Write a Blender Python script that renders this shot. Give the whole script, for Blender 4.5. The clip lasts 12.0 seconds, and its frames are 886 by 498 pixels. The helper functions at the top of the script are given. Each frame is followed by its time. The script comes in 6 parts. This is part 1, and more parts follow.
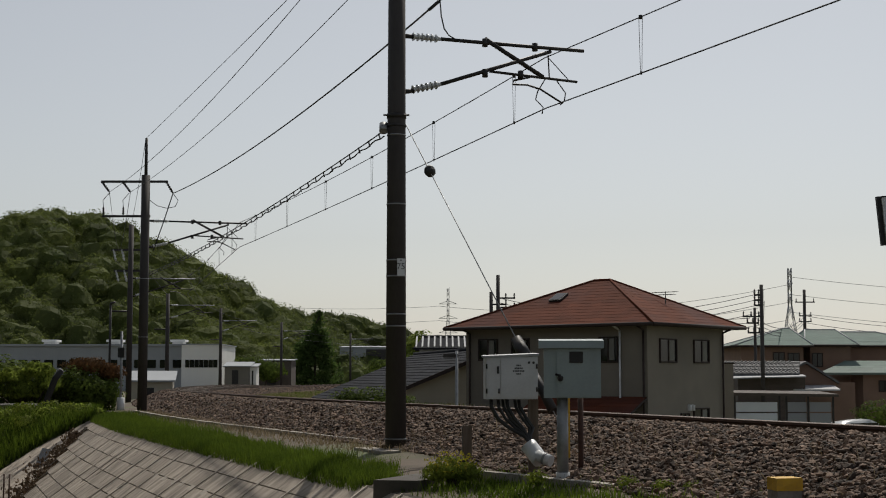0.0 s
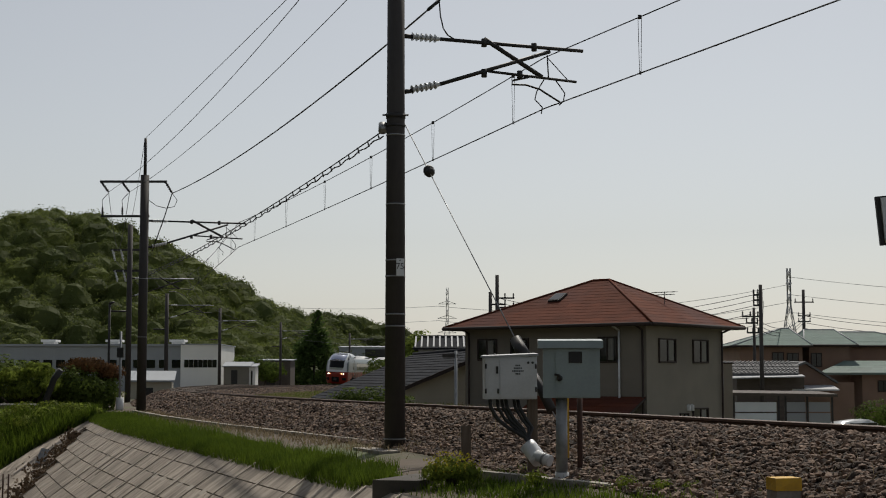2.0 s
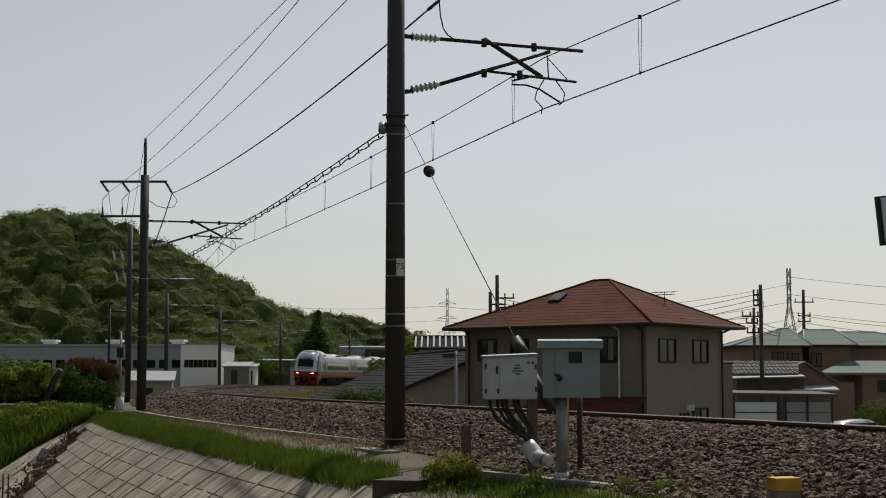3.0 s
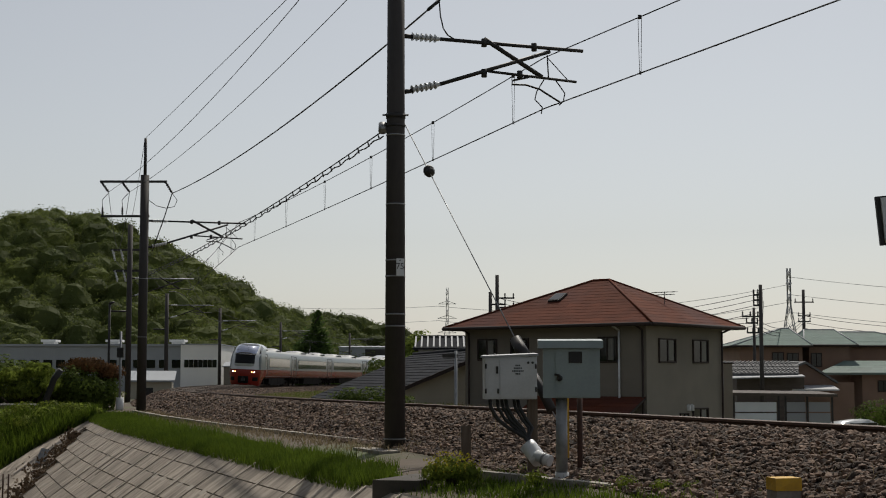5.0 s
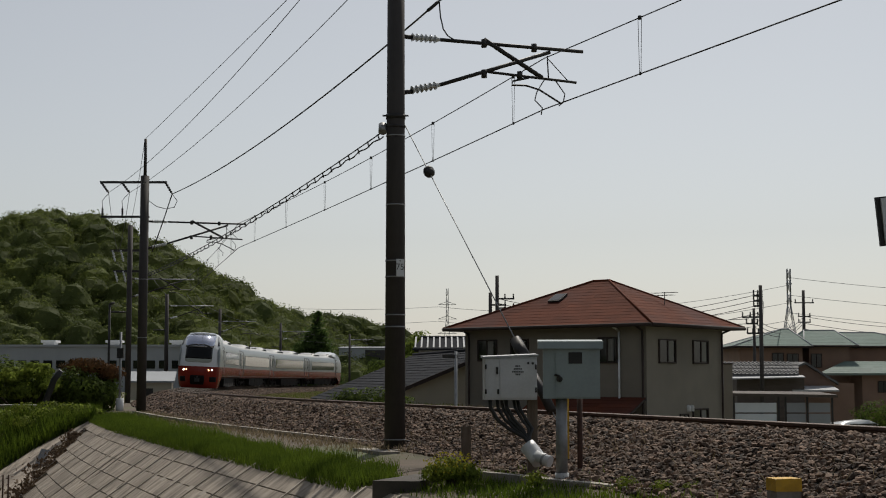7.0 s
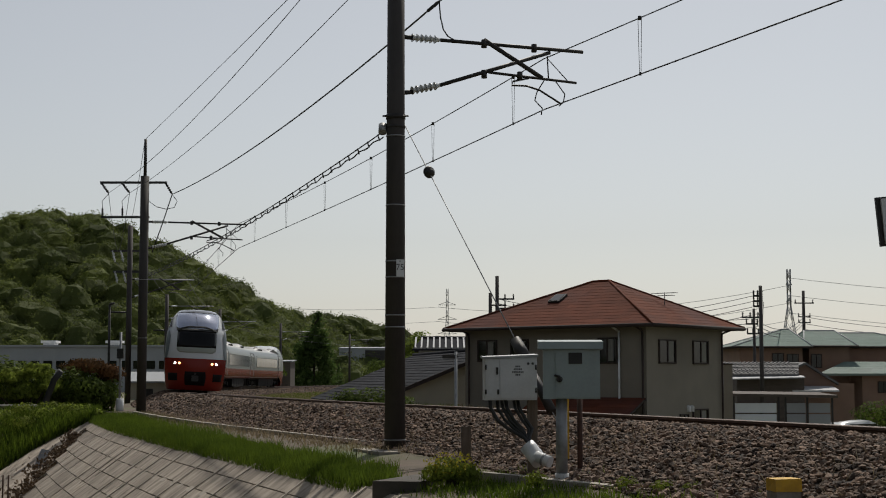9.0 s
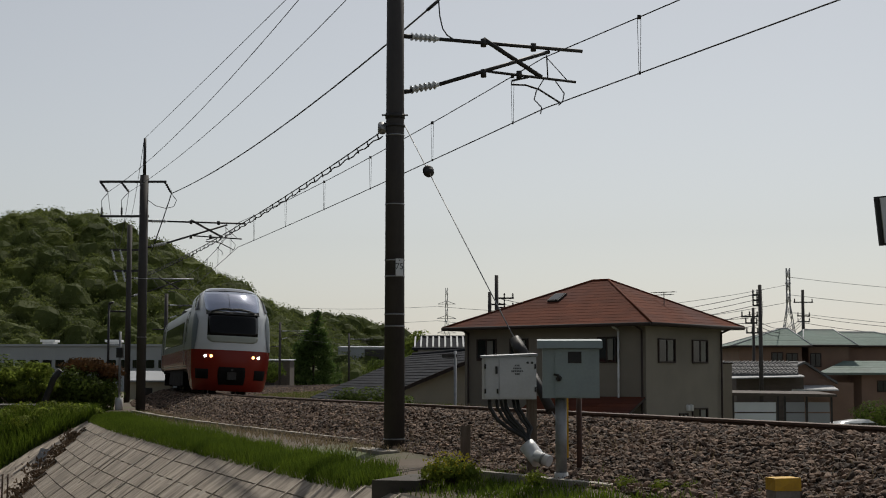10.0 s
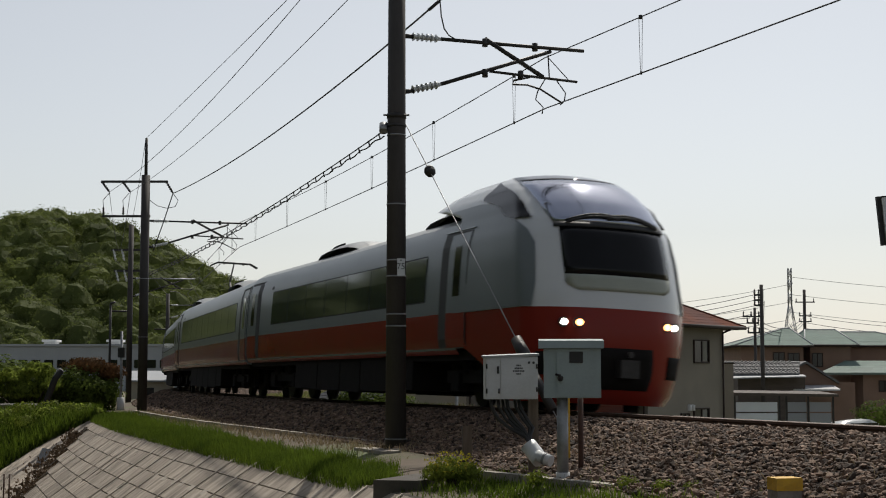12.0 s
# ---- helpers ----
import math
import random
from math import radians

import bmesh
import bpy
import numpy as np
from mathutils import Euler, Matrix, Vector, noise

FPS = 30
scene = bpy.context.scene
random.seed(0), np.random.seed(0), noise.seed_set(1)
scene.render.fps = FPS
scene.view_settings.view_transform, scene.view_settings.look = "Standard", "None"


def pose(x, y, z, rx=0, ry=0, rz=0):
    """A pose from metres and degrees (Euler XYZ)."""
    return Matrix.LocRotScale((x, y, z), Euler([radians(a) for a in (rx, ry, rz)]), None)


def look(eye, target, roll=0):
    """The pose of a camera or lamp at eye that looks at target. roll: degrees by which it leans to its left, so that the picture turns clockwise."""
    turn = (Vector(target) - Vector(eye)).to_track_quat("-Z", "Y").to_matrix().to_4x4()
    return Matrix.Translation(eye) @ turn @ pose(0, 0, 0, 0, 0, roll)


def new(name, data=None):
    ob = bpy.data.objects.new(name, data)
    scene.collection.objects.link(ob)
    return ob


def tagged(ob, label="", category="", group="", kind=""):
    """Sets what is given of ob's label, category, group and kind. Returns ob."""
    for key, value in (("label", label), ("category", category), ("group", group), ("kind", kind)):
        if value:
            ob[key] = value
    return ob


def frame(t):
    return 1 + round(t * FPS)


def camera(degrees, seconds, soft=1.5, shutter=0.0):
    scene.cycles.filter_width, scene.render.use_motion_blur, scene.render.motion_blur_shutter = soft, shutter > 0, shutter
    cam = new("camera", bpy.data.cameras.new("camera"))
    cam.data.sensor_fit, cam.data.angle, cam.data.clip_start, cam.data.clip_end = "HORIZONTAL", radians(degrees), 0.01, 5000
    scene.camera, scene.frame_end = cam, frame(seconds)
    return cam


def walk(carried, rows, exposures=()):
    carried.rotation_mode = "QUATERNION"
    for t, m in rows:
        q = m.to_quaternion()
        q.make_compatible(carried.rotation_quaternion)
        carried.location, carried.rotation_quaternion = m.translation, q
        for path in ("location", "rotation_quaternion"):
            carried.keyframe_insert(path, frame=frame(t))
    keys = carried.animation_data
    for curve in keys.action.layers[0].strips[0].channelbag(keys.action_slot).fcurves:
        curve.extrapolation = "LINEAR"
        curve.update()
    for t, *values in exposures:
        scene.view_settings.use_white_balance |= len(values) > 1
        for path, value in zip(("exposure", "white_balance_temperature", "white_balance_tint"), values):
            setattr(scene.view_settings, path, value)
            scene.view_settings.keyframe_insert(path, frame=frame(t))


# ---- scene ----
# ---- camera ----
EYE = 0.57                       # eye above the rail head
cam = camera(33.2, 12.0, soft=1.05, shutter=0.2)
PITCH, PX = 4.923, 0.0218        # degrees; PX is the tremor's step in degrees


def aim(dx, dy):
    return pose(0, 0, EYE, 90 + PITCH - dy * PX, 0, dx * PX)


walk(cam, [(0.0, aim(0, 0)), (1.1, aim(0, 0)), (1.5, aim(-1.5, 0)), (6.8, aim(-1.5, 0)),
           (7.1, aim(-1.5, -1.5)), (9.1, aim(-1.5, -1.7)), (9.5, aim(-2.6, -2)), (10.0, aim(-2.6, -0.2)),
           (10.4, aim(0, 0)), (12.0, aim(0, 0))],
     [(0.0, 0.0), (10.6, 0.0), (11.4, 0.02), (12.0, 0.3)])

# ---- daylight ----
SUN_AZ, SUN_EL = 15.0, 51.5      # degrees clockwise from +y; above the horizon
world = bpy.data.worlds.new("sky")
scene.world = world
world.use_nodes = True
nt = world.node_tree
sky = nt.nodes.new("ShaderNodeTexSky")
sky.sky_type = "NISHITA"
sky.sun_disc = False
sky.sun_elevation, sky.sun_rotation = radians(SUN_EL), radians(SUN_AZ)
sky.air_density, sky.dust_density, sky.ozone_density = 1.0, 1.2, 1.0
hsv = nt.nodes.new("ShaderNodeHueSaturation")
hsv.inputs["Saturation"].default_value = 0.41
nt.links.new(sky.outputs[0], hsv.inputs["Color"])
haze = nt.nodes.new("ShaderNodeMix")
haze.data_type, haze.blend_type = "RGBA", "MULTIPLY"
haze.inputs[0].default_value, haze.inputs[7].default_value = 1.0, (0.986, 0.976, 0.956, 1)
nt.links.new(hsv.outputs[0], haze.inputs[6])
nt.links.new(haze.outputs[2], nt.nodes["Background"].inputs[0])
nt.nodes["Background"].inputs[1].default_value = 0.0805
sun = new("sun", bpy.data.lights.new("sun", "SUN"))
sun.data.energy, sun.data.angle, sun.data.color = 2.9, radians(0.6), (1.0, 0.94, 0.84)
az, el = radians(SUN_AZ), radians(SUN_EL)
sun.matrix_world = look((60 * math.sin(az), 60 * math.cos(az), 80), (60 * math.sin(az) - math.sin(az) * math.cos(el),
                        60 * math.cos(az) - math.cos(az) * math.cos(el), 80 - math.sin(el)))


# ---- materials ----
def mat(name, c1, c2=None, rough=0.7, metal=0.0, scale=3.0, bump=0.0, fine=40.0, spec=0.5, island=0.0, objvar=0.0, emit=0.0, stretch=(1, 1, 1), coat=0.0, dirt=None, span=(0.5, 1.0)):
    """A surface of two colours mixed by noise at two scales, with relief."""
    m = bpy.data.materials.new(name)
    m.use_nodes = True
    n, l = m.node_tree.nodes, m.node_tree.links
    b = n["Principled BSDF"]
    c2 = c2 or tuple(x * 0.75 for x in c1)
    tc = n.new("ShaderNodeTexCoord")
    mp = n.new("ShaderNodeMapping")
    mp.inputs["Scale"].default_value = stretch
    place = tc.outputs["Object"]
    if objvar:                                   # each piece takes its own stretch of the pattern
        spread = n.new("ShaderNodeVectorMath")
        spread.operation = "MULTIPLY_ADD"
        l.new(n.new("ShaderNodeObjectInfo").outputs["Random"], spread.inputs[0])
        spread.inputs[1].default_value = (37.0, 53.0, 19.0)
        l.new(place, spread.inputs[2])
        place = spread.outputs[0]
    l.new(place, mp.inputs["Vector"])
    a, f = n.new("ShaderNodeTexNoise"), n.new("ShaderNodeTexNoise")
    a.inputs["Scale"].default_value, a.inputs["Detail"].default_value = scale, 5
    f.inputs["Scale"].default_value, f.inputs["Detail"].default_value = fine, 3
    l.new(mp.outputs[0], a.inputs["Vector"]), l.new(mp.outputs[0], f.inputs["Vector"])
    ad = n.new("ShaderNodeMath")
    ad.operation = "MULTIPLY_ADD"
    l.new(f.outputs[0], ad.inputs[0])
    ad.inputs[1].default_value = 0.42
    l.new(a.outputs[0], ad.inputs[2])
    r = n.new("ShaderNodeMapRange")
    r.inputs[1].default_value, r.inputs[2].default_value = span
    l.new(ad.outputs[0], r.inputs[0])
    mx = n.new("ShaderNodeMix")
    mx.data_type = "RGBA"
    l.new(r.outputs[0], mx.inputs[0])
    mx.inputs[6].default_value, mx.inputs[7].default_value = (*c1, 1), (*c2, 1)
    col = mx.outputs[2]
    if dirt:
        d = n.new("ShaderNodeTexNoise")
        d.inputs["Scale"].default_value, d.inputs["Detail"].default_value = scale * 0.23, 6
        l.new(place, d.inputs["Vector"])
        dr = n.new("ShaderNodeMapRange")
        dr.inputs[1].default_value, dr.inputs[2].default_value = 0.5, 0.68
        l.new(d.outputs[0], dr.inputs[0])
        dm = n.new("ShaderNodeMix")
        dm.data_type = "RGBA"
        l.new(dr.outputs[0], dm.inputs[0]), l.new(col, dm.inputs[6])
        dm.inputs[7].default_value = (*dirt, 1)
        col = dm.outputs[2]
    if island or objvar:
        if island:
            g = n.new("ShaderNodeNewGeometry").outputs["Random Per Island"]
        else:
            g = n.new("ShaderNodeObjectInfo").outputs["Random"]
        v = n.new("ShaderNodeMapRange")
        k = island or objvar
        v.inputs[3].default_value, v.inputs[4].default_value = 1 - k, 1 + k
        l.new(g, v.inputs[0])
        hs = n.new("ShaderNodeHueSaturation")
        l.new(v.outputs[0], hs.inputs["Value"]), l.new(col, hs.inputs["Color"])
        col = hs.outputs[0]
    l.new(col, b.inputs["Base Color"])
    b.inputs["Roughness"].default_value, b.inputs["Metallic"].default_value = rough, metal
    b.inputs["Specular IOR Level"].default_value = spec
    b.inputs["Coat Weight"].default_value = coat
    if bump:
        bp = n.new("ShaderNodeBump")
        bp.inputs["Strength"].default_value, bp.inputs["Distance"].default_value = min(1, bump * 10), bump
        l.new(ad.outputs[0], bp.inputs["Height"])
        l.new(bp.outputs[0], b.inputs["Normal"])
    if emit:
        b.inputs["Emission Color"].default_value, b.inputs["Emission Strength"].default_value = (*c1, 1), emit
    return m


M = {}
M["ballast"] = mat("ballast_stone", (0.185, 0.122, 0.084), (0.046, 0.031, 0.023), 0.9, island=0.8, scale=9, fine=60)
# bed much darker than its stones: shade of the gaps is in the colour
M["shaded_ballast_bed"] = mat("shaded_ballast_bed", (0.035, 0.026, 0.021), (0.018, 0.014, 0.012), 0.95, scale=7, fine=22, bump=0.05)
M["soil"] = mat("soil", (0.115, 0.085, 0.058), (0.065, 0.052, 0.034), 0.95, scale=1.2, fine=14, bump=0.03, dirt=(0.08, 0.10, 0.035))
M["ground"] = mat("ground", (0.10, 0.11, 0.05), (0.16, 0.13, 0.09), 0.95, scale=0.15, fine=3, bump=0.05)
M["rust_rail"] = mat("rail_steel", (0.10, 0.055, 0.035), (0.05, 0.03, 0.022), 0.7, metal=0.2, scale=6)
M["rail_top"] = mat("rail_top", (0.15, 0.115, 0.095), (0.10, 0.075, 0.06), 0.65, metal=0.4)
M["sleeper"] = mat("sleeper_concrete", (0.15, 0.115, 0.09), (0.085, 0.065, 0.05), 0.9, scale=5, bump=0.01)
M["concrete"] = mat("weathered_concrete", (0.45, 0.385, 0.315), (0.14, 0.116, 0.093), 0.9, scale=1.1, fine=9, bump=0.02, objvar=0.07, stretch=(4.5, 0.9, 1), dirt=(0.20, 0.168, 0.135), span=(0.54, 0.92))
M["kerb"] = mat("kerb_concrete", (0.38, 0.345, 0.295), (0.2, 0.18, 0.15), 0.9, scale=3, bump=0.01, objvar=0.15)
M["joint"] = mat("joint_dirt", (0.06, 0.055, 0.04), (0.10, 0.08, 0.06), 0.95, scale=4, bump=0.02)
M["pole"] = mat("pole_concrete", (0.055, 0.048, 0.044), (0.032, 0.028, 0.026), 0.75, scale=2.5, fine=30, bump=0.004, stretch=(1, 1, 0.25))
M["steel_dark"] = mat("dark_steel", (0.045, 0.043, 0.042), (0.025, 0.023, 0.022), 0.55, metal=0.4, scale=6)
M["galv"] = mat("galvanised_steel", (0.34, 0.35, 0.36), (0.22, 0.225, 0.23), 0.55, metal=0.6, scale=8)
M["wire"] = mat("wire", (0.05, 0.05, 0.052), (0.03, 0.03, 0.03), 0.6, metal=0.3)
M["porcelain"] = mat("porcelain", (0.62, 0.64, 0.64), (0.45, 0.47, 0.47), 0.25, scale=10)
M["white_box"] = mat("white_paint_metal", (0.56, 0.57, 0.59), (0.46, 0.47, 0.48), 0.45, scale=2.5, bump=0.001, dirt=(0.45, 0.44, 0.41))
M["grey_box"] = mat("grey_green_paint", (0.27, 0.33, 0.335), (0.22, 0.27, 0.275), 0.45, scale=2.5, bump=0.001, dirt=(0.19, 0.225, 0.225))
M["black"] = mat("black_rubber", (0.02, 0.02, 0.021), (0.012, 0.012, 0.012), 0.6)
M["ink"] = mat("dark_print", (0.05, 0.05, 0.055), (0.04, 0.04, 0.04), 0.6)
M["yellow"] = mat("yellow_paint", (0.62, 0.36, 0.02), (0.42, 0.24, 0.03), 0.7, scale=9, bump=0.004)
M["wood"] = mat("grey_wood", (0.16, 0.125, 0.095), (0.08, 0.06, 0.045), 0.9, scale=4, stretch=(6, 6, 0.6), bump=0.006)
M["pvc"] = mat("white_plastic", (0.70, 0.72, 0.74), (0.58, 0.59, 0.6), 0.4, scale=4, dirt=(0.4, 0.4, 0.38))
M["glass_dark"] = mat("dark_glass", (0.012, 0.014, 0.015), (0.010, 0.011, 0.012), 0.06, spec=0.6)
M["red"] = mat("red_train_paint", (0.235, 0.020, 0.012), (0.195, 0.018, 0.011), 0.26, scale=0.6, spec=0.2, dirt=(0.205, 0.022, 0.014))
M["silver"] = mat("silver_train_paint", (0.165, 0.194, 0.203), (0.138, 0.163, 0.171), 0.3, scale=0.5, spec=0.35, dirt=(0.125, 0.147, 0.153))
M["train_white"] = mat("white_train_paint", (0.60, 0.62, 0.63), (0.54, 0.56, 0.57), 0.25, scale=0.6, coat=0.25)
M["train_roof"] = mat("train_roof_grey", (0.27, 0.285, 0.292), (0.22, 0.232, 0.238), 0.5, scale=1.2)
M["under"] = mat("underframe_black", (0.009, 0.008, 0.0075), (0.014, 0.012, 0.011), 0.9, scale=3, bump=0.01, spec=0.15)
# pale blue metal: the sky's reflection is put into the glass colour
M["windscreen"] = mat("sky_toned_windscreen", (0.40, 0.43, 0.52), (0.36, 0.39, 0.48), 0.10, metal=0.85)
# green base carries part of the trees' reflection as colour
M["train_glass"] = mat("green_reflection_glass", (0.048, 0.064, 0.050), (0.034, 0.046, 0.037), 0.07, spec=0.8)
M["cab_glass"] = mat("dark_cab_glass", (0.008, 0.009, 0.010), (0.007, 0.007, 0.008), 0.1, spec=0.2)
M["panel_grey"] = mat("dull_display_panel", (0.30, 0.32, 0.27), (0.26, 0.28, 0.24), 0.4)
M["lamp_white"] = mat("lit_headlamp", (1.0, 0.93, 0.80), None, 0.3, emit=11.0)
M["lamp_warm"] = mat("lit_warm_headlamp", (1.0, 0.38, 0.13), None, 0.3, emit=7.0)
M["lamp_top"] = mat("lit_roof_lamp", (1.0, 0.6, 0.28), None, 0.3, emit=2.0)


# ---- mesh helpers ----
def box(bm, x0, x1, y0, y1, z0, z1, m=None):
    v = [bm.verts.new(p) for p in ((x0, y0, z0), (x1, y0, z0), (x1, y1, z0), (x0, y1, z0), (x0, y0, z1), (x1, y0, z1), (x1, y1, z1), (x0, y1, z1))]
    for q in ((3, 2, 1, 0), (4, 5, 6, 7), (0, 1, 5, 4), (1, 2, 6, 5), (2, 3, 7, 6), (3, 0, 4, 7)):
        bm.faces.new([v[i] for i in q])
    if m is not None:
        for a in v:
            a.co = m @ a.co
    return v


def rod(bm, a, b, r0, r1=None, n=10, caps=True):
    """A round bar from a to b, tapered from r0 to r1."""
    a, b = Vector(a), Vector(b)
    r1 = r0 if r1 is None else r1
    d = (b - a).normalized()
    u = d.orthogonal().normalized()
    w = d.cross(u)
    ra, rb = [], []
    for i in range(n):
        k = 2 * math.pi * i / n
        o = u * math.cos(k) + w * math.sin(k)
        ra.append(bm.verts.new(a + o * r0)), rb.append(bm.verts.new(b + o * r1))
    for i in range(n):
        f = bm.faces.new((ra[i], ra[(i + 1) % n], rb[(i + 1) % n], rb[i]))
        f.smooth = True
    if caps:
        bm.faces.new(ra[::-1]), bm.faces.new(rb)


def pipe(bm, pts, r, n=6):
    """A round bar along a line of points."""
    pts = [Vector(p) for p in pts]
    rings = []
    u = None
    for i, p in enumerate(pts):
        d = (pts[min(i + 1, len(pts) - 1)] - pts[max(i - 1, 0)]).normalized()
        u = d.orthogonal().normalized() if u is None else (u - d * u.dot(d)).normalized()
        w = d.cross(u)
        rings.append([bm.verts.new(p + (u * math.cos(2 * math.pi * k / n) + w * math.sin(2 * math.pi * k / n)) * r) for k in range(n)])
    for a, b in zip(rings, rings[1:]):
        for k in range(n):
            bm.faces.new((a[k], a[(k + 1) % n], b[(k + 1) % n], b[k])).smooth = True
    bm.faces.new(rings[0][::-1]), bm.faces.new(rings[-1])


def skin(bm, rows, closed=False, smooth=True):
    """Quads between rows of points, all rows of one length."""
    vs = [[bm.verts.new(p) for p in r] for r in rows]
    n = len(vs[0])
    for a, b in zip(vs, vs[1:]):
        for k in range(n if closed else n - 1):
            bm.faces.new((a[k], a[(k + 1) % n], b[(k + 1) % n], b[k])).smooth = smooth
    return vs


def bevel(bm, w, seg=1):
    bmesh.ops.bevel(bm, geom=[e for e in bm.edges if e.calc_face_angle(0) > 0.6], offset=w, segments=seg, affect="EDGES", profile=0.6)


def mesh_of(name, bm, material):
    bmesh.ops.recalc_face_normals(bm, faces=bm.faces[:])
    me = bpy.data.meshes.new(name)
    bm.to_mesh(me)
    bm.free()
    for m in (material if isinstance(material, (list, tuple)) else [material]):
        me.materials.append(m)
    return me


def part(name, bm, material, parent=None, label="", at=None):
    ob = new(name, mesh_of(name, bm, material))
    if parent is not None:
        ob.parent = parent
    if at is not None:
        ob.matrix_basis = at
    return tagged(ob, label)


def thing(name, m, label, category, group="", kind=""):
    ob = new(name)
    ob.empty_display_size = 0.3
    ob.matrix_basis = m
    return tagged(ob, label, category, group, kind)


def lone(name, bm, material, label, category="", group="", kind="", m=None):
    ob = part(name, bm, material)
    if m is not None:
        ob.matrix_basis = m
    return tagged(ob, label, category, group, kind)


def jitter(p, k, f=1.0):
    """A point moved by smooth noise."""
    return Vector(p) + noise.noise_vector(Vector(p) * f) * k


# ---- the line of the track, from its curvature ----
KNOT = (0, 20, 35, 50, 70, 90, 120, 170, 260)
BEND = (-0.0001, 0.00458, 0.00278, 0.00286, 0.00427, 0.00326, 0.00341, 0.0017, 0.00185)
SS = np.arange(0.0, 320.0)
bend = np.interp(SS, KNOT, BEND)
TH = 0.3623 - np.concatenate([[0], np.cumsum((bend[1:] + bend[:-1]) / 2)])
TX = 2.989 + np.concatenate([[0], np.cumsum(-(np.sin(TH[1:]) + np.sin(TH[:-1])) / 2)])
TY = 23.048 + np.concatenate([[0], np.cumsum((np.cos(TH[1:]) + np.cos(TH[:-1])) / 2)])
CANT = radians(2.6)


def way(s, lat=0.0, z=0.0):
    """A place s metres back along the track from its zero, lat metres to the embankment side."""
    th = float(np.interp(s, SS, TH))
    x, y = float(np.interp(s, SS, TX)), float(np.interp(s, SS, TY))
    if s < 0:
        x, y = x - s * math.sin(TH[0]), y + s * math.cos(TH[0])
    return Vector((x - lat * math.cos(th), y - lat * math.sin(th), z + float(np.interp(s, (5, 30, 60, 90, 160), (0, -0.04, -0.15, -0.27, -0.4)))))


def heading(s):
    return float(np.interp(s, SS, TH))


def canted(lat, z):
    """Height of a point of the canted track."""
    return z + lat * math.tan(CANT)
# ---- ground and embankment ----
def smooth(a, b, x):
    t = min(1, max(0, (x - a) / (b - a)))
    return t * t * (3 - 2 * t)


GROUND = -3.2


def near_profile(s):
    """Cross-section of the embankment on the side of the concrete slope: (lat, z), from the rails outward."""
    foot = 2.75 + 0.8 * smooth(3, -6, s)
    rows = [(0, -0.17), (0.95, -0.07), (1.5, -0.10), (foot, -0.60), (foot + 0.12, -0.62), (4.2, -0.70), (5.1, -0.80)]
    v = 5.1 + 0.05 + min(5.2, max(0.0, 30.5 - s) * 0.25)
    if s < 30.5:
        rows += [(v, -0.82 - (v - 5.1) * 0.72)]
    else:
        rows += [(6.4, -0.85)]
    return rows


def far_profile(s):
    w = 9 * smooth(28, 48, s)
    return [(0, -0.17), (-1.3, -0.22), (-1.7, -0.27), (-2.9, -0.75), (-3.2 - w, -0.80), (-6.2 - w, GROUND - 0.3)]


STEPS = [-30, -24, -20, -16, -13] + [x * 1.0 for x in range(-11, 62)] + list(range(63, 130, 3)) + list(range(130, 300, 6))


def strip(name, material, label, i0, i1, prof, smooth_it=False, cuts=4, rough=0.03):
    bm = bmesh.new()
    rows = []
    for s in STEPS:
        pr = prof(s)[i0:i1 + 1]
        r = []
        for (l0, z0), (l1, z1) in zip(pr, pr[1:]):
            for c in range(cuts):
                k = c / cuts
                r.append((l0 + (l1 - l0) * k, z0 + (z1 - z0) * k))
        r.append(pr[-1])
        rows.append([way(s, la, z + rough * noise.noise(Vector((la * 1.3, s * 0.9, 0)))) for la, z in r])
    skin(bm, rows, smooth=smooth_it)
    return lone(name, bm, material, label, kind="structure")


strip("track_bed", M["shaded_ballast_bed"], "brown stone ballast bed carrying the railway track", 0, 3, near_profile, True)
strip("track_bed", M["shaded_ballast_bed"], "brown stone ballast bed on the far shoulder of the track", 0, 3, far_profile, True)
strip("embankment_bench", M["soil"], "narrow strip of bare soil and grass beside the ballast", 3, 6, near_profile, True)
strip("embankment_verge", M["soil"], "dry earth and weeds inside the curve of the railway", 3, 5, far_profile, True)
strip("slope_bed", M["joint"], "dirt filled joints beneath the concrete slope", 6, 7, near_profile, False, 2, 0.0)

# the wing face that closes the concrete slope, and the grass bank behind it
CORNER = Vector((-11.75, 50.2, -0.82))
VALLEY = [CORNER, Vector((-11.2, 40.0, -2.68)), Vector((-10.8, 33.0, -3.95))]
EDGE = [CORNER, Vector((-13.4, 49.2, -1.76)), Vector((-14.3, 48.0, -2.5)), Vector((-17.5, 44.0, -4.4))]
BACK = [Vector((-12.1, 53.0, -0.78)), Vector((-17, 55, -0.95)), Vector((-24, 57, -1.1)), Vector((-40, 60, -1.3))]


def along(line, k):
    i = min(int(k * (len(line) - 1)), len(line) - 2)
    return line[i] + (line[i + 1] - line[i]) * (k * (len(line) - 1) - i)


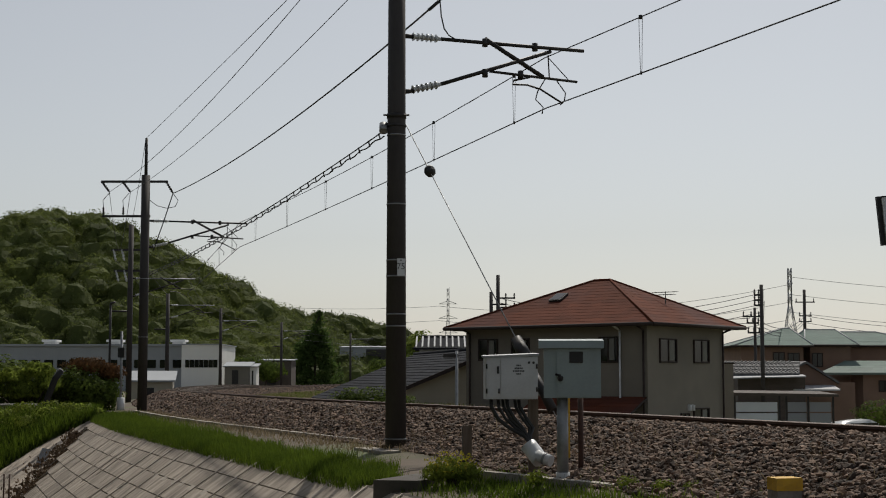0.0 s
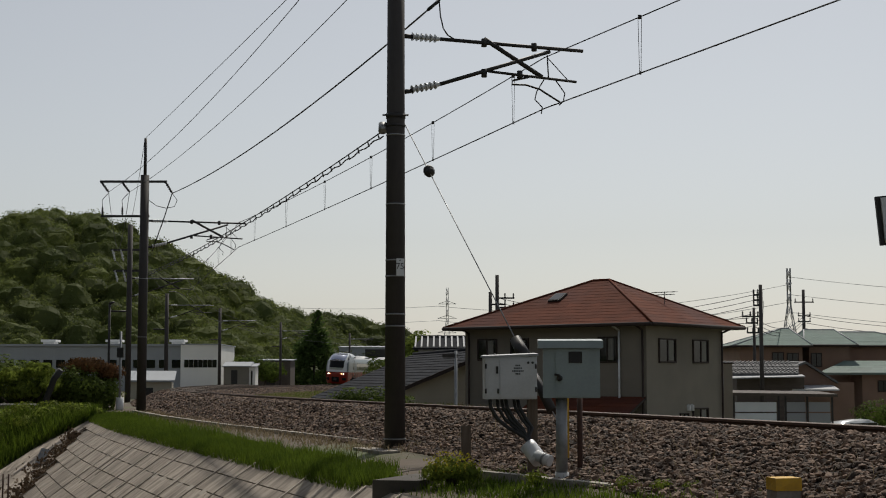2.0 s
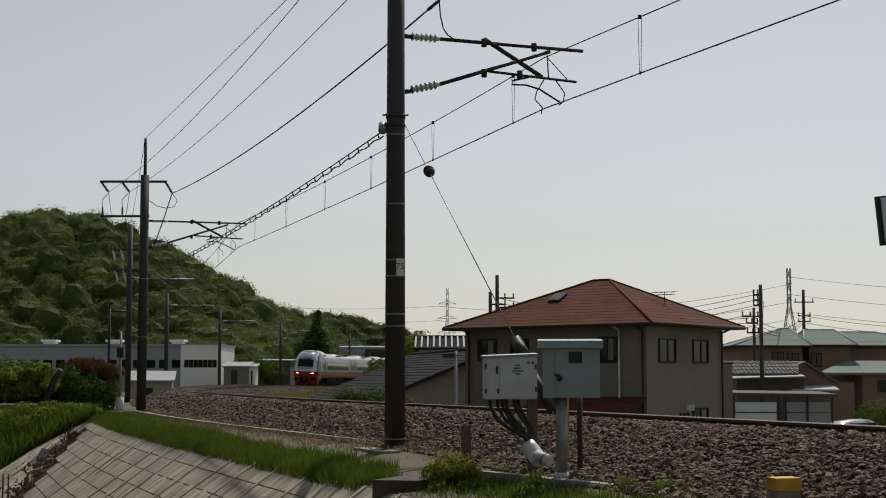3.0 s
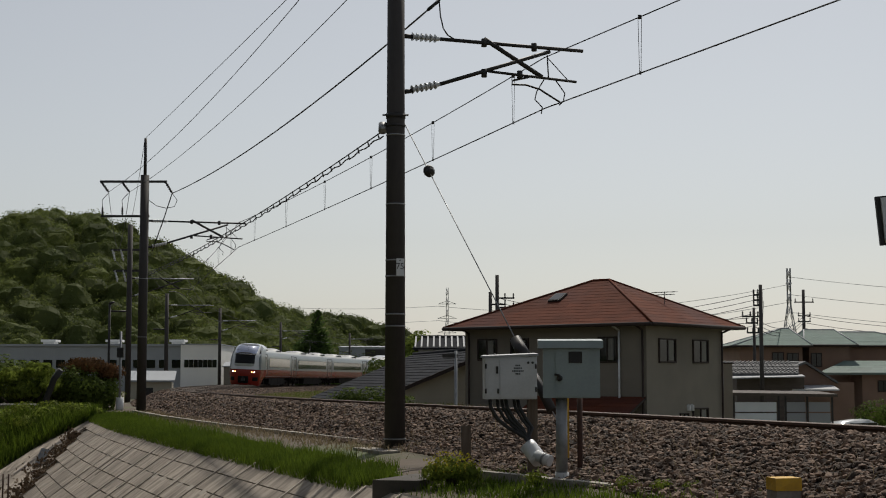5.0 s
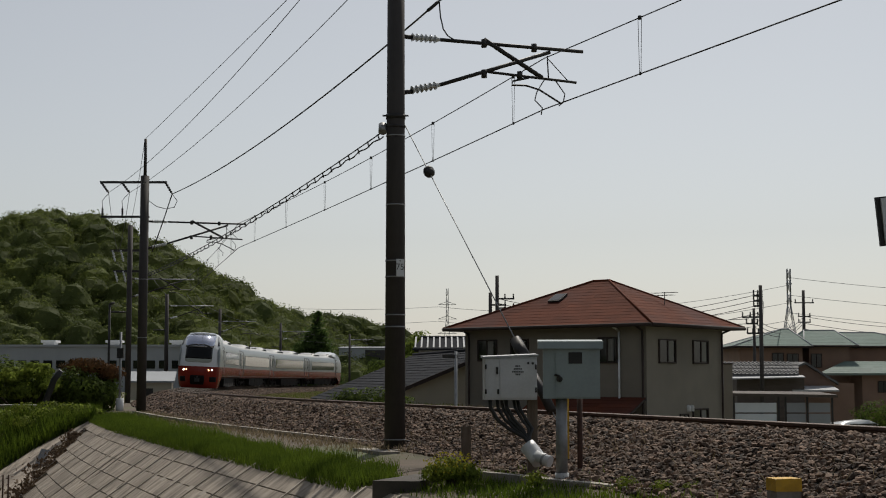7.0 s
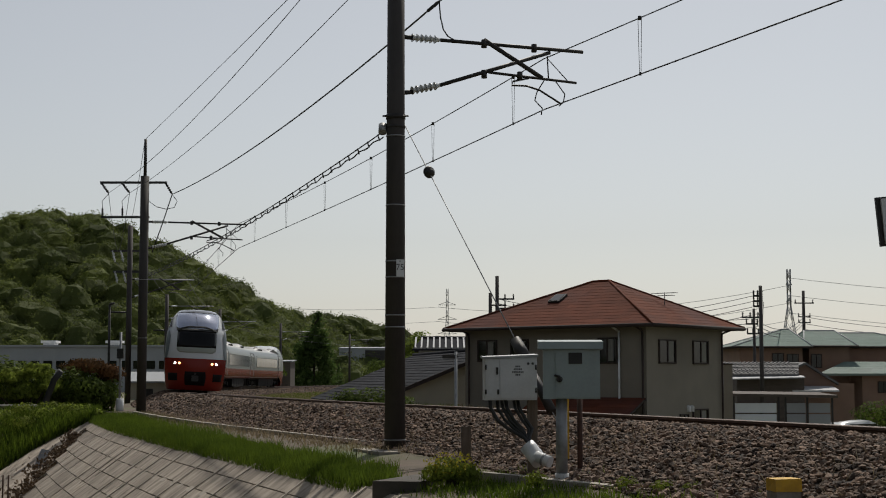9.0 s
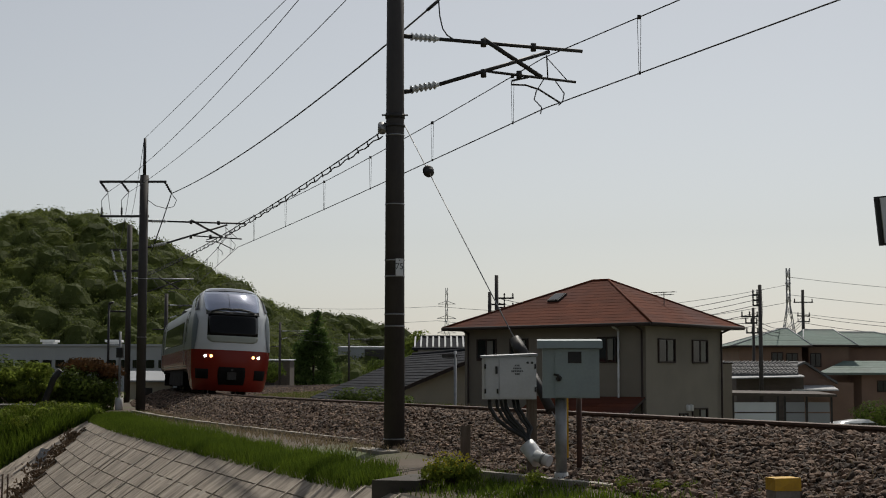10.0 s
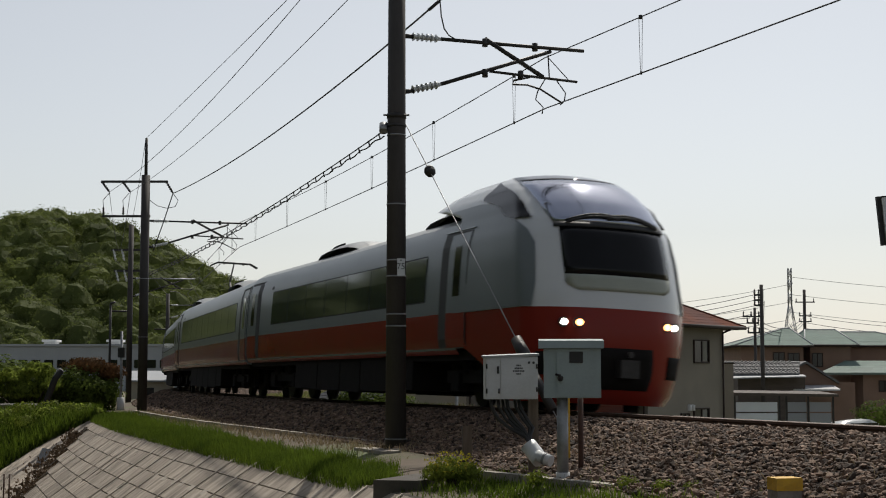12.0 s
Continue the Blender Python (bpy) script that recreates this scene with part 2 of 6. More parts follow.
bm = bmesh.new()
skin(bm, [[along(VALLEY, a) + (along(EDGE, a) - along(VALLEY, a)) * b for b in np.linspace(0, 1, 5)] for a in np.linspace(0, 1, 16)], smooth=False)
lone("wing_face", bm, M["concrete"], "weathered concrete face closing the end of the slope", kind="structure")
bm = bmesh.new()
skin(bm, [[jitter(along(EDGE, a) + (along(BACK, a) - along(EDGE, a)) * b + Vector((0, 0, 0.35 * math.sin(b * math.pi) * min(1, a * 4))), 0.08, 0.8) for b in np.linspace(0, 1, 14)] for a in np.linspace(0, 1, 30)])
skin(bm, [[(-12.1 - 28 * a, 53 + 7 * a + 60 * b, -0.78 - 0.5 * a - 0.2 * b) for b in np.linspace(0, 1, 8)] for a in np.linspace(0, 1, 8)])
lone("bank", bm, M["soil"], "grassy bank rising behind the concrete slope", kind="structure")


def land(x, y):
    """Height of the open ground."""
    back = smooth(105, 135, y) + smooth(-14, -30, x) * smooth(40, 55, y)
    return GROUND + 2.0 * min(1, back) - 0.6 * smooth(10, -10, x) * smooth(60, 40, y)


bm = bmesh.new()
gx = [-3000, -1500, -700, -400, -250, -180] + list(range(-140, 141, 7)) + [180, 250, 400, 700, 1500, 3000]
gy = [-1500, -600, -250, -120, -60] + list(range(-30, 260, 7)) + [290, 340, 420, 600, 1000, 1800, 3500]
skin(bm, [[(x, y, land(x, y) + 0.12 * noise.noise(Vector((x * 0.05, y * 0.05, 0)))) for x in gx] for y in gy])
lone("ground", bm, M["ground"], "open ground of grass and bare earth reaching the horizon", kind="structure")

# rails and sleepers
RAIL_STEPS = [s * 1.5 for s in range(-18, 100)] + list(range(150, 300, 5))
PROFILE = ((-0.06, -0.153), (0.06, -0.153), (0.06, -0.14), (0.012, -0.12), (0.012, -0.045), (0.033, -0.035), (0.033, -0.004), (0.025, 0.0), (-0.025, 0.0), (-0.033, -0.004), (-0.033, -0.035), (-0.012, -0.045), (-0.012, -0.12), (-0.06, -0.14))
for side, what in ((0.555, "rusty steel rail on the embankment side of the track"), (-0.555, "rusty steel rail on the inner side of the curve")):
    bm = bmesh.new()
    vs = skin(bm, [[way(s, side + a, canted(side, z)) for a, z in PROFILE] for s in RAIL_STEPS], closed=True, smooth=False)
    me = mesh_of("rail", bm, [M["rust_rail"], M["rail_top"]])
    for p in me.polygons:
        if p.normal.z > 0.9 and p.center.z > canted(side, -0.003):
            p.material_index = 1
    tagged(new("rail", me), what, "rail", "rails", "structure")

bm = bmesh.new()
box(bm, -1.0, 1.0, -0.11, 0.11, -0.34, -0.15)
bevel(bm, 0.02)
for sx in (-0.555, 0.555):
    for o in (-0.1, 0.1):
        box(bm, sx + o - 0.035, sx + o + 0.035, -0.06, 0.06, -0.155, -0.125)
me = mesh_of("sleeper", bm, M["sleeper"])
track = thing("railway_track", pose(0, 0, 0), "single railway track with concrete sleepers on brown ballast", "railway track", kind="structure")
s = -22.0
while s < 120:
    ob = new("sleeper", me)
    ob.parent = track
    p = way(s, 0, 0)
    ob.matrix_basis = pose(p.x, p.y, 0, 0, math.degrees(CANT), math.degrees(heading(s)))
    s += 0.62
# ---- the train ----
HALF = 10.35
# half of the body's cross-section, from the sill up to the roof's crown: (half width, height)
SECTION = ((1.36, 0.92), (1.42, 1.0), (1.465, 1.2), (1.472, 1.66), (1.47, 1.95), (1.460, 2.4), (1.435, 2.85), (1.36, 3.12), (1.22, 3.32), (0.96, 3.48), (0.6, 3.57), (0.0, 3.60))


def side_y(z):
    zs, ws = [q[1] for q in SECTION], [q[0] for q in SECTION]
    return float(np.interp(z, zs, ws))


def band(bm, x0, x1, i0, i1, out=0.0, both=True):
    """The body's skin between two steps of its section, on both sides."""
    for sg in (1, -1):
        skin(bm, [[(x, sg * (w + out), z + (out if z > 3.2 else 0)) for w, z in SECTION[i0:i1 + 1]] for x in np.linspace(x0, x1, 9)])


def side_patch(bm, x0, x1, z0, z1, sg, out=0.006, n=4):
    """A plate that lies on the body's side, with a little thickness."""
    zz = np.linspace(z0, z1, n + 1)
    front = [[(x, sg * (side_y(z) + out), z) for z in zz] for x in (x0, x1)]
    inner = [[(x, sg * (side_y(z) - 0.01), z) for z in zz] for x in (x0, x1)]
    ring_a = front[0] + inner[0][::-1]
    ring_b = front[1] + inner[1][::-1]
    vs = skin(bm, [ring_a, ring_b], closed=True, smooth=False)
    bm.faces.new(vs[0]), bm.faces.new(vs[1][::-1])


# the nose: for each height, how far its front lies back and how wide it is
NZ = (0.14, 0.3, 0.6, 0.95, 1.2, 1.45, 1.64, 1.9, 2.15, 2.5, 2.9, 3.15, 3.42, 3.70, 3.87, 4.01, 4.08)
NF = (0.30, 0.16, 0.06, 0.02, 0.0, 0.02, 0.05, 0.10, 0.17, 0.28, 0.44, 0.60, 0.88, 1.25, 1.6, 2.15, 2.85)
NW = (1.30, 1.36, 1.40, 1.43, 1.45, 1.46, 1.465, 1.46, 1.45, 1.44, 1.40, 1.33, 1.24, 1.12, 1.01, 0.85, 0.55)
NB = (1.75, 1.85, 2.2, 3.2, 4.0, 4.0, 4.0, 4.0, 4.0, 4.0, 4.0, 4.1, 4.3, 6.0, 5.4, 4.7, 4.1)


def nose(u, z, out=0.0):
    """A point of the cab's skin: u from -1 (one side's rear) over 0 (front) to 1; z: height."""
    f, w, b = (float(np.interp(z, NZ, q)) for q in (NF, NW, NB))
    a, sg = abs(u), (1 if u >= 0 else -1)
    if a < 0.62:                                 # across the front, rounding back at the corners
        k = a / 0.62
        y = w * (k ** 0.96) * 0.985
        x = f + 0.84 * k ** 2.7
    else:                                        # along the side
        k = (a - 0.62) / 0.38
        y = w * (0.985 + 0.015 * min(1, k * 3))
        x = f + 0.84 + (b - f - 0.84) * k
    return Vector((HALF + 0.25 - x + out * (1 - a * 0.5), sg * (y + out * min(1, a * 1.6)), z + (out if z > 3.3 else 0)))


def nose_patch(bm, u0, u1, z0, z1, out, nu=10, nz=6, thick=0.02, shape=None):
    """A plate that follows the cab's skin. shape(k, j): offsets of u by height for slanted ends."""
    us, zs = np.linspace(u0, u1, nu + 1), np.linspace(z0, z1, nz + 1)
    def grid(o):
        rows = []
        for j, z in enumerate(zs):
            q = j / nz
            rows.append([nose(u * (shape(q) if shape else 1), z, o) for u in us])
        return rows
    vs = skin(bm, grid(out))
    ws = skin(bm, grid(out - thick))
    edge = lambda g: g[0][:] + [r[-1] for r in g[1:]] + g[-1][-2::-1] + [r[0] for r in g[-2:0:-1]]
    a, b = edge(vs), edge(ws)
    for i in range(len(a)):
        bm.faces.new((a[i], a[(i + 1) % len(a)], b[(i + 1) % len(a)], b[i]))


def bogie(parent, x):
    bm = bmesh.new()
    for sg in (1, -1):
        box(bm, x - 1.65, x + 1.65, sg * 1.02 - 0.07, sg * 1.02 + 0.07, 0.42, 0.66)
        for o in (-1.05, 1.05):
            box(bm, x + o - 0.2, x + o + 0.2, sg * 1.06 - 0.1, sg * 1.06 + 0.1, 0.28, 0.6)
            rod(bm, (x + o * 0.62, sg * 1.06, 0.6), (x + o * 0.62, sg * 1.06, 0.9), 0.1, n=8)
    box(bm, x - 0.4, x + 0.4, -1.0, 1.0, 0.4, 0.85)
    for sg in (1, -1):
        box(bm, x - 1.9, x + 1.9, sg * 0.88 - 0.05, sg * 0.88 + 0.05, 0.27, 0.84)
    b = part("bogie", bm, M["under"], parent)
    for o in (-1.05, 1.05):
        bm = bmesh.new()
        for sg in (1, -1):
            rod(bm, (x + o, sg * 0.50, 0.43), (x + o, sg * 0.62, 0.43), 0.43, n=20)
            rod(bm, (x + o, sg * 0.47, 0.43), (x + o, sg * 0.50, 0.43), 0.455, n=20)
        rod(bm, (x + o, -0.5, 0.43), (x + o, 0.5, 0.43), 0.09, n=8)
        part("wheelset", bm, M["steel_dark"], b)


def roof_unit(parent, x, w=3.8):
    bm = bmesh.new()
    rows = []
    for xx, k in ((x - w / 2, 0.0), (x - w / 2 + 0.15, 0.35), (x - w / 2 + 0.5, 0.72), (x - w / 2 + 1.1, 0.95), (x, 1.0), (x + w / 2 - 1.0, 0.92), (x + w / 2 - 0.4, 0.55), (x + w / 2, 0.0)):
        rows.append([(xx, y * (0.9 + 0.1 * k), 3.46 + (0.34 * k + 0.02) * (1 - (abs(y) / 1.15) ** 4)) for y in np.linspace(-1.0, 1.0, 13)])
    skin(bm, rows)
    ob = part("air_conditioner", bm, M["train_roof"], parent)
    for sg in (1, -1):
        bm = bmesh.new()
        box(bm, -0.55, 0.55, -0.13, 0.13, -0.03, 0.035, Matrix.Translation((x - w / 2 + 0.95, sg * 0.72, 3.70)) @ Matrix.Rotation(-sg * 0.42, 4, "X") @ Matrix.Rotation(-0.12, 4, "Y"))
        bevel(bm, 0.012)
        part("vent_grille", bm, M["black"], ob)


def pantograph(parent, x):
    bm = bmesh.new()
    for o in (-0.5, 0.5):
        rod(bm, (x + o, -0.55, 3.62), (x + o, 0.55, 3.62), 0.03)
        for sg in (1, -1):
            rod(bm, (x + o, sg * 0.5, 3.5), (x + o, sg * 0.5, 3.66), 0.06)
    rod(bm, (x + 0.3, 0, 3.65), (x - 0.75, 0, 4.35), 0.05, 0.035)
    rod(bm, (x - 0.75, 0, 4.35), (x + 0.25, 0, 5.0), 0.035, 0.025)
    pn = part("pantograph", bm, M["steel_dark"], parent, "raised single-arm pantograph")
    bm = bmesh.new()
    for o in (0.1, 0.4):
        pipe(bm, [(x + o, -0.9, 4.86), (x + o, -0.62, 5.0), (x + o, 0.62, 5.0), (x + o, 0.9, 4.86)], 0.028)
    box(bm, x + 0.05, x + 0.45, -0.4, -0.34, 4.95, 5.0)
    box(bm, x + 0.05, x + 0.45, 0.34, 0.4, 4.95, 5.0)
    part("collector_head", bm, M["steel_dark"], pn)


def carriage(cab, panto, rear_cab=False):
    """One car, 20.7 m over its ends; its nose, where it has one, points along +x."""
    car = thing("train_car", pose(0, 0, 0), "silver-grey express train car with red lower band and dark windows" if not cab else
                "train cab car with rounded white nose, red skirt and lit headlamps", "train car", "cars of the train")
    x0, x1 = -HALF, (HALF - 3.6 if cab else HALF)
    bm = bmesh.new()
    band(bm, x0, x1, 3, 8)
    part("body_side", bm, M["silver"], car)
    bm = bmesh.new()
    band(bm, x0, x1, 0, 3)
    part("lower_band", bm, M["red"], car, "glossy red lower band")
    bm = bmesh.new()
    skin(bm, [[(x, y, z) for y, z in [(w, q) for w, q in SECTION[8:]] + [(-w, q) for w, q in SECTION[-2:7:-1]]] for x in np.linspace(x0, x1 + (0.25 if cab else 0), 9)])
    part("roof", bm, M["train_roof"], car)
    for xe, show in ((x0, True), (x1, not cab)):
        if not show:
            continue
        bm = bmesh.new()
        prof = [(xe, w, z) for w, z in SECTION] + [(xe, -w, z) for w, z in SECTION[-2::-1]]
        bm.faces.new([bm.verts.new(p) for p in prof])
        g = math.copysign(1, xe)
        box(bm, min(xe, xe + g * 0.28), max(xe, xe + g * 0.28), -0.55, 0.55, 1.0, 3.05)
        part("end_wall", bm, M["silver"], car)
        bm = bmesh.new()
        box(bm, min(xe + g * 0.1, xe + g * 0.3), max(xe + g * 0.1, xe + g * 0.3), -0.62, 0.62, 0.95, 3.12)
        bevel(bm, 0.05)
        part("gangway_bellows", bm, M["black"], car)
    # thin line along the band's foot
    for sg in (1, -1):
        bm = bmesh.new()
        side_patch(bm, x0 + 0.02, x1 - 0.02, 0.995, 1.03, sg, 0.008, 1)
        part("sill_stripe", bm, M["silver"], car, "thin dull stripe along the sill")
    # windows, doors
    doors = ((-8.85, -1), (5.88, 1)) if cab else ((-8.85, -1), (8.85, 1))
    wins = [-6.56 + 1.79 * i for i in range(7)] if cab else [-7.16 + 1.79 * i for i in range(9)]
    for sg in (1, -1):
        bm = bmesh.new()
        side_patch(bm, wins[0] - 0.90, wins[-1] + 0.90, 1.905, 2.795, sg, 0.006, 12)
        strip_ob = part("window_band", bm, M["black"], car, "black gasket that joins the windows")
        for w in wins:
            bm = bmesh.new()
            side_patch(bm, w - 0.87, w + 0.87, 1.93, 2.77, sg, 0.013, 10)
            part("window_pane", bm, M["train_glass"], strip_ob)
        for d, way_on in doors:
            x_a, x_b = sorted((d, d + way_on * 1.38))
            # black plate, proud of the side, painted as the shade of the door's recess
            bm = bmesh.new()
            side_patch(bm, x_a, x_b, 1.02, 3.14, sg, 0.007, 24)
            frame_ob = part("door_recess_shade", bm, M["black"], car)
            lo, hi = sorted((d + way_on * 0.40, d + way_on * 1.34))
            for z0, z1, m in ((1.04, 1.66, "red"), (1.66, 3.08, "silver")):
                bm = bmesh.new()
                side_patch(bm, lo, hi, z0, z1, sg, 0.012, 16)
                part("door_leaf", bm, M[m], frame_ob)
            mid = (lo + hi) / 2
            bm = bmesh.new()
            side_patch(bm, mid - 0.17, mid + 0.17, 1.95, 2.85, sg, 0.018, 10)
            part("door_window", bm, M["glass_dark"], frame_ob)
            bm = bmesh.new()
            side_patch(bm, x_a - 0.05, x_b + 0.05, 3.145, 3.165, sg, 0.03, 1)
            part("rain_strip", bm, M["silver"], frame_ob)
        bm = bmesh.new()
        side_patch(bm, -7.65, -7.45, 2.86, 2.94, sg, 0.01)
        part("destination_display", bm, M["black"], car)
    # underframe boxes and running gear
    bm = bmesh.new()
    box(bm, -HALF + 0.1, HALF - (3.0 if cab else 0.1), -1.3, 1.3, 0.82, 1.0)
    part("underframe", bm, M["under"], car)
    for i, (a, b, zb) in enumerate(((-5.1, -3.05, 0.24), (-2.98, -1.1, 0.22), (-1.02, 0.5, 0.2), (0.58, 2.75, 0.23), (2.85, 4.1, 0.27))):
        for sg in (1, -1):
            bm = bmesh.new()
            box(bm, a, b, sg * 0.5 if sg > 0 else -1.32, 1.32 if sg > 0 else -0.5, zb, 0.85)
            bevel(bm, 0.04)
            part("equipment_box", bm, M["under"], car)
    bogie(car, 7.1), bogie(car, -7.1)
    for x in ((-3.1, ) if cab else ((-8.0, 3.4) if panto else (-5.6, 3.4))):
        roof_unit(car, x)
    if cab:
        roof_unit(car, 5.0, 3.5)
    if panto:
        pantograph(car, -4.6)
    if cab:
        cab_end(car)
    return car


def cab_end(car):
    us = [-1, -0.95, -0.9, -0.86, -0.82, -0.78, -0.74, -0.70, -0.66, -0.64] + [round(-0.62 + 0.0775 * i, 4) for i in range(17)] + [0.64, 0.66, 0.70, 0.74, 0.78, 0.82, 0.86, 0.9, 0.95, 1]
    bm = bmesh.new()
    skin(bm, [[nose(u, z) for u in us] for z in NZ[:7]])
    part("nose_skirt", bm, M["red"], car, "glossy red lower nose and skirt")
    zz = [a + (b - a) * k for a, b in zip(NZ[6:-1], NZ[7:]) for k in (0, 0.25, 0.5, 0.75)] + [NZ[-1]]
    bm = bmesh.new()
    vs = skin(bm, [[nose(u, z) for u in us] for z in zz], closed=True)
    bm.faces.new(vs[-1])
    part("nose_shell", bm, M["train_white"], car, "white moulded cab shell")
    def rows_patch(name, rows, material, label="", out=0.010, n=10, sg=1):
        """A plate on the shell; rows: height, u at its front end and at its rear end."""
        fine = []
        for (z0, a0, b0), (z1, a1, b1) in zip(rows, rows[1:]):
            for k in (0, 0.25, 0.5, 0.75):
                fine.append((z0 + (z1 - z0) * k, a0 + (a1 - a0) * k, b0 + (b1 - b0) * k))
        fine.append(rows[-1])
        bm = bmesh.new()
        for o in (out, out - 0.05):
            skin(bm, [[nose(sg * (a + (b - a) * k), z, o) for k in np.linspace(0, 1, n + 1)] for z, a, b in fine])
        return part(name, bm, material, car, label)

    # silver flank between door and white nose
    for sg in (1, -1):
        rows_patch("cab_flank", ((1.645, 0.572, 0.995), (2.03, 0.55, 0.995), (2.69, 0.538, 0.995), (2.93, 0.575, 0.995), (3.15, 0.65, 0.995),
                                 (3.30, 0.69, 0.995), (3.47, 0.738, 0.99), (3.56, 0.81, 0.98)), M["silver"], out=0.022, n=18, sg=sg)
        rows_patch("cab_side_window", ((3.13, 0.552, 0.64), (3.2, 0.563, 0.69), (3.4, 0.594, 0.735), (3.59, 0.626, 0.785), (3.76, 0.66, 0.727), (3.885, 0.690, 0.702)),
                   M["cab_glass"], "dark triangular quarter window", 0.034, 10, sg)
    bm = bmesh.new()
    nose_patch(bm, -0.392, 0.392, 1.915, 2.17, 0.016, 14, 4, shape=lambda q: 0.80 + 0.20 * min(1, q * 2.2) ** 0.6)
    part("train_name_panel", bm, M["panel_grey"], car, "dull unlit display panel")
    bm = bmesh.new()
    nose_patch(bm, -0.405, 0.405, 2.17, 2.96, 0.016, 14, 6, shape=lambda q: 0.968 + 0.032 * q)
    part("black_front_panel", bm, M["cab_glass"], car, "glossy black front panel")
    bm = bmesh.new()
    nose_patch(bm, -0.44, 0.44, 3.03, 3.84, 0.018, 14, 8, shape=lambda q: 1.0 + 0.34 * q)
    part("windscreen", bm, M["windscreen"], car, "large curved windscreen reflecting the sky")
    bm = bmesh.new()
    nose_patch(bm, -0.592, 0.592, 3.845, 4.03, 0.018, 14, 5, shape=lambda q: 1.0 + 0.03 * q)
    part("visor_band", bm, M["glass_dark"], car, "dark tinted band above the windscreen")
    bm = bmesh.new()
    nose_patch(bm, -0.435, 0.435, 2.955, 3.035, 0.03, 14, 2)
    cowl = part("wiper_cowl", bm, M["black"], car)
    bm = bmesh.new()
    for a, b in ((-0.36, 0.02), (0.34, -0.06)):
        for lift in (0.0, 0.035):
            pipe(bm, [nose(a + (b - a) * k, 3.02 + lift + 0.13 * math.sin(k * 2.4), 0.06) for k in np.linspace(0, 1, 7)], 0.022)
    part("wiper", bm, M["black"], cowl)
    for sg in (1, -1):
        # headlamps
        for u, z, r, m in ((0.322, 1.40, 0.058, "lamp_warm"), (0.412, 1.40, 0.055, "lamp_white")):
            c = nose(sg * u, z, 0.0)
            d = Vector((1, sg * 0.12, 0))
            bm = bmesh.new()
            rod(bm, c - d * 0.03, c + d * 0.03, r * 1.5, r * 1.45, 16)
            housing = part("headlamp_housing", bm, M["black"], car)
            bm = bmesh.new()
            rod(bm, c + d * 0.02, c + d * 0.045, r, r * 0.8, 14)
            part("headlamp", bm, M[m], housing, "lit headlamp")
        # black plate on the closed skirt, painted as the shade inside an opening
        bm = bmesh.new()
        nose_patch(bm, sg * 0.365, sg * 0.56, 0.57, 0.93, 0.012, 5, 3)
        part("skirt_opening_shade", bm, M["under"], car)
    # likewise a black plate for the dark inside of the coupler's opening
    bm = bmesh.new()
    nose_patch(bm, -0.215, 0.215, 0.37, 1.02, 0.012, 10, 4, shape=lambda q: 0.92 + 0.08 * math.sin(q * math.pi))
    cp = part("coupler_opening_shade", bm, M["under"], car)
    bm = bmesh.new()
    f = HALF + 0.25
    box(bm, f - 0.2, f + 0.14, -0.16, 0.16, 0.56, 0.84)
    bevel(bm, 0.03)
    rod(bm, (f + 0.1, 0, 0.92), (f + 0.16, 0, 0.92), 0.05)
    part("coupler", bm, M["steel_dark"], cp)
    for y in (-0.16, 0.16):
        bm = bmesh.new()
        c = nose(y * 0.3, 3.94, 0.0)
        rod(bm, (c.x - 0.12, y * 0.6, c.z - 0.07), (c.x + 0.05, y * 0.6, c.z - 0.04), 0.036, 0.034, 10)
        part("roof_lamp", bm, M["lamp_top"], car, "lit lamp above the windscreen")
    bm = bmesh.new()
    box(bm, HALF - 3.4, HALF - 0.5, -0.8, 0.8, 0.25, 0.9)
    part("front_underbox", bm, M["under"], car)
    for y in (-0.55, 0.55):
        bm = bmesh.new()
        box(bm, HALF - 0.75, HALF - 0.55, y - 0.09, y + 0.09, 0.03, 0.3)
        part("rail_guard", bm, M["under"], car)


def turned(ob):
    """Turns a car's parts end for end, so that its nose points along -x."""
    half = Matrix.Rotation(math.pi, 4, "Z")
    for o in ob.children:
        o.matrix_basis = half @ o.matrix_basis
    return ob


lead = carriage(True, False)
second = carriage(False, True)
third = carriage(False, False)
last = turned(carriage(True, False))
tagged(last, "tail cab car of the train, silver-grey with red band")
CARS = ((lead, 10.95), (second, 31.7), (third, 52.2), (last, 72.8))
# ---- masts and overhead line ----
def insulator(bm, a, b, r=0.075, n=6):
    """A row of porcelain sheds from a to b."""
    a, b = Vector(a), Vector(b)
    d = (b - a) / n
    for i in range(n):
        p = a + d * i
        rod(bm, p, p + d * 0.55, r, r * 0.55, 10)
        rod(bm, p + d * 0.5, p + d, r * 0.5, r * 0.5, 8)


def sag(a, b, drop, n=24):
    a, b = Vector(a), Vector(b)
    return [a + (b - a) * k - Vector((0, 0, drop * 4 * k * (1 - k))) for k in np.linspace(0, 1, n)]


def wire(name, pts, r, label, group="overhead wires", material=None):
    bm = bmesh.new()
    pipe(bm, pts, r, 5)
    return lone(name, bm, material or M["wire"], label, "wire", group)


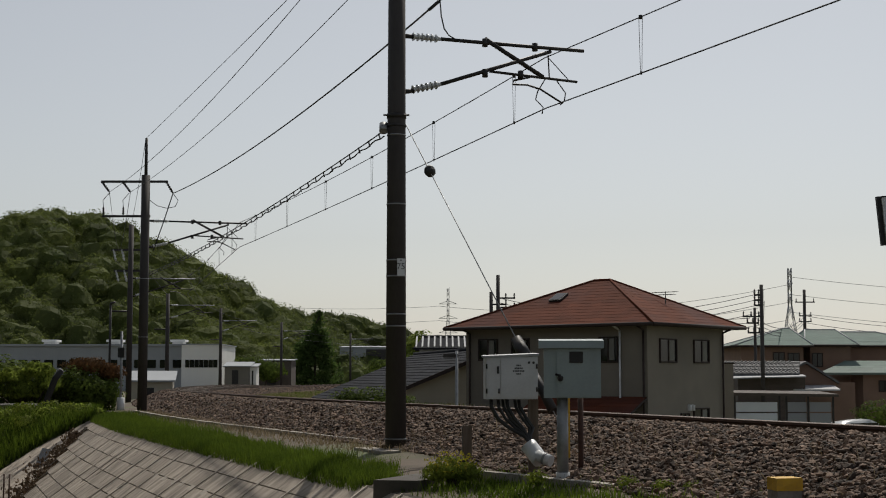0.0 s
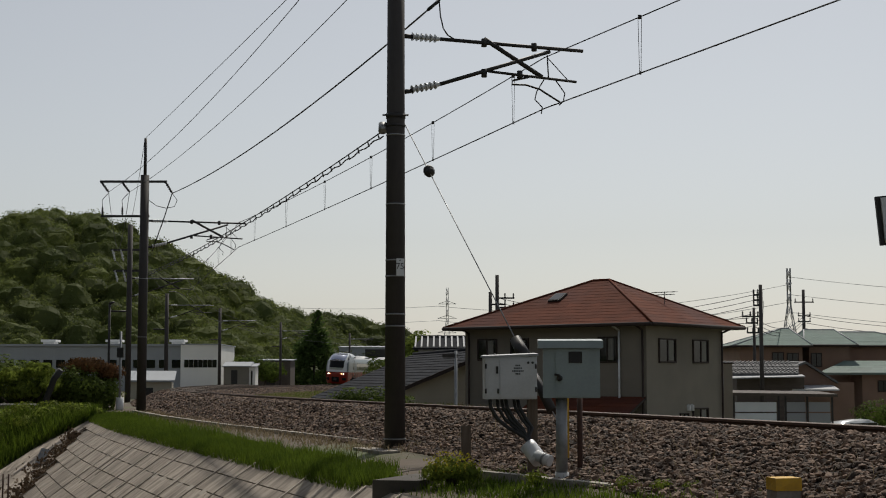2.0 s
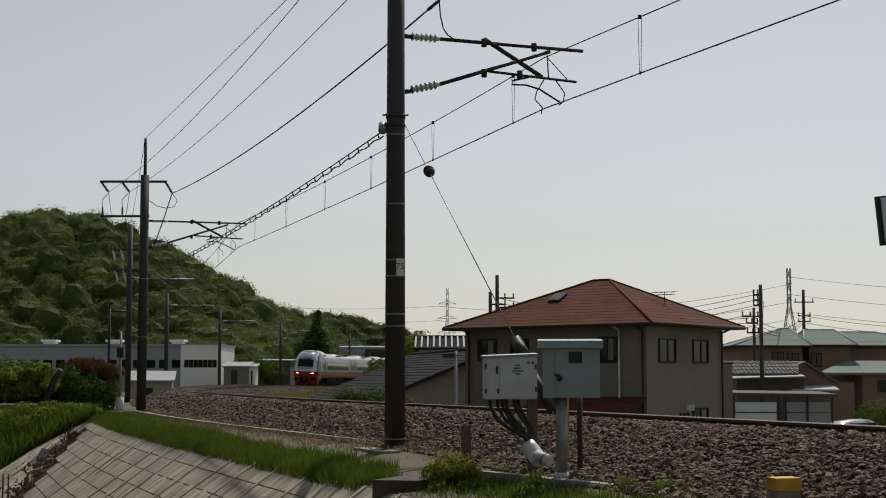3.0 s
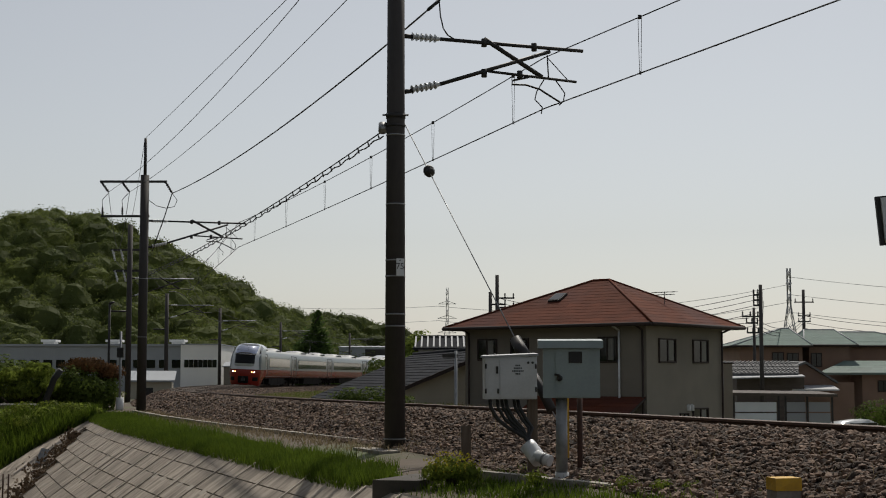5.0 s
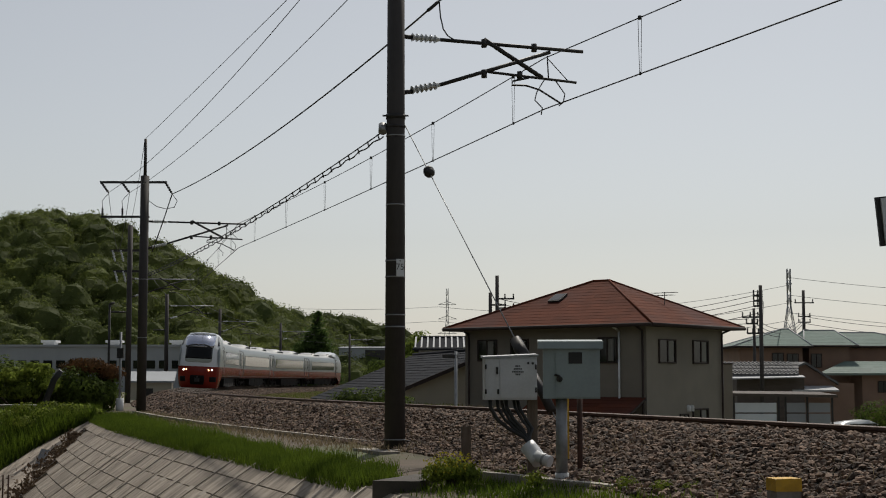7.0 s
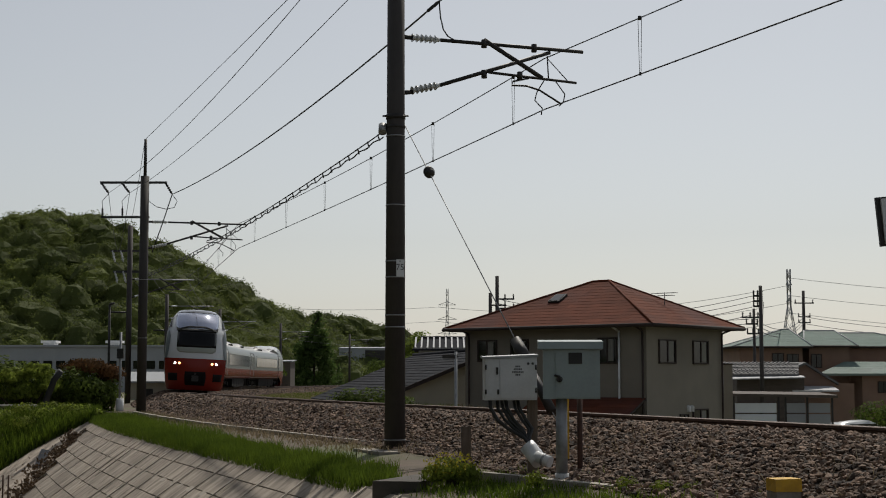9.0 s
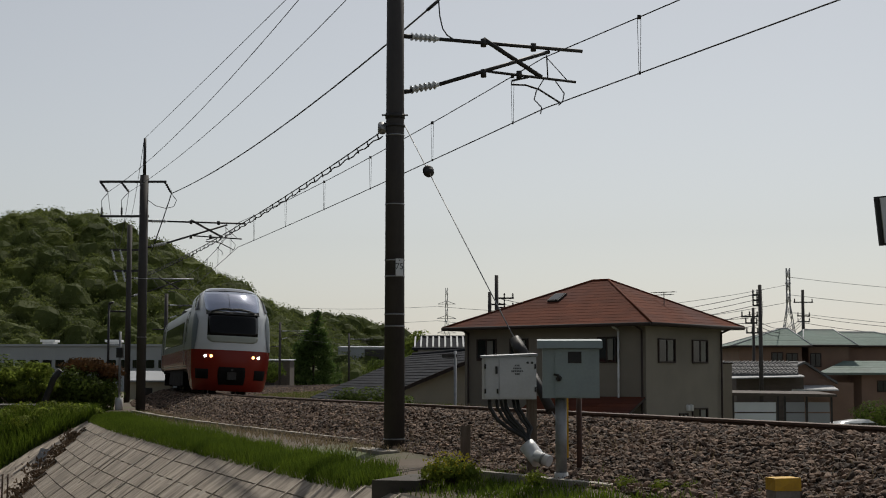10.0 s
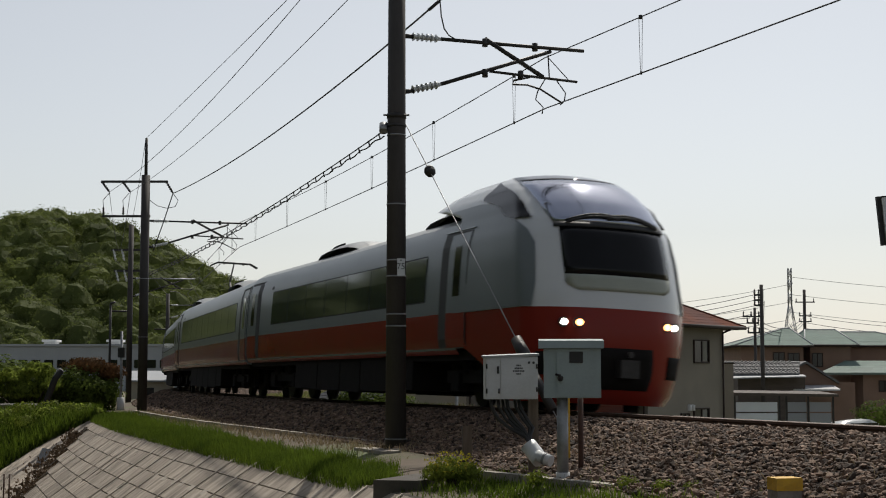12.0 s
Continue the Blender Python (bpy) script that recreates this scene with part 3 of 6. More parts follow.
def cantilever(mast, pole_at, arm, z, k=1.0, fine=True):
    """A hinged bracket on the mast: two tubes with insulators, a strut, a registration arm. arm: way across the track."""
    a = Vector(arm).normalized()
    o = Vector((pole_at[0], pole_at[1], 0)) + a * 0.17
    at = lambda d, h: o + a * (d * k) + Vector((0, 0, h))
    n = 12 if fine else 6
    bm = bmesh.new()
    rod(bm, at(0.62, z + 0.99), at(3.28, z + 0.99), 0.032, n=n)
    ob = part("top_tube", bm, M["galv" if not fine else "steel_dark"], mast)
    bm = bmesh.new()
    insulator(bm, at(0.12, z + 0.99), at(0.6, z + 0.99))
    part("insulator", bm, M["porcelain"], ob)
    bm = bmesh.new()
    rod(bm, at(0.62, z + 0.20), at(2.65, z + 0.93), 0.034, n=n)
    ob = part("bracket_tube", bm, M["steel_dark"], mast)
    bm = bmesh.new()
    insulator(bm, at(0.12, z + 0.07), at(0.6, z + 0.195))
    part("insulator", bm, M["porcelain"], ob)
    for h0, h1 in ((0.99, 0.99), (0.02, 0.05)):
        bm = bmesh.new()
        rod(bm, at(-0.04, z + h0), at(0.13, z + h1), 0.04, n=8)
        part("hinge", bm, M["steel_dark"], mast)
    bm = bmesh.new()
    rod(bm, at(1.42, z + 1.06), at(2.5, z + 0.46), 0.04, n=n)
    part("diagonal_strut", bm, M["steel_dark"], mast)
    bm = bmesh.new()
    rod(bm, at(1.5, z + 0.49), at(3.15, z + 0.42), 0.024, n=n)
    reg = part("registration_tube", bm, M["steel_dark"], mast)
    bm = bmesh.new()
    pipe(bm, [at(2.25, z + 0.44), at(1.95, z + 0.36), at(1.93, z + 0.29), at(2.2, z + 0.3), at(2.45, z + 0.24), at(2.86, z + 0.02)], 0.018)
    part("steady_arm", bm, M["steel_dark"], reg)
    if fine:
        for d, h in ((1.42, 0.99), (2.35, 0.985), (1.42, 0.45), (2.08, 0.47)):
            bm = bmesh.new()
            c = at(d, z + h)
            rod(bm, c - Vector((0, 0, 0.07)), c + Vector((0, 0, 0.07)), 0.05, n=8)
            part("clamp", bm, M["steel_dark"], mast)
        bm = bmesh.new()
        pipe(bm, [at(2.6, z + 0.86), at(2.62, z + 0.46)], 0.012)
        pipe(bm, [at(2.58, z + 0.84), at(2.98, z + 0.45)], 0.009)
        pipe(bm, [at(2.55, z + 0.44), at(2.4, z + 0.2), at(2.36, z + 0.05), at(2.5, z - 0.08), at(2.48, z - 0.2)], 0.011)
        pipe(bm, [at(2.75, z + 0.43), at(2.93, z + 0.2), at(2.9, z + 0.05), at(2.82, z - 0.02)], 0.011)
        part("hanger_wires", bm, M["wire"], reg)


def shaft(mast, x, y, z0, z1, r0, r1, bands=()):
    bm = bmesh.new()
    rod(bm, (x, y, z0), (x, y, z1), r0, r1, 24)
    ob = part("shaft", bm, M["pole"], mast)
    for z in bands:
        bm = bmesh.new()
        r = r0 + (r1 - r0) * (z - z0) / (z1 - z0)
        rod(bm, (x, y, z - 0.011), (x, y, z + 0.011), r + 0.007, n=24)
        part("band", bm, M["galv"], ob, "thin steel band round the shaft")
    return ob


ACROSS1, ACROSS2 = (0.937, 0.35), (0.957, 0.29)
P1, P2 = (-0.79, 25.0), (-10.78, 53.5)
mast_1 = thing("catenary_mast", pose(0, 0, 0), "dark round concrete catenary mast with steel bands and bracket", "catenary mast", "catenary masts")
shaft(mast_1, *P1, -0.75, 9.2, 0.176, 0.138, (-0.46, 1.42, 1.62, 2.26, 2.53, 3.48, 4.66))
cantilever(mast_1, P1, (*ACROSS1, 0), 5.40, 1.025)
bm = bmesh.new()
rod(bm, (*P1, 4.95), (*P1, 5.03), 0.168, n=20)
rod(bm, (*P1, 4.80), (*P1, 4.84), 0.166, n=20)
rod(bm, (P1[0] - 0.22, P1[1] - 0.12, 4.99), (P1[0] + 0.22, P1[1] - 0.12, 4.99), 0.016, n=6)
part("collar", bm, M["steel_dark"], mast_1)
bm = bmesh.new()
rod(bm, (P1[0] - 0.22, P1[1] - 0.04, 4.72), (P1[0] - 0.22, P1[1] + 0.04, 4.86), 0.075, n=12)
part("cable_clamp", bm, M["galv"], mast_1)
bm = bmesh.new()
box(bm, -0.068, 0.068, -0.006, 0.006, 2.26, 2.55, pose(P1[0] + 0.085, P1[1] - 0.162, 0, 0, 0, 25))
plate = part("number_plate", bm, M["train_white"], mast_1, "white number plate with black figures")
txt = bpy.data.curves.new("figures", "FONT")
txt.body, txt.size, txt.align_x = "75", 0.15, "CENTER"
txt.materials.append(M["ink"])
fig = new("figures", txt)
fig.parent = plate
fig.matrix_basis = pose(P1[0] + 0.085, P1[1] - 0.172, 2.37, 90, 0, 25)
bm = bmesh.new()
rod(bm, (P1[0] + 0.083, P1[1] - 0.170, 2.52), (P1[0] + 0.086, P1[1] - 0.176, 2.52), 0.012, n=8)
part("bolt", bm, M["ink"], plate)
for d, h0 in ((0.45, 7.9), (-1.1, 8.3)):
    bm = bmesh.new()
    rod(bm, (*P1, h0), (P1[0] + d, P1[1] + d * 0.3, h0), 0.05, n=8)
    part("crossarm", bm, M["steel_dark"], mast_1)
bm = bmesh.new()
insulator(bm, (P1[0] + 0.8, P1[1] + 0.4, 7.2), (P1[0] + 0.45, P1[1] + 0.15, 7.9), 0.06)
part("insulator", bm, M["steel_dark"], mast_1)

# guy wire with a strain insulator and a covered foot
guy = thing("guy_wire", pose(0, 0, 0), "thin steel guy wire with a round insulator and covered foot", "guy wire")
GA, GB = Vector((-0.63, 24.95, 4.84)), Vector((1.72, 21.35, -0.2))
bm = bmesh.new()
pipe(bm, [GA, GB], 0.0085)
part("strand", bm, M["galv"], guy)
bm = bmesh.new()
g = GA + (GB - GA) * 0.176
dg = (GB - GA).normalized()
skin(bm, [[g + dg * x + (dg.orthogonal().normalized() * math.cos(k) + dg.cross(dg.orthogonal().normalized()) * math.sin(k)) * r for k in np.linspace(0, 2 * math.pi, 13)[:-1]] for x, r in ((-0.09, 0.02), (-0.07, 0.075), (-0.02, 0.095), (0.0, 0.08), (0.02, 0.095), (0.07, 0.075), (0.09, 0.02))], closed=True)
part("strain_insulator", bm, M["steel_dark"], guy)
bm = bmesh.new()
rod(bm, GA + (GB - GA) * 0.735, GA + (GB - GA) * 0.80, 0.085, 0.11, 14)
rod(bm, GA + (GB - GA) * 0.80, GA + (GB - GA) * 0.945, 0.06, 0.075, 14)
part("cover_tube", bm, M["steel_dark"], guy, "dark worn cover round the foot of the wire")

mast_2 = thing("catenary_mast", pose(0, 0, 0), "dark concrete catenary mast with crossarms, insulators and wire jumpers", "catenary mast", "catenary masts")
shaft(mast_2, *P2, -0.8, 7.86, 0.172, 0.155, (2.0, 4.1))
bm = bmesh.new()
rod(bm, (*P2, 7.8), (*P2, 9.22), 0.06, 0.05)
part("top_pipe", bm, M["steel_dark"], mast_2)
for x0, x1, z in ((-12.4, -9.98, 7.63), (-12.35, -10.6, 6.37)):
    bm = bmesh.new()
    box(bm, x0, x1, P2[1] - 0.04, P2[1] + 0.04, z - 0.04, z + 0.04)
    part("crossarm", bm, M["steel_dark"], mast_2)
for a, b in (((-12.35, 7.6), (-12.07, 7.24)), ((-11.6, 7.6), (-11.31, 7.24)), ((-10.02, 7.6), (-9.77, 7.2))):
    bm = bmesh.new()
    insulator(bm, (a[0], P2[1], a[1]), (b[0], P2[1] - 0.1, b[1]), 0.055, 5)
    part("insulator", bm, M["steel_dark"], mast_2)
for x in (-12.3, -11.58):
    bm = bmesh.new()
    insulator(bm, (x, P2[1], 6.38), (x, P2[1], 6.7), 0.05, 4)
    part("insulator", bm, M["steel_dark"], mast_2)
    bm = bmesh.new()
    pipe(bm, [(x + 0.23, P2[1] - 0.1, 7.2), (x + 0.1, P2[1], 7.1), (x - 0.02, P2[1], 6.95), (x, P2[1], 6.7)], 0.012)
    part("jumper", bm, M["wire"], mast_2)
bm = bmesh.new()
pipe(bm, [(-9.77, P2[1] - 0.1, 7.19), (-9.6, P2[1], 6.95), (-9.7, P2[1], 6.72), (-10.0, P2[1], 6.66), (-10.35, P2[1], 6.75), (-10.62, P2[1], 6.95)], 0.013)
pipe(bm, [(-9.77, P2[1] - 0.1, 7.19), (-10.1, P2[1], 6.2), (-10.5, P2[1] + 0.1, 5.1)], 0.022)
part("jumper", bm, M["wire"], mast_2)
cantilever(mast_2, P2, (*ACROSS2, 0), 5.22, 1.08)

# masts further along the curve
FAR = (("slim", -16.9, 80.2, 8.8, 0.16, (0.98, 0.18)), ("slim", -20.45, 110.4, 6.75, 0.16, (1, 0.08)), ("slim", -21.1, 141.2, 7.1, 0.16, (1, -0.03)), ("slim", -18.7, 172.3, 6.9, 0.16, (0.99, -0.11)), ("slim", -13.0, 209.2, 6.7, 0.16, (0.98, -0.19)))
for i, (_, x, y, top, r, ac) in enumerate(FAR):
    m = thing("catenary_mast", pose(0, 0, 0), "distant dark concrete catenary mast with a bracket over the track", "catenary mast", "catenary masts")
    shaft(m, x, y, -1.3, top, r, r * 0.85)
    cantilever(m, (x, y), (*ac, 0), 4.9, 1.0, False)
    bm = bmesh.new()
    rod(bm, (x, y, 4.1), (x - 1.0, y, 4.1), 0.05)
    part("crossarm", bm, M["steel_dark"], m)
    if i == 0:
        for h, l in ((7.43, 1.05), (6.3, 0.9)):
            bm = bmesh.new()
            box(bm, x - l, x + 0.6, y - 0.05, y + 0.05, h - 0.06, h + 0.06)
            part("crossarm", bm, M["steel_dark"], m)
            for dx in (-l + 0.1, -l + 0.55):
                bm = bmesh.new()
                insulator(bm, (x + dx, y, h), (x + dx + 0.15, y, h - 0.6), 0.08, 4)
                part("insulator", bm, M["porcelain"], m)

# the wires
C0, C1, C2 = Vector((15.316, -6.0, 5.332)), Vector((1.81, 25.9, 5.29)), Vector((-7.5, 54.5, 5.33))
CN = [Vector((-13.9, 80.7, 5.1)), Vector((-17.6, 110.6, 5.0)), Vector((-18.2, 141.1, 4.9)), Vector((-15.9, 172.0, 4.8)), Vector((-10.2, 208.7, 4.8)), Vector((0.5, 253.0, 4.8))]
wire("contact_wire", [C0, *sag(C1, C2, 0.035, 9)] + CN, 0.012, "thin contact wire strung above the track")
SPANS = [(C1, C0, 0.05, (0.095, 0.33, 0.55, 0.9)), (C1, C2, 0.16, (0.052, 0.216, 0.386, 0.55, 0.722, 0.896)), (C2, CN[0], 0.2, (0.1, 0.3, 0.5, 0.7, 0.9))]
SPANS += [(p, q, 0.2, ()) for p, q in zip(CN, CN[1:])]
for a, b, dr, places in SPANS:
    up = Vector((0, 0, 0.91))
    pts = sag(a + up, b + up, dr)
    wire("messenger_wire", pts, 0.0105, "thin messenger wire carrying the contact wire by droppers")
    for k in places:
        i = min(int(k * 23), 22)
        f = k * 23 - i
        top = pts[i] * (1 - f) + pts[i + 1] * f
        low = a + (b - a) * k - Vector((0, 0, 0.14 * k * (1 - k) if b == C2 else 0.0))
        bm = bmesh.new()
        for o in (-0.028, 0.028):
            pipe(bm, [top + Vector((o, 0, 0)), low + Vector((o * 0.4, 0, 0))], 0.0055, 4)
        rod(bm, top - Vector((0, 0, 0.03)), top + Vector((0, 0, 0.03)), 0.03, n=8)
        rod(bm, low - Vector((0, 0, 0.02)), low + Vector((0, 0, 0.03)), 0.018, n=6)
        lone("dropper", bm, M["wire"], "slim wire dropper joining messenger and contact wire", "dropper", "droppers")

F1 = Vector((-0.05, 25.3, 7.08))
wire("feeder_wire", sag((-9.77, 53.4, 7.19), F1, 0.34), 0.017, "thick dark feeder cable sagging between masts")
wire("feeder_wire", sag(F1, (9.8, -6.0, 7.4), 0.4), 0.017, "thick dark feeder cable sagging between masts")
bm = bmesh.new()
pipe(bm, [(-0.05, 25.3, 7.06), (-0.03, 25.3, 6.8), (0.02, 25.3, 6.58), (0.1, 25.3, 6.46), (0.2, 25.35, 6.41)], 0.012)
rod(bm, (-0.25, 25.4, 6.93), (-0.07, 25.3, 7.06), 0.03)
lone("feeder_jumper", bm, M["wire"], "curved jumper cable from the feeder to the bracket", "cable")
for a, b, drop in (((-10.81, 53.5, 9.2), (-1.70, 25.0, 8.0), 0.02), ((-12.07, 53.4, 7.24), (-2.05, 25.0, 7.5), 0.36), ((-11.31, 53.4, 7.24), (-1.12, 25.0, 7.55), 0.32)):
    a, b = Vector(a), Vector(b)
    wire("line_wire", sag(a, b, drop), 0.008, "thin line wire running between mast tops")
    wire("line_wire", sag(b, b + Vector((10, -31, 0.3)), 0.3), 0.008, "thin line wire running between mast tops")
    wire("line_wire", sag(a, (-17.5 if a.z < 8 else -16.9, 80.0, 7.3 if a.z < 8 else 8.7), 0.3), 0.010, "thin line wire running between mast tops")
for (xa, ya, za), (xb, yb, zb) in zip([(-17.7, 80, 6.9), (-16.2, 80, 6.9)] , [(-21.2, 110.4, 6.4), (-20.4, 110.4, 6.6)]):
    wire("line_wire", sag((xa, ya, za), (xb, yb, zb), 0.2), 0.012, "thin line wire running between mast tops")

# spiral-hung communication cable from mast to mast
S1, S2 = Vector((-1.0, 24.98, 4.74)), Vector((-10.6, 53.4, 4.30))
SP = sag(S2, S1, 0.20, 40)
cable = thing("hung_cable", pose(0, 0, 0), "communication cable hung in a loose spiral from its carrier", "cable")
bm = bmesh.new()
pipe(bm, SP, 0.012, 5)
part("carrier", bm, M["wire"], cable)
bm = bmesh.new()
pipe(bm, [p - Vector((0, 0, 0.085)) + Vector((0, 0, 0.018)) * math.sin(i * 1.3) for i, p in enumerate(sag(S2, S1, 0.20, 160))], 0.013, 5)
part("hung_line", bm, M["wire"], cable)
me = None
for i in range(46):
    k = (i + 0.5) / 46
    j = min(int(k * 39), 38)
    p = SP[j] + (SP[j + 1] - SP[j]) * (k * 39 - j)
    if me is None:
        bm = bmesh.new()
        pipe(bm, [(0, 0, 0.01), (0.012, -0.03, -0.04), (0.03, -0.08, -0.10)], 0.014, 5)
        me = mesh_of("hanger", bm, M["wire"])
    ob = new("hanger", me)
    ob.parent = cable
    ob.matrix_basis = Matrix.Translation(p)

# small signal and thin posts by the far mast
sig = thing("track_signal", pose(-12.95, 60.0, 0), "small dark trackside signal on a slim post", "signal")
bm = bmesh.new()
rod(bm, (0, 0, -0.9), (0, 0, 2.4), 0.05)
part("post", bm, M["galv"], sig)
bm = bmesh.new()
box(bm, -0.13, 0.13, -0.1, 0.1, 1.35, 1.75)
bevel(bm, 0.03)
part("signal_head", bm, M["black"], sig)
bm = bmesh.new()
rod(bm, (0, 0, -0.9), (0, 0, -0.25), 0.16, 0.15)
part("base_sleeve", bm, M["pvc"], sig)
for x, y, top in ((-17.9, 80.0, 4.5), (-17.2, 76.0, 0.6)):
    bm = bmesh.new()
    rod(bm, (x, y, -1.2), (x, y, top), 0.07, 0.06)
    rod(bm, (x, y, top), (x + 0.25, y, top + 0.1), 0.08, 0.05)
    lone("slim_post", bm, M["steel_dark"], "slim dark post beside the railway line", "post", "slim posts")
# ---- houses ----
M["wall_beige"] = mat("beige_render", (0.225, 0.205, 0.172), (0.19, 0.173, 0.147), 0.9, scale=1.1, fine=60, bump=0.003, dirt=(0.165, 0.15, 0.128))
M["wall_cream"] = mat("cream_render", (0.50, 0.46, 0.36), (0.43, 0.4, 0.32), 0.9, scale=1.1, fine=60, bump=0.003)
M["wall_brown"] = mat("brown_render", (0.24, 0.155, 0.115), (0.19, 0.125, 0.095), 0.9, scale=0.9, fine=40, bump=0.003)
# white raised to put the end wall's sunlight into the paint
M["wall_white"] = mat("white_cladding_sun_lightened", (0.86, 0.85, 0.82), (0.78, 0.77, 0.74), 0.8, scale=0.4, stretch=(1, 1, 0.2))
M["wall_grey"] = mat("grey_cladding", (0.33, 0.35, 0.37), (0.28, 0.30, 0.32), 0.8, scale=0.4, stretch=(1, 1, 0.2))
M["roof_red"] = mat("red_brown_slate", (0.140, 0.042, 0.022), (0.092, 0.030, 0.017), 0.9, spec=0.12, scale=1.3, fine=18, bump=0.006, island=0.14, dirt=(0.095, 0.04, 0.032))
M["roof_slate"] = mat("dark_slate", (0.030, 0.032, 0.038), (0.017, 0.018, 0.021), 0.95, spec=0.08, scale=2, fine=25, bump=0.004, island=0.2)
M["roof_green"] = mat("green_metal_roof", (0.15, 0.215, 0.185), (0.115, 0.17, 0.145), 0.85, scale=0.8, island=0.08, dirt=(0.17, 0.21, 0.19))
M["roof_tile"] = mat("grey_tile", (0.15, 0.15, 0.15), (0.09, 0.09, 0.09), 0.8, scale=3, island=0.25)
M["roof_pale"] = mat("pale_metal_roof", (0.46, 0.47, 0.48), (0.36, 0.37, 0.38), 0.75, scale=2)
M["brown_trim"] = mat("dark_brown_trim", (0.036, 0.024, 0.02), (0.024, 0.017, 0.015), 0.85, scale=4)
M["alu"] = mat("grey_aluminium", (0.30, 0.29, 0.28), (0.24, 0.235, 0.23), 0.4, metal=0.5)
M["poly"] = mat("milky_panel", (0.74, 0.80, 0.84), (0.64, 0.7, 0.74), 0.25, scale=1.2)
M["curtain"] = mat("net_curtain", (0.21, 0.21, 0.19), (0.15, 0.15, 0.14), 0.9, scale=6, stretch=(8, 8, 0.5))
M["wall_dark"] = mat("dark_timber_wall", (0.10, 0.082, 0.07), (0.07, 0.056, 0.048), 0.85, scale=2, stretch=(1, 1, 4))


def courses(bm, quad, n, lift=0.010, over=0.05):
    """Overlapping courses over a roof face. quad: eave a, b and the top's c (above b), d (above a)."""
    a, b, c, d = (Vector(p) for p in quad)
    nrm = (b - a).cross(d - a).normalized()
    if nrm.z < 0:
        nrm = -nrm
    for i in range(n):
        k0, k1 = i / n, min(1.0, (i + 1 + over) / n)
        p, q = a + (d - a) * k0, b + (c - b) * k0
        r, s = b + (c - b) * k1, a + (d - a) * k1
        m = max(1, int((q - p).length / 1.5))
        for j in range(m):
            e, f = j / m, (j + 1) / m
            lo0, lo1, hi1, hi0 = p + (q - p) * e, p + (q - p) * f, s + (r - s) * f, s + (r - s) * e
            v = [bm.verts.new(x) for x in (lo0 + nrm * lift, lo1 + nrm * lift, hi1 + nrm * 0.003, hi0 + nrm * 0.003, lo0, lo1)]
            bm.faces.new(v[:4]), bm.faces.new((v[4], v[5], v[1], v[0]))


def slab(bm, pts, t):
    """A plate of thickness t below a polygon."""
    up = [bm.verts.new(p) for p in pts]
    lo = [bm.verts.new(Vector(p) - Vector((0, 0, t))) for p in pts]
    bm.faces.new(up), bm.faces.new(lo[::-1])
    for i in range(len(up)):
        j = (i + 1) % len(up)
        bm.faces.new((up[i], lo[i], lo[j], up[j]))


def sash_window(parent, m, w, h, material="brown_trim", curtains=True):
    """A sliding window of two panes in a frame; m puts its foot's middle on the wall, y pointing inward."""
    bm = bmesh.new()
    for x0, x1, z0, z1 in ((-w / 2 - 0.05, w / 2 + 0.05, -0.06, 0), (-w / 2 - 0.05, w / 2 + 0.05, h, h + 0.05), (-w / 2 - 0.05, -w / 2, 0, h), (w / 2, w / 2 + 0.05, 0, h), (-0.03, 0.03, 0, h)):
        box(bm, x0, x1, -0.07, 0.02, z0, z1)
    win = part("window", bm, M[material], parent, at=m)
    for sg in (-1, 1):
        bm = bmesh.new()
        box(bm, sg * (w / 4) - w / 4 + 0.02, sg * (w / 4) + w / 4 - 0.02, -0.03 + 0.012 * sg, -0.022 + 0.012 * sg, 0.0, h)
        part("pane", bm, M["glass_dark"], win)
    if curtains:
        bm = bmesh.new()
        skin(bm, [[(x, -0.052 + 0.006 * math.sin(x * 60), z) for x in np.linspace(w * 0.04, w * 0.36, 16)] for z in (0.05, h - 0.03)])
        part("curtain", bm, M["curtain"], win)
    return win


def hip_house(name, m, x0, y0, x1, y1, inset, eave, peak, ridge, ground, wall, roof, n, label, cap=None):
    """A hipped house; the eaves run from (x0, y0) to (x1, y1) in its own plan; ridge: two points (x, y)."""
    h = thing(name, m, label, "house", "houses")
    bm = bmesh.new()
    box(bm, x0 + inset, x1 - inset, y0 + inset, y1 - inset, ground, eave - 0.02)
    part("wall", bm, M[wall], h)
    bm = bmesh.new()
    slab(bm, [(x0 + 0.04, y0 + 0.04, eave), (x1 - 0.04, y0 + 0.04, eave), (x1 - 0.04, y1 - 0.04, eave), (x0 + 0.04, y1 - 0.04, eave)], 0.08)
    part("soffit", bm, M["brown_trim"], h)
    r0, r1 = Vector((*ridge[0], peak)), Vector((*ridge[1], peak))
    a, b, c, d = Vector((x0, y0, eave)), Vector((x1, y0, eave)), Vector((x1, y1, eave)), Vector((x0, y1, eave))
    for q in ((a, b, r1, r0), (b, c, r1, r1), (c, d, r0, r1), (d, a, r0, r0)):
        bm = bmesh.new()
        courses(bm, q, n)
        part("roof_slope", bm, M[roof], h)
    for p, q in ((a, r0), (b, r1), (c, r1), (d, r0), (r0, r1)):
        bm = bmesh.new()
        pipe(bm, [p + (q - p) * k + Vector((0, 0, 0.03)) for k in (0, 1)], 0.04, 8)
        part("hip_cap", bm, M[cap or roof], h)
    for p, q in ((a, b), (b, c), (c, d), (d, a)):
        bm = bmesh.new()
        pipe(bm, [p + Vector((0, 0, -0.03)), q + Vector((0, 0, -0.03))], 0.075, 8)
        part("gutter", bm, M["brown_trim"], h)
    return h


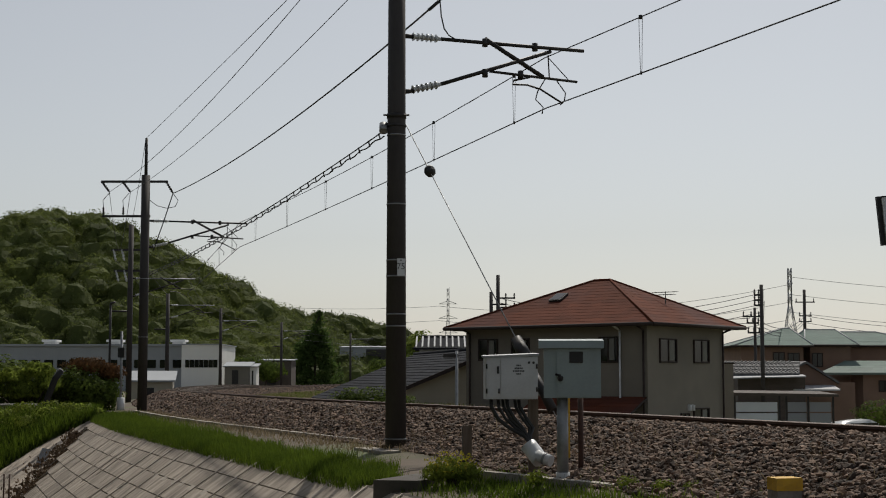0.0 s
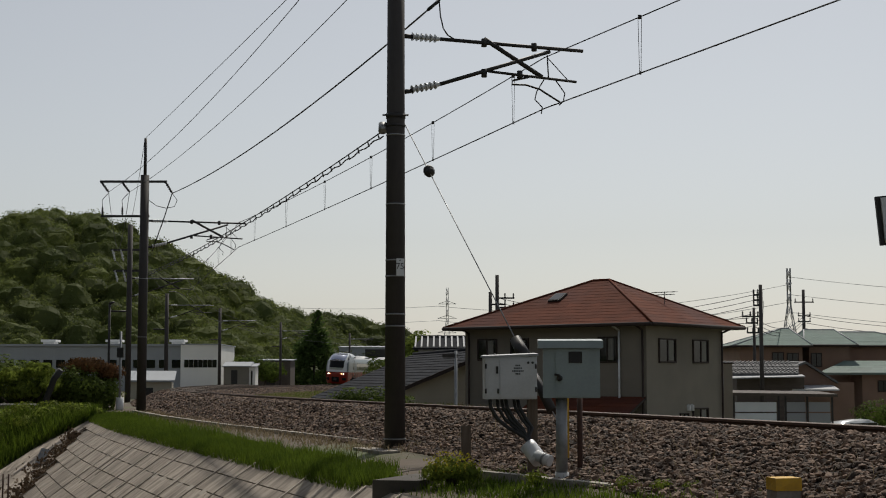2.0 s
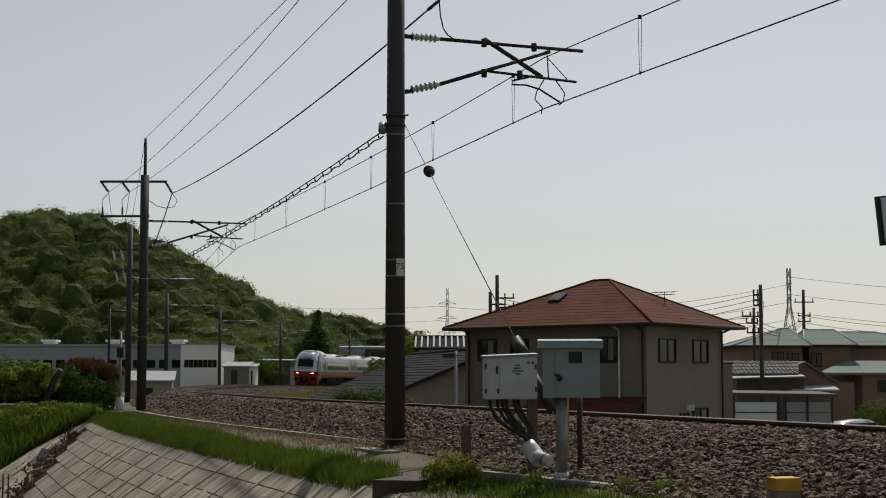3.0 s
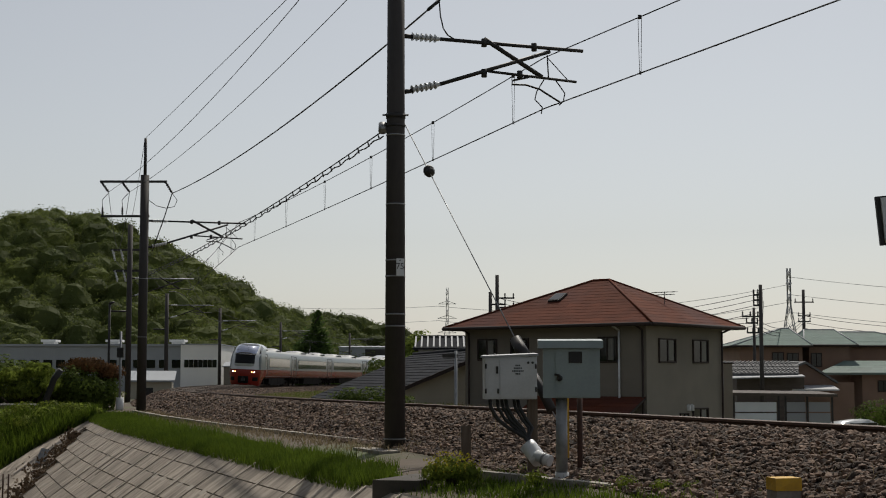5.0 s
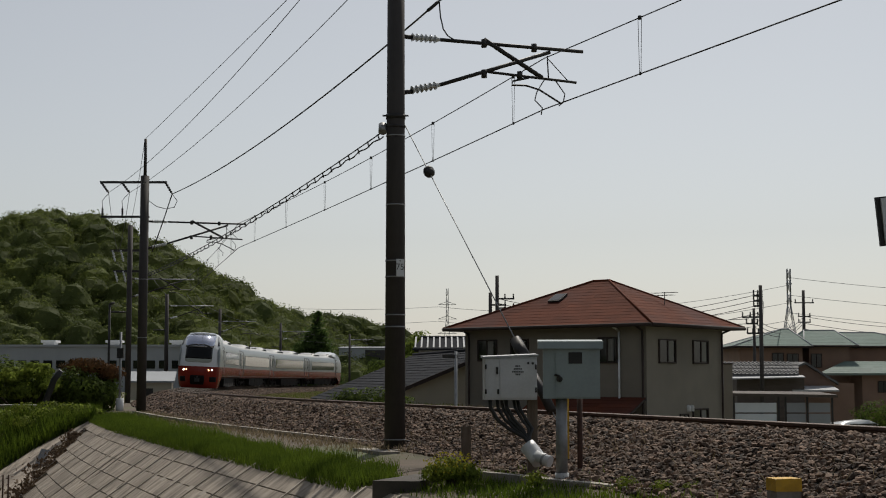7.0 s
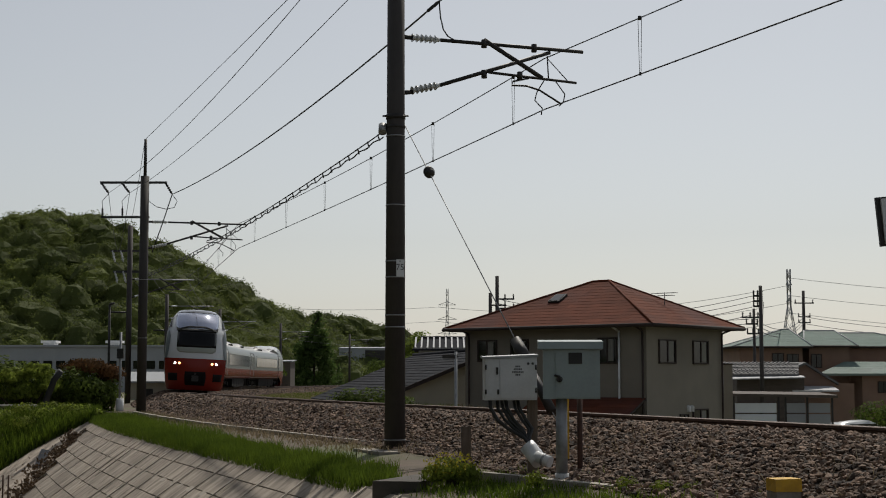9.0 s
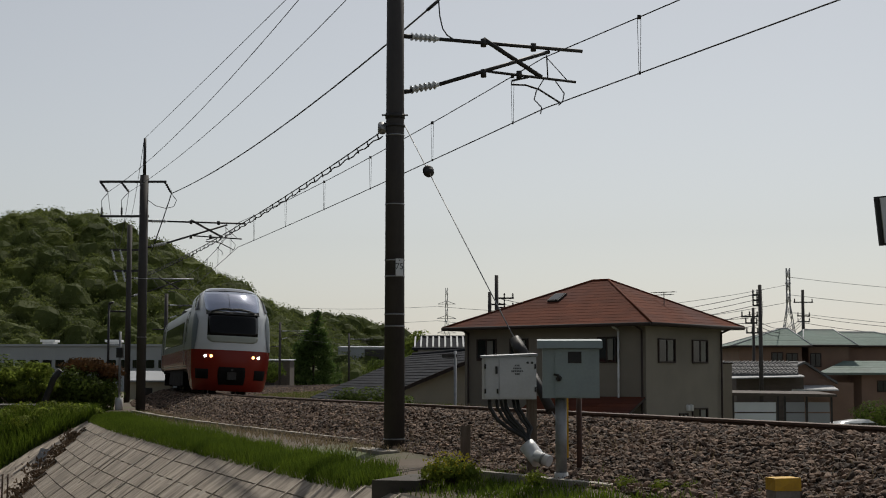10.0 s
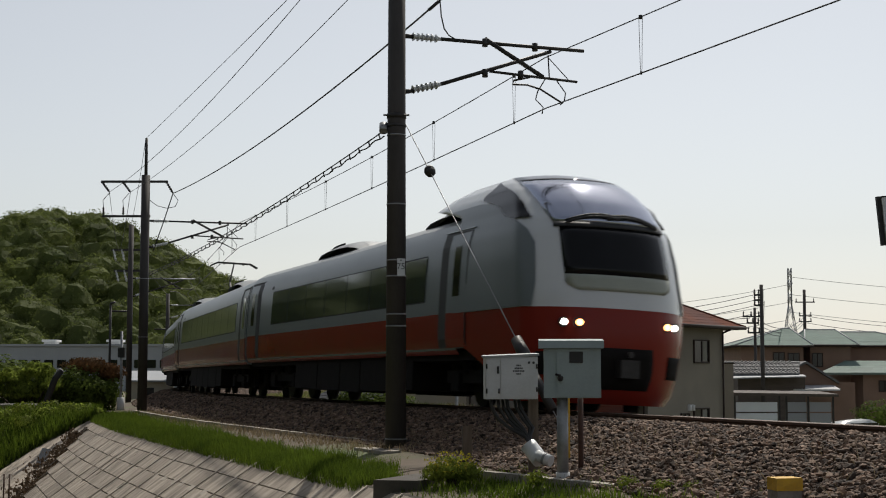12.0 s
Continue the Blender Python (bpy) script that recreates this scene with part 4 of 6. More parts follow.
# two-storey house under the red-brown hipped roof
RZ = -40.0
house = hip_house("house", pose(8.46, 60.0, 0, 0, 0, RZ), -11.0, 0.0, 0.0, 7.7, 0.72, 2.75, 4.87, ((-5.5, 3.95), (-4.65, 3.95)), GROUND - 0.2, "wall_beige", "roof_red", 15,
                  "two-storey beige house with red-brown hipped roof beside the railway")
front, right = lambda x, z: pose(x, 0.72, z), lambda y, z: pose(-0.72, y, z, 0, 0, 90)
for m, w, h in ((front(-9.0, 1.35), 1.0, 0.85), (front(-7.2, 1.35), 0.9, 0.85), (front(-2.6, 1.22), 0.85, 0.98), (right(2.3, 1.22), 1.25, 0.9), (right(5.02, 1.22), 1.2, 0.9), (right(3.6, -1.5), 0.6, 0.5), (right(4.95, -1.5), 1.2, 0.7)):
    sash_window(house, m, w, h)
for x, y, mm in ((-0.85, 0.62, "brown_trim"), (-2.0, 0.63, "pvc"), (-0.62, 6.75, "brown_trim"), (-10.0, 0.62, "brown_trim")):
    bm = bmesh.new()
    rod(bm, (x, y, GROUND), (x, y, 2.5), 0.045, n=8)
    rod(bm, (x, y, 2.5), (x + (0.5 if y > 5 else 0.0), y - (0.0 if y > 5 else 0.5), 2.68), 0.045, n=8)
    part("downpipe", bm, M[mm], house)
slope = math.degrees(math.atan2(4.87 - 2.75, 3.95))
bm = bmesh.new()
box(bm, -0.31, 0.31, -0.36, 0.36, 0.0, 0.08)
bevel(bm, 0.02)
sky_win = part("skylight", bm, M["steel_dark"], house, at=pose(-6.35, 2.4, 2.75 + 2.4 * math.tan(radians(slope)) + 0.02, slope, 0, 0))
bm = bmesh.new()
box(bm, -0.25, 0.25, -0.30, 0.30, 0.075, 0.09)
part("pane", bm, M["glass_dark"], sky_win)
for y in (3.95, 4.22):
    bm = bmesh.new()
    skin(bm, [[(-0.72 + 0.14 * math.sin(k), y + 0.1 * math.cos(k), -0.86 + z) for k in np.linspace(0, math.pi, 7)] for z in (0.0, 0.12, 0.24)] + [[(-0.72, y, -0.58)] * 7])
    part("vent_hood", bm, M["pvc"], house)
# lean-to roof on the long side
bm = bmesh.new()
slab(bm, [(-6.3, -0.9, -1.05), (-0.75, -0.9, -1.05), (-0.75, 0.7, -0.25), (-6.3, 0.7, -0.25)], 0.1)
lt = part("lean_to_roof", bm, M["brown_trim"], house)
bm = bmesh.new()
courses(bm, [(-6.3, -0.92, -1.05), (-0.75, -0.92, -1.05), (-0.75, 0.7, -0.24), (-6.3, 0.7, -0.24)], 6)
part("roof_slope", bm, M["roof_red"], lt)
bm = bmesh.new()
rod(bm, (-2.2, 4.6, 3.0), (-2.2, 4.6, 4.30), 0.02, n=6)
for k, z in ((0.55, 4.27), (0.4, 4.16)):
    rod(bm, (-2.2 - k, 4.6, z), (-2.2 + k, 4.6, z), 0.016, n=5)
    for j in range(5):
        x = -2.2 - k + 2 * k * j / 4
        rod(bm, (x, 4.4, z), (x, 4.8, z), 0.011, n=5)
part("aerial", bm, M["steel_dark"], house)

# low house with a dark slate gable roof, its ridge running away from the line
low = thing("house", pose(2.66, 72.7, 0.57, 0, 0, math.degrees(math.atan2(13.5, -2.93))), "low cream house with dark slate gable roof below the line", "house", "houses")
L2, HW = 20.7, 6.45
for sg in (1, -1):
    bm = bmesh.new()
    courses(bm, [(-0.3, sg * HW, -1.25), (L2 + 0.3, sg * HW, -1.25), (L2 + 0.3, 0, 1.4), (-0.3, 0, 1.4)], 18, 0.025)
    slab(bm, [(-0.3, sg * HW, -1.27), (L2 + 0.3, sg * HW, -1.27), (L2 + 0.3, 0, 1.38), (-0.3, 0, 1.38)], 0.1)
    part("roof_slope", bm, M["roof_slate"], low)
    bm = bmesh.new()
    box(bm, -0.34, -0.28, -0.02, HW / math.cos(0.388), -0.14, 0.04, Matrix.Translation((0, 0, 1.4)) @ Matrix.Rotation(-0.388 * 1, 4, "X") if sg > 0 else Matrix.Translation((0, 0, 1.4)) @ Matrix.Rotation(math.pi, 4, "Z") @ Matrix.Rotation(-0.388, 4, "X") @ Matrix.Translation((0.62, 0, 0)))
    part("verge_board", bm, M["brown_trim"], low)
bm = bmesh.new()
prof = [(-HW + 0.5, GROUND - 0.6), (HW - 0.5, GROUND - 0.6), (HW - 0.5, -1.15), (0, 1.26), (-HW + 0.5, -1.15)]
v0, v1 = [bm.verts.new((0.1, y, z)) for y, z in prof], [bm.verts.new((L2 - 0.1, y, z)) for y, z in prof]
bm.faces.new(v0), bm.faces.new(v1[::-1])
for i in range(5):
    bm.faces.new((v0[i], v1[i], v1[(i + 1) % 5], v0[(i + 1) % 5]))
part("wall", bm, M["wall_cream"], low)
bm = bmesh.new()
pipe(bm, [(-0.32, 0, 1.44), (L2 + 0.3, 0, 1.44)], 0.09, 8)
part("ridge_cap", bm, M["roof_slate"], low)

# house behind it with a ribbed pale roof
rib = thing("house", pose(-2.0, 100, 0.9), "house with a pale ribbed metal roof behind slate roofs", "house", "houses")
bm = bmesh.new()
box(bm, 0.4, 9.6, 0.6, 6, GROUND, 1.7)
part("wall", bm, M["wall_grey"], rib)
bm = bmesh.new()
slab(bm, [(0, 0, 1.62), (10, 0, 1.62), (10, 3.2, 2.42), (0.6, 3.2, 2.42)], 0.12)
slab(bm, [(10, 6.5, 1.62), (0, 6.5, 1.62), (0.6, 3.2, 2.42), (10, 3.2, 2.42)], 0.12)
part("roof_slope", bm, M["roof_slate"], rib)
for i in range(24):
    bm = bmesh.new()
    x = 0.2 + i * 0.41
    box(bm, -0.055, 0.055, 0.02, 3.25, 0.0, 0.07, Matrix.Translation((x, 0, 1.64)) @ Matrix.Rotation(math.atan2(0.8, 3.2), 4, "X"))
    part("roof_rib", bm, M["roof_pale"], rib)
bm = bmesh.new()
pipe(bm, [(0.5, 3.2, 2.46), (10, 3.2, 2.46)], 0.09, 8)
part("ridge_cap", bm, M["steel_dark"], rib)

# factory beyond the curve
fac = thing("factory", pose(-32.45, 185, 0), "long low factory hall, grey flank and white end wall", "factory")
# this wall faces away from the sun; its brightness is in the colour
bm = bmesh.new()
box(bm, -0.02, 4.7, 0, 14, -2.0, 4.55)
part("end_wall", bm, M["wall_white"], fac, "white end wall with sunlight put into its paint")
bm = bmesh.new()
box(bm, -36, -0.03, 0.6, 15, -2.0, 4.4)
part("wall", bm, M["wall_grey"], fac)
bm = bmesh.new()
box(bm, -36.2, -0.03, 0.3, 15.2, 4.4, 4.66)
box(bm, -0.1, 4.85, -0.15, 14.2, 4.55, 4.68)
part("roof", bm, M["wall_grey"], fac)
for i in range(7):
    bm = bmesh.new()
    box(bm, 0.45 + i * 0.58, 0.98 + i * 0.58, -0.06, 0.05, 1.75, 2.7)
    part("window", bm, M["glass_dark"], fac)
for i in range(22):
    bm = bmesh.new()
    box(bm, -1.2 - i * 1.6, -0.1 - i * 1.6, 0.52, 0.65, 1.7, 2.7)
    part("window", bm, M["glass_dark"], fac)
for x in (-17.5, -9.3, -1.2):
    bm = bmesh.new()
    box(bm, x - 0.7, x + 0.7, 4, 6, 4.6, 5.0)
    box(bm, x - 0.95, x + 0.95, 3.8, 6.2, 5.0, 5.3)
    part("roof_vent", bm, M["wall_white"], fac)

# hut, sheds and grey halls beyond the line
def shed(x, y, w, d, z0, z1, wall, label, roof="wall_grey", rise=0.3, rz=0):
    s = thing("shed", pose(x, y, 0, 0, 0, rz), label, "shed", "sheds")
    bm = bmesh.new()
    box(bm, -w / 2, w / 2, 0, d, z0, z1)
    part("wall", bm, M[wall], s)
    bm = bmesh.new()
    slab(bm, [(-w / 2 - 0.2, -0.25, z1 + 0.1), (w / 2 + 0.2, -0.25, z1 + 0.1), (w / 2 + 0.2, d + 0.2, z1 + rise), (-w / 2 - 0.2, d + 0.2, z1 + rise)], 0.12)
    part("roof", bm, M[roof], s)
    bm = bmesh.new()
    box(bm, -w * 0.2, w * 0.05, -0.04, 0.05, z0 + 0.5, z1 - 0.4)
    part("door", bm, M["steel_dark"], s)
    return s


shed(-23.75, 172, 2.9, 3, -1.5, 1.75, "wall_beige", "small beige trackside hut with low pitched roof", rise=0.6)
shed(-21.93, 172.2, 0.72, 2.6, -1.5, 1.7, "wall_white", "narrow white equipment cabinet beside the hut", rise=0.45)
shed(-22.2, 196, 4.5, 6, -1.5, 2.7, "wall_dark", "dim dark shed beyond the track")
hall = shed(-13.0, 325, 19.0, 14, -2.5, 7.0, "wall_grey", "long grey hall behind the trees", rise=0.6)
for i in range(6):
    bm = bmesh.new()
    box(bm, -8.0 + i * 2.9, -6.4 + i * 2.9, -0.06, 0.05, 3.2, 4.9)
    part("window", bm, M["glass_dark"], hall)
shed(-6.0, 345, 12.0, 14, -2.5, 8.2, "wall_grey", "tall grey hall behind the low roofs", rise=0.4)
shed(-19.5, 100, 2.7, 3, -1.6, 0.25, "wall_cream", "low shed with grey roof beyond the masts", "wall_grey", 0.75, 8)

# brown house with green hipped roofs
g1 = hip_house("house", pose(20.5, 105.0, 0), 0.0, 0.0, 5.65, 8.0, 0.6, 2.77, 4.07, ((4.15, 3.2), (4.75, 3.2)), GROUND, "wall_brown", "roof_green", 10, "brown two-storey house with green hipped metal roof", "roof_pale")
for x, z in ((3.3, 1.55), (4.35, 1.5)):
    sash_window(g1, pose(x, 0.6, z), 0.75, 0.72, curtains=False)
g2 = hip_house("house", pose(26.0, 107.0, 0), 0.0, 0.0, 3.9, 8.0, 0.5, 2.86, 4.04, ((0.75, 3.0), (3.0, 3.0)), GROUND, "wall_brown", "roof_green", 10, "brown house wing with green hipped metal roof", "roof_pale")
sash_window(g2, pose(1.0, 0.5, 1.35), 0.7, 0.9, curtains=False)
bm = bmesh.new()
slab(bm, [(0.2, -3.2, 0.85), (9, -3.2, 0.85), (9, 0.45, 1.72), (3.0, 0.45, 1.72)], 0.12)
courses(bm, [(0.2, -3.2, 0.87), (9, -3.2, 0.87), (9, 0.45, 1.74), (3.0, 0.45, 1.74)], 7)
part("lower_roof", bm, M["roof_green"], g2)
bm = bmesh.new()
box(bm, 3.4, 9, -2.6, 0.45, GROUND, 0.8)
part("lower_wall", bm, M["wall_brown"], g2)
sash_window(g2, pose(4.9, -2.6, -0.42), 0.75, 0.7, curtains=False)
g3 = hip_house("house", pose(29.5, 109.5, 0), 0.0, 0.0, 7.0, 7.0, 0.5, 2.86, 3.95, ((-0.2, 3.0), (3.2, 3.0)), GROUND, "wall_brown", "roof_green", 10, "rear wing of a brown house under green metal roof", "roof_pale")

# low tiled house, lean-tos
t1 = thing("house", pose(17.0, 86, 0), "low dark house with grey pantile roof and pale eaves", "house", "houses")
bm = bmesh.new()
box(bm, 0.1, 4.0, 0.5, 5, GROUND, 0.7)
part("wall", bm, M["wall_dark"], t1)
bm = bmesh.new()
courses(bm, [(-0.3, 0, 0.75), (3.55, 0, 0.75), (4.2, 2.6, 1.5), (-0.3, 2.6, 1.5)], 9, 0.04)
slab(bm, [(-0.3, 0, 0.73), (3.55, 0, 0.73), (4.2, 2.6, 1.48), (-0.3, 2.6, 1.48)], 0.1)
tiles = part("roof_slope", bm, M["roof_tile"], t1)
bm = bmesh.new()
for i in range(17):
    x = -0.2 + 0.235 * i
    for j in range(8):
        rod(bm, (x, 0.33 * j, 0.775 + 0.095 * j), (x, 0.33 * j + 0.31, 0.775 + 0.095 * (j + 0.85)), 0.055, 0.035, 6)
tagged(part("tile_rolls", bm, M["roof_tile"], tiles), kind="stuff")
bm = bmesh.new()
slab(bm, [(-0.4, -0.6, 0.53), (3.8, -0.6, 0.62), (3.8, 0.2, 0.72), (-0.4, 0.2, 0.68)], 0.06)
part("eave_strip", bm, M["roof_pale"], t1)
t2 = thing("house", pose(20.1, 88, 0), "brown gabled shed wall between the houses", "house", "houses")
bm = bmesh.new()
prof = [(0.0, GROUND), (4.2, GROUND), (4.2, 0.25), (3.0, 0.28), (1.3, 1.35), (0.0, 0.8)]
v0, v1 = [bm.verts.new((x, 0, z)) for x, z in prof], [bm.verts.new((x, 5, z)) for x, z in prof]
bm.faces.new(v0), bm.faces.new(v1[::-1])
for i in range(6):
    bm.faces.new((v0[i], v1[i], v1[(i + 1) % 6], v0[(i + 1) % 6]))
part("wall", bm, M["wall_brown"], t2)
bm = bmesh.new()
slab(bm, [(1.3, -0.3, 1.5), (3.2, -0.3, 0.3), (3.2, 5, 0.3), (1.3, 5, 1.5)], 0.14)
slab(bm, [(-0.4, -0.3, 0.75), (1.3, -0.3, 1.5), (1.3, 5, 1.5), (-0.4, 5, 0.75)], 0.14)
part("roof", bm, M["roof_tile"], t2)
bm = bmesh.new()
slab(bm, [(0.2, -1.6, -0.14), (2.9, -1.6, -0.14), (2.9, -0.1, 0.1), (0.2, -0.1, 0.1)], 0.09)
part("canopy", bm, M["roof_pale"], t2)

port = thing("carport", pose(14.6, 75, -0.19), "flat-roofed carport with milky panels and dark posts", "carport")
bm = bmesh.new()
slab(bm, [(-0.1, -0.3, -0.02), (5.2, -0.3, -0.1), (5.2, 3.5, 0.02), (-0.1, 3.5, 0.08)], 0.14)
part("roof", bm, M["wall_dark"], port)
for x in (0.0, 2.25, 2.6, 3.7, 4.95):
    bm = bmesh.new()
    box(bm, x, x + 0.09, 0, 0.09, GROUND, -0.12)
    part("post", bm, M["steel_dark"], port)
for x0, x1, mm in ((0.12, 2.2, "poly"), (2.72, 3.66, "wall_grey"), (3.82, 4.9, "wall_grey")):
    for z0, z1 in ((-3.1, -1.05), (-0.98, -0.5)):
        bm = bmesh.new()
        box(bm, x0, x1, 0.05, 0.08, z0, z1)
        part("panel", bm, M[mm], port)
small = thing("annex", pose(13.6, 72.0, 0), "small beige annex at the house's corner", "annex")
bm = bmesh.new()
box(bm, 0.0, 0.42, 0, 2.5, GROUND, 1.2)
part("wall", bm, M["wall_beige"], small)
bm = bmesh.new()
box(bm, -0.04, 0.47, -0.06, 2.6, 1.2, 1.26)
part("coping", bm, M["brown_trim"], small)

# parked car, mostly hidden by the bank
carw = thing("parked_car", pose(20.9, 77, GROUND, 0, 0, 32), "white parked car partly hidden below the embankment", "car")
bm = bmesh.new()
rows = []
for x, zt in ((-2.0, 0.75), (-1.9, 0.95), (-1.2, 1.05), (-0.6, 1.5), (0.9, 1.62), (1.6, 1.4), (1.95, 0.95), (2.0, 0.6)):
    rows.append([(x, y * (0.8 if abs(y) > 0.6 and zt > 1.2 else 1), z) for y, z in ((-0.82, 0.3), (-0.84, 0.7), (-0.78, min(zt, 0.95)), (-0.6, zt - 0.03), (0, zt), (0.6, zt - 0.03), (0.78, min(zt, 0.95)), (0.84, 0.7), (0.82, 0.3))])
skin(bm, rows)
part("body", bm, M["train_white"], carw)
bm = bmesh.new()
box(bm, -0.5, 1.4, -0.7, 0.7, 1.08, 1.42)
part("glazing", bm, M["glass_dark"], carw)
for x in (-1.25, 1.25):
    for y in (-0.78, 0.78):
        bm = bmesh.new()
        rod(bm, (x, y - 0.1, 0.31), (x, y + 0.1, 0.31), 0.31, n=16)
        part("wheel", bm, M["black"], carw)


# ---- street poles, pylons, distant lines ----
def utility_pole(x, y, z0, z1, r, arms, label):
    p = thing("utility_pole", pose(x, y, 0), label, "utility pole", "utility poles")
    bm = bmesh.new()
    rod(bm, (0, 0, z0), (0, 0, z1), r, r * 0.75, 12)
    part("shaft", bm, M["pole"], p)
    for z, a, b in arms:
        bm = bmesh.new()
        box(bm, a, b, -0.05, 0.05, z - 0.05, z + 0.05)
        ar = part("crossarm", bm, M["steel_dark"], p)
        for k in (0.05, 0.5, 0.95):
            bm = bmesh.new()
            xx = a + (b - a) * k
            insulator(bm, (xx, 0, z + 0.05), (xx, 0, z + 0.32), 0.07, 3)
            part("insulator", bm, M["steel_dark"], ar)
    return p


utility_pole(18.23, 85.0, GROUND, 5.84, 0.135, ((5.25, -0.42, 0.1), (4.95, -0.42, 0.1), (4.65, -0.42, 0.1)), "grey concrete utility pole carrying several wires")
tp = utility_pole(19.3, 92.0, GROUND, 4.85, 0.11, ((4.3, -0.75, 0.3), (3.9, -0.5, 0.25), (3.3, -0.45, 0.3)), "utility pole with a stack of crossarms")
utility_pole(31.63, 130.0, GROUND, 8.19, 0.17, ((7.1, -0.8, 0.9), (5.9, -0.5, 0.6), (5.4, -0.5, 0.6)), "distant utility pole with insulators on its crossarms")
utility_pole(3.08, 95.0, GROUND, 5.99, 0.15, ((5.2, -0.1, 1.0),), "dark utility pole behind the house roof")
utility_pole(3.52, 95.0, GROUND, 7.08, 0.16, ((5.6, -0.1, 1.1), (5.0, -0.1, 1.1)), "tall dark utility pole behind the house roof")
lamp = thing("garden_post", pose(0.46, 50.0, 0), "slim grey post beside the low cream house", "post")
bm = bmesh.new()
rod(bm, (0, 0, GROUND), (0, 0, 1.45), 0.05, n=8)
part("post", bm, M["galv"], lamp)
bm = bmesh.new()
box(bm, -0.45, 0.05, -0.04, 0.04, 1.22, 1.34)
part("arm", bm, M["steel_dark"], lamp)
for dz in (0.0, -0.35, -0.7, -1.2):
    wire("service_wire", sag((18.0, 85, 5.3 + dz * 0.9), (6.5, 100, 4.6 + dz), 0.5), 0.018, "black service wire sagging between street poles", "street wires")
for dz in (0.0, -0.3, -0.55):
    wire("service_wire", sag((3.6, 95, 5.6 + dz), (19.0, 92, 4.2 + dz), 0.6), 0.02, "black service wire sagging between street poles", "street wires")
    wire("service_wire", sag((31.7, 130, 5.9 + dz * 2), (48, 120, 4.6 + dz * 2), 0.6), 0.022, "black service wire sagging between street poles", "street wires")
    wire("service_wire", sag((31.7, 130, 6.0 + dz), (19.4, 92, 4.2 + dz), 0.9), 0.022, "black service wire sagging between street poles", "street wires")
wire("service_wire", sag((18.4, 85, 4.9), (21, 98, 2.4), 0.1), 0.014, "thin stay wire of a street pole", "street wires")


def pylon(x, y, h, w, arms, label):
    p = thing("pylon", pose(x, y, 0), label, "pylon", "pylons")
    bm = bmesh.new()
    z = [-2, h * 0.18, h * 0.36, h * 0.52, h * 0.66, h * 0.78, h * 0.9, h]
    wd = [w * (1 - 0.86 * min(1, max(0, q) / (h * 0.66))) for q in z]
    r = h * 0.0042
    for a, b, wa, wb in zip(z, z[1:], wd, wd[1:]):
        for sx, sy in ((-1, -1), (1, -1), (1, 1), (-1, 1)):
            rod(bm, (sx * wa, sy * wa, a), (sx * wb, sy * wb, b), r, n=4)
        for s1, s2 in (((-1, -1), (1, -1)), ((1, -1), (1, 1)), ((1, 1), (-1, 1)), ((-1, 1), (-1, -1))):
            rod(bm, (s1[0] * wa, s1[1] * wa, a), (s2[0] * wb, s2[1] * wb, b), r * 0.6, n=3)
            rod(bm, (s2[0] * wa, s2[1] * wa, a), (s1[0] * wb, s1[1] * wb, b), r * 0.6, n=3)
    part("lattice_tower", bm, M["galv"], p)
    for k, l in arms:
        for sg in (-1, 1):
            bm = bmesh.new()
            for dz in (0.0, 0.035):
                rod(bm, (0, 0, h * (k + dz)), (sg * l, 0, h * k), r * 0.8, n=4)
            part("crossarm", bm, M["galv"], p)
    return p


pylon(2.4, 700, 42.5, 3.4, ((0.82, 4.2), (0.66, 4.4), (0.5, 4.4)), "far lattice power pylon with three pairs of arms")
pylon(140.2, 600, 44.5, 4.6, ((0.86, 1.2), (0.7, 1.2)), "lattice power pylon seen end-on beyond green roofs")
for k, l in ((0.82, 4.2), (0.66, 4.4), (0.5, 4.4)):
    for sg in (-1,):
        wire("power_line", sag((2.4 + sg * l, 700, 42.5 * k - 1), (-190, 640, 42.5 * k + 12), 7), 0.10, "distant high-voltage line in the haze", "power lines", M["galv"])
        wire("power_line", sag((2.4 + sg * l, 700, 42.5 * k - 1), (140, 600, 44.5 * (k + 0.03)), 6), 0.10, "distant high-voltage line in the haze", "power lines", M["galv"])
        wire("power_line", sag((140, 600, 44.5 * (k + 0.1)), (330, 560, 44 * k - 6), 4), 0.10, "distant high-voltage line in the haze", "power lines", M["galv"])
# ---- trackside things ----
def lettering(parent, x, y, z, rows, w, h):
    """Print too small to read, as short dark bars."""
    for i, n in enumerate(rows):
        for j in range(n):
            bm = bmesh.new()
            x0 = x + (j - n / 2) * w
            box(bm, x0, x0 + w * 0.7, y - 0.003, y, z - i * h * 1.7, z - i * h * 1.7 + h)
            part("print_bar", bm, M["ink"], parent)


# white switch box with cables
wb = thing("switch_box", pose(0.84, 18.2, 0, 0, 0, 4), "white metal trackside box with black cables hanging below", "switch box")
bm = bmesh.new()
box(bm, -0.32, 0.32, 0.0, 0.30, 0.30, 0.82)
bevel(bm, 0.008)
body = part("body", bm, M["white_box"], wb)
bm = bmesh.new()
slab(bm, [(-0.34, -0.03, 0.825), (0.335, -0.03, 0.855), (0.335, 0.33, 0.87), (-0.34, 0.33, 0.84)], 0.025)
part("lid", bm, M["galv"], wb, "slightly tilted metal lid with dark edge")
bm = bmesh.new()
box(bm, -0.135, 0.305, -0.016, -0.002, 0.32, 0.80)
bevel(bm, 0.004)
door = part("door", bm, M["white_box"], wb)
bm = bmesh.new()
box(bm, -0.305, -0.15, -0.012, -0.002, 0.32, 0.80)
bevel(bm, 0.004)
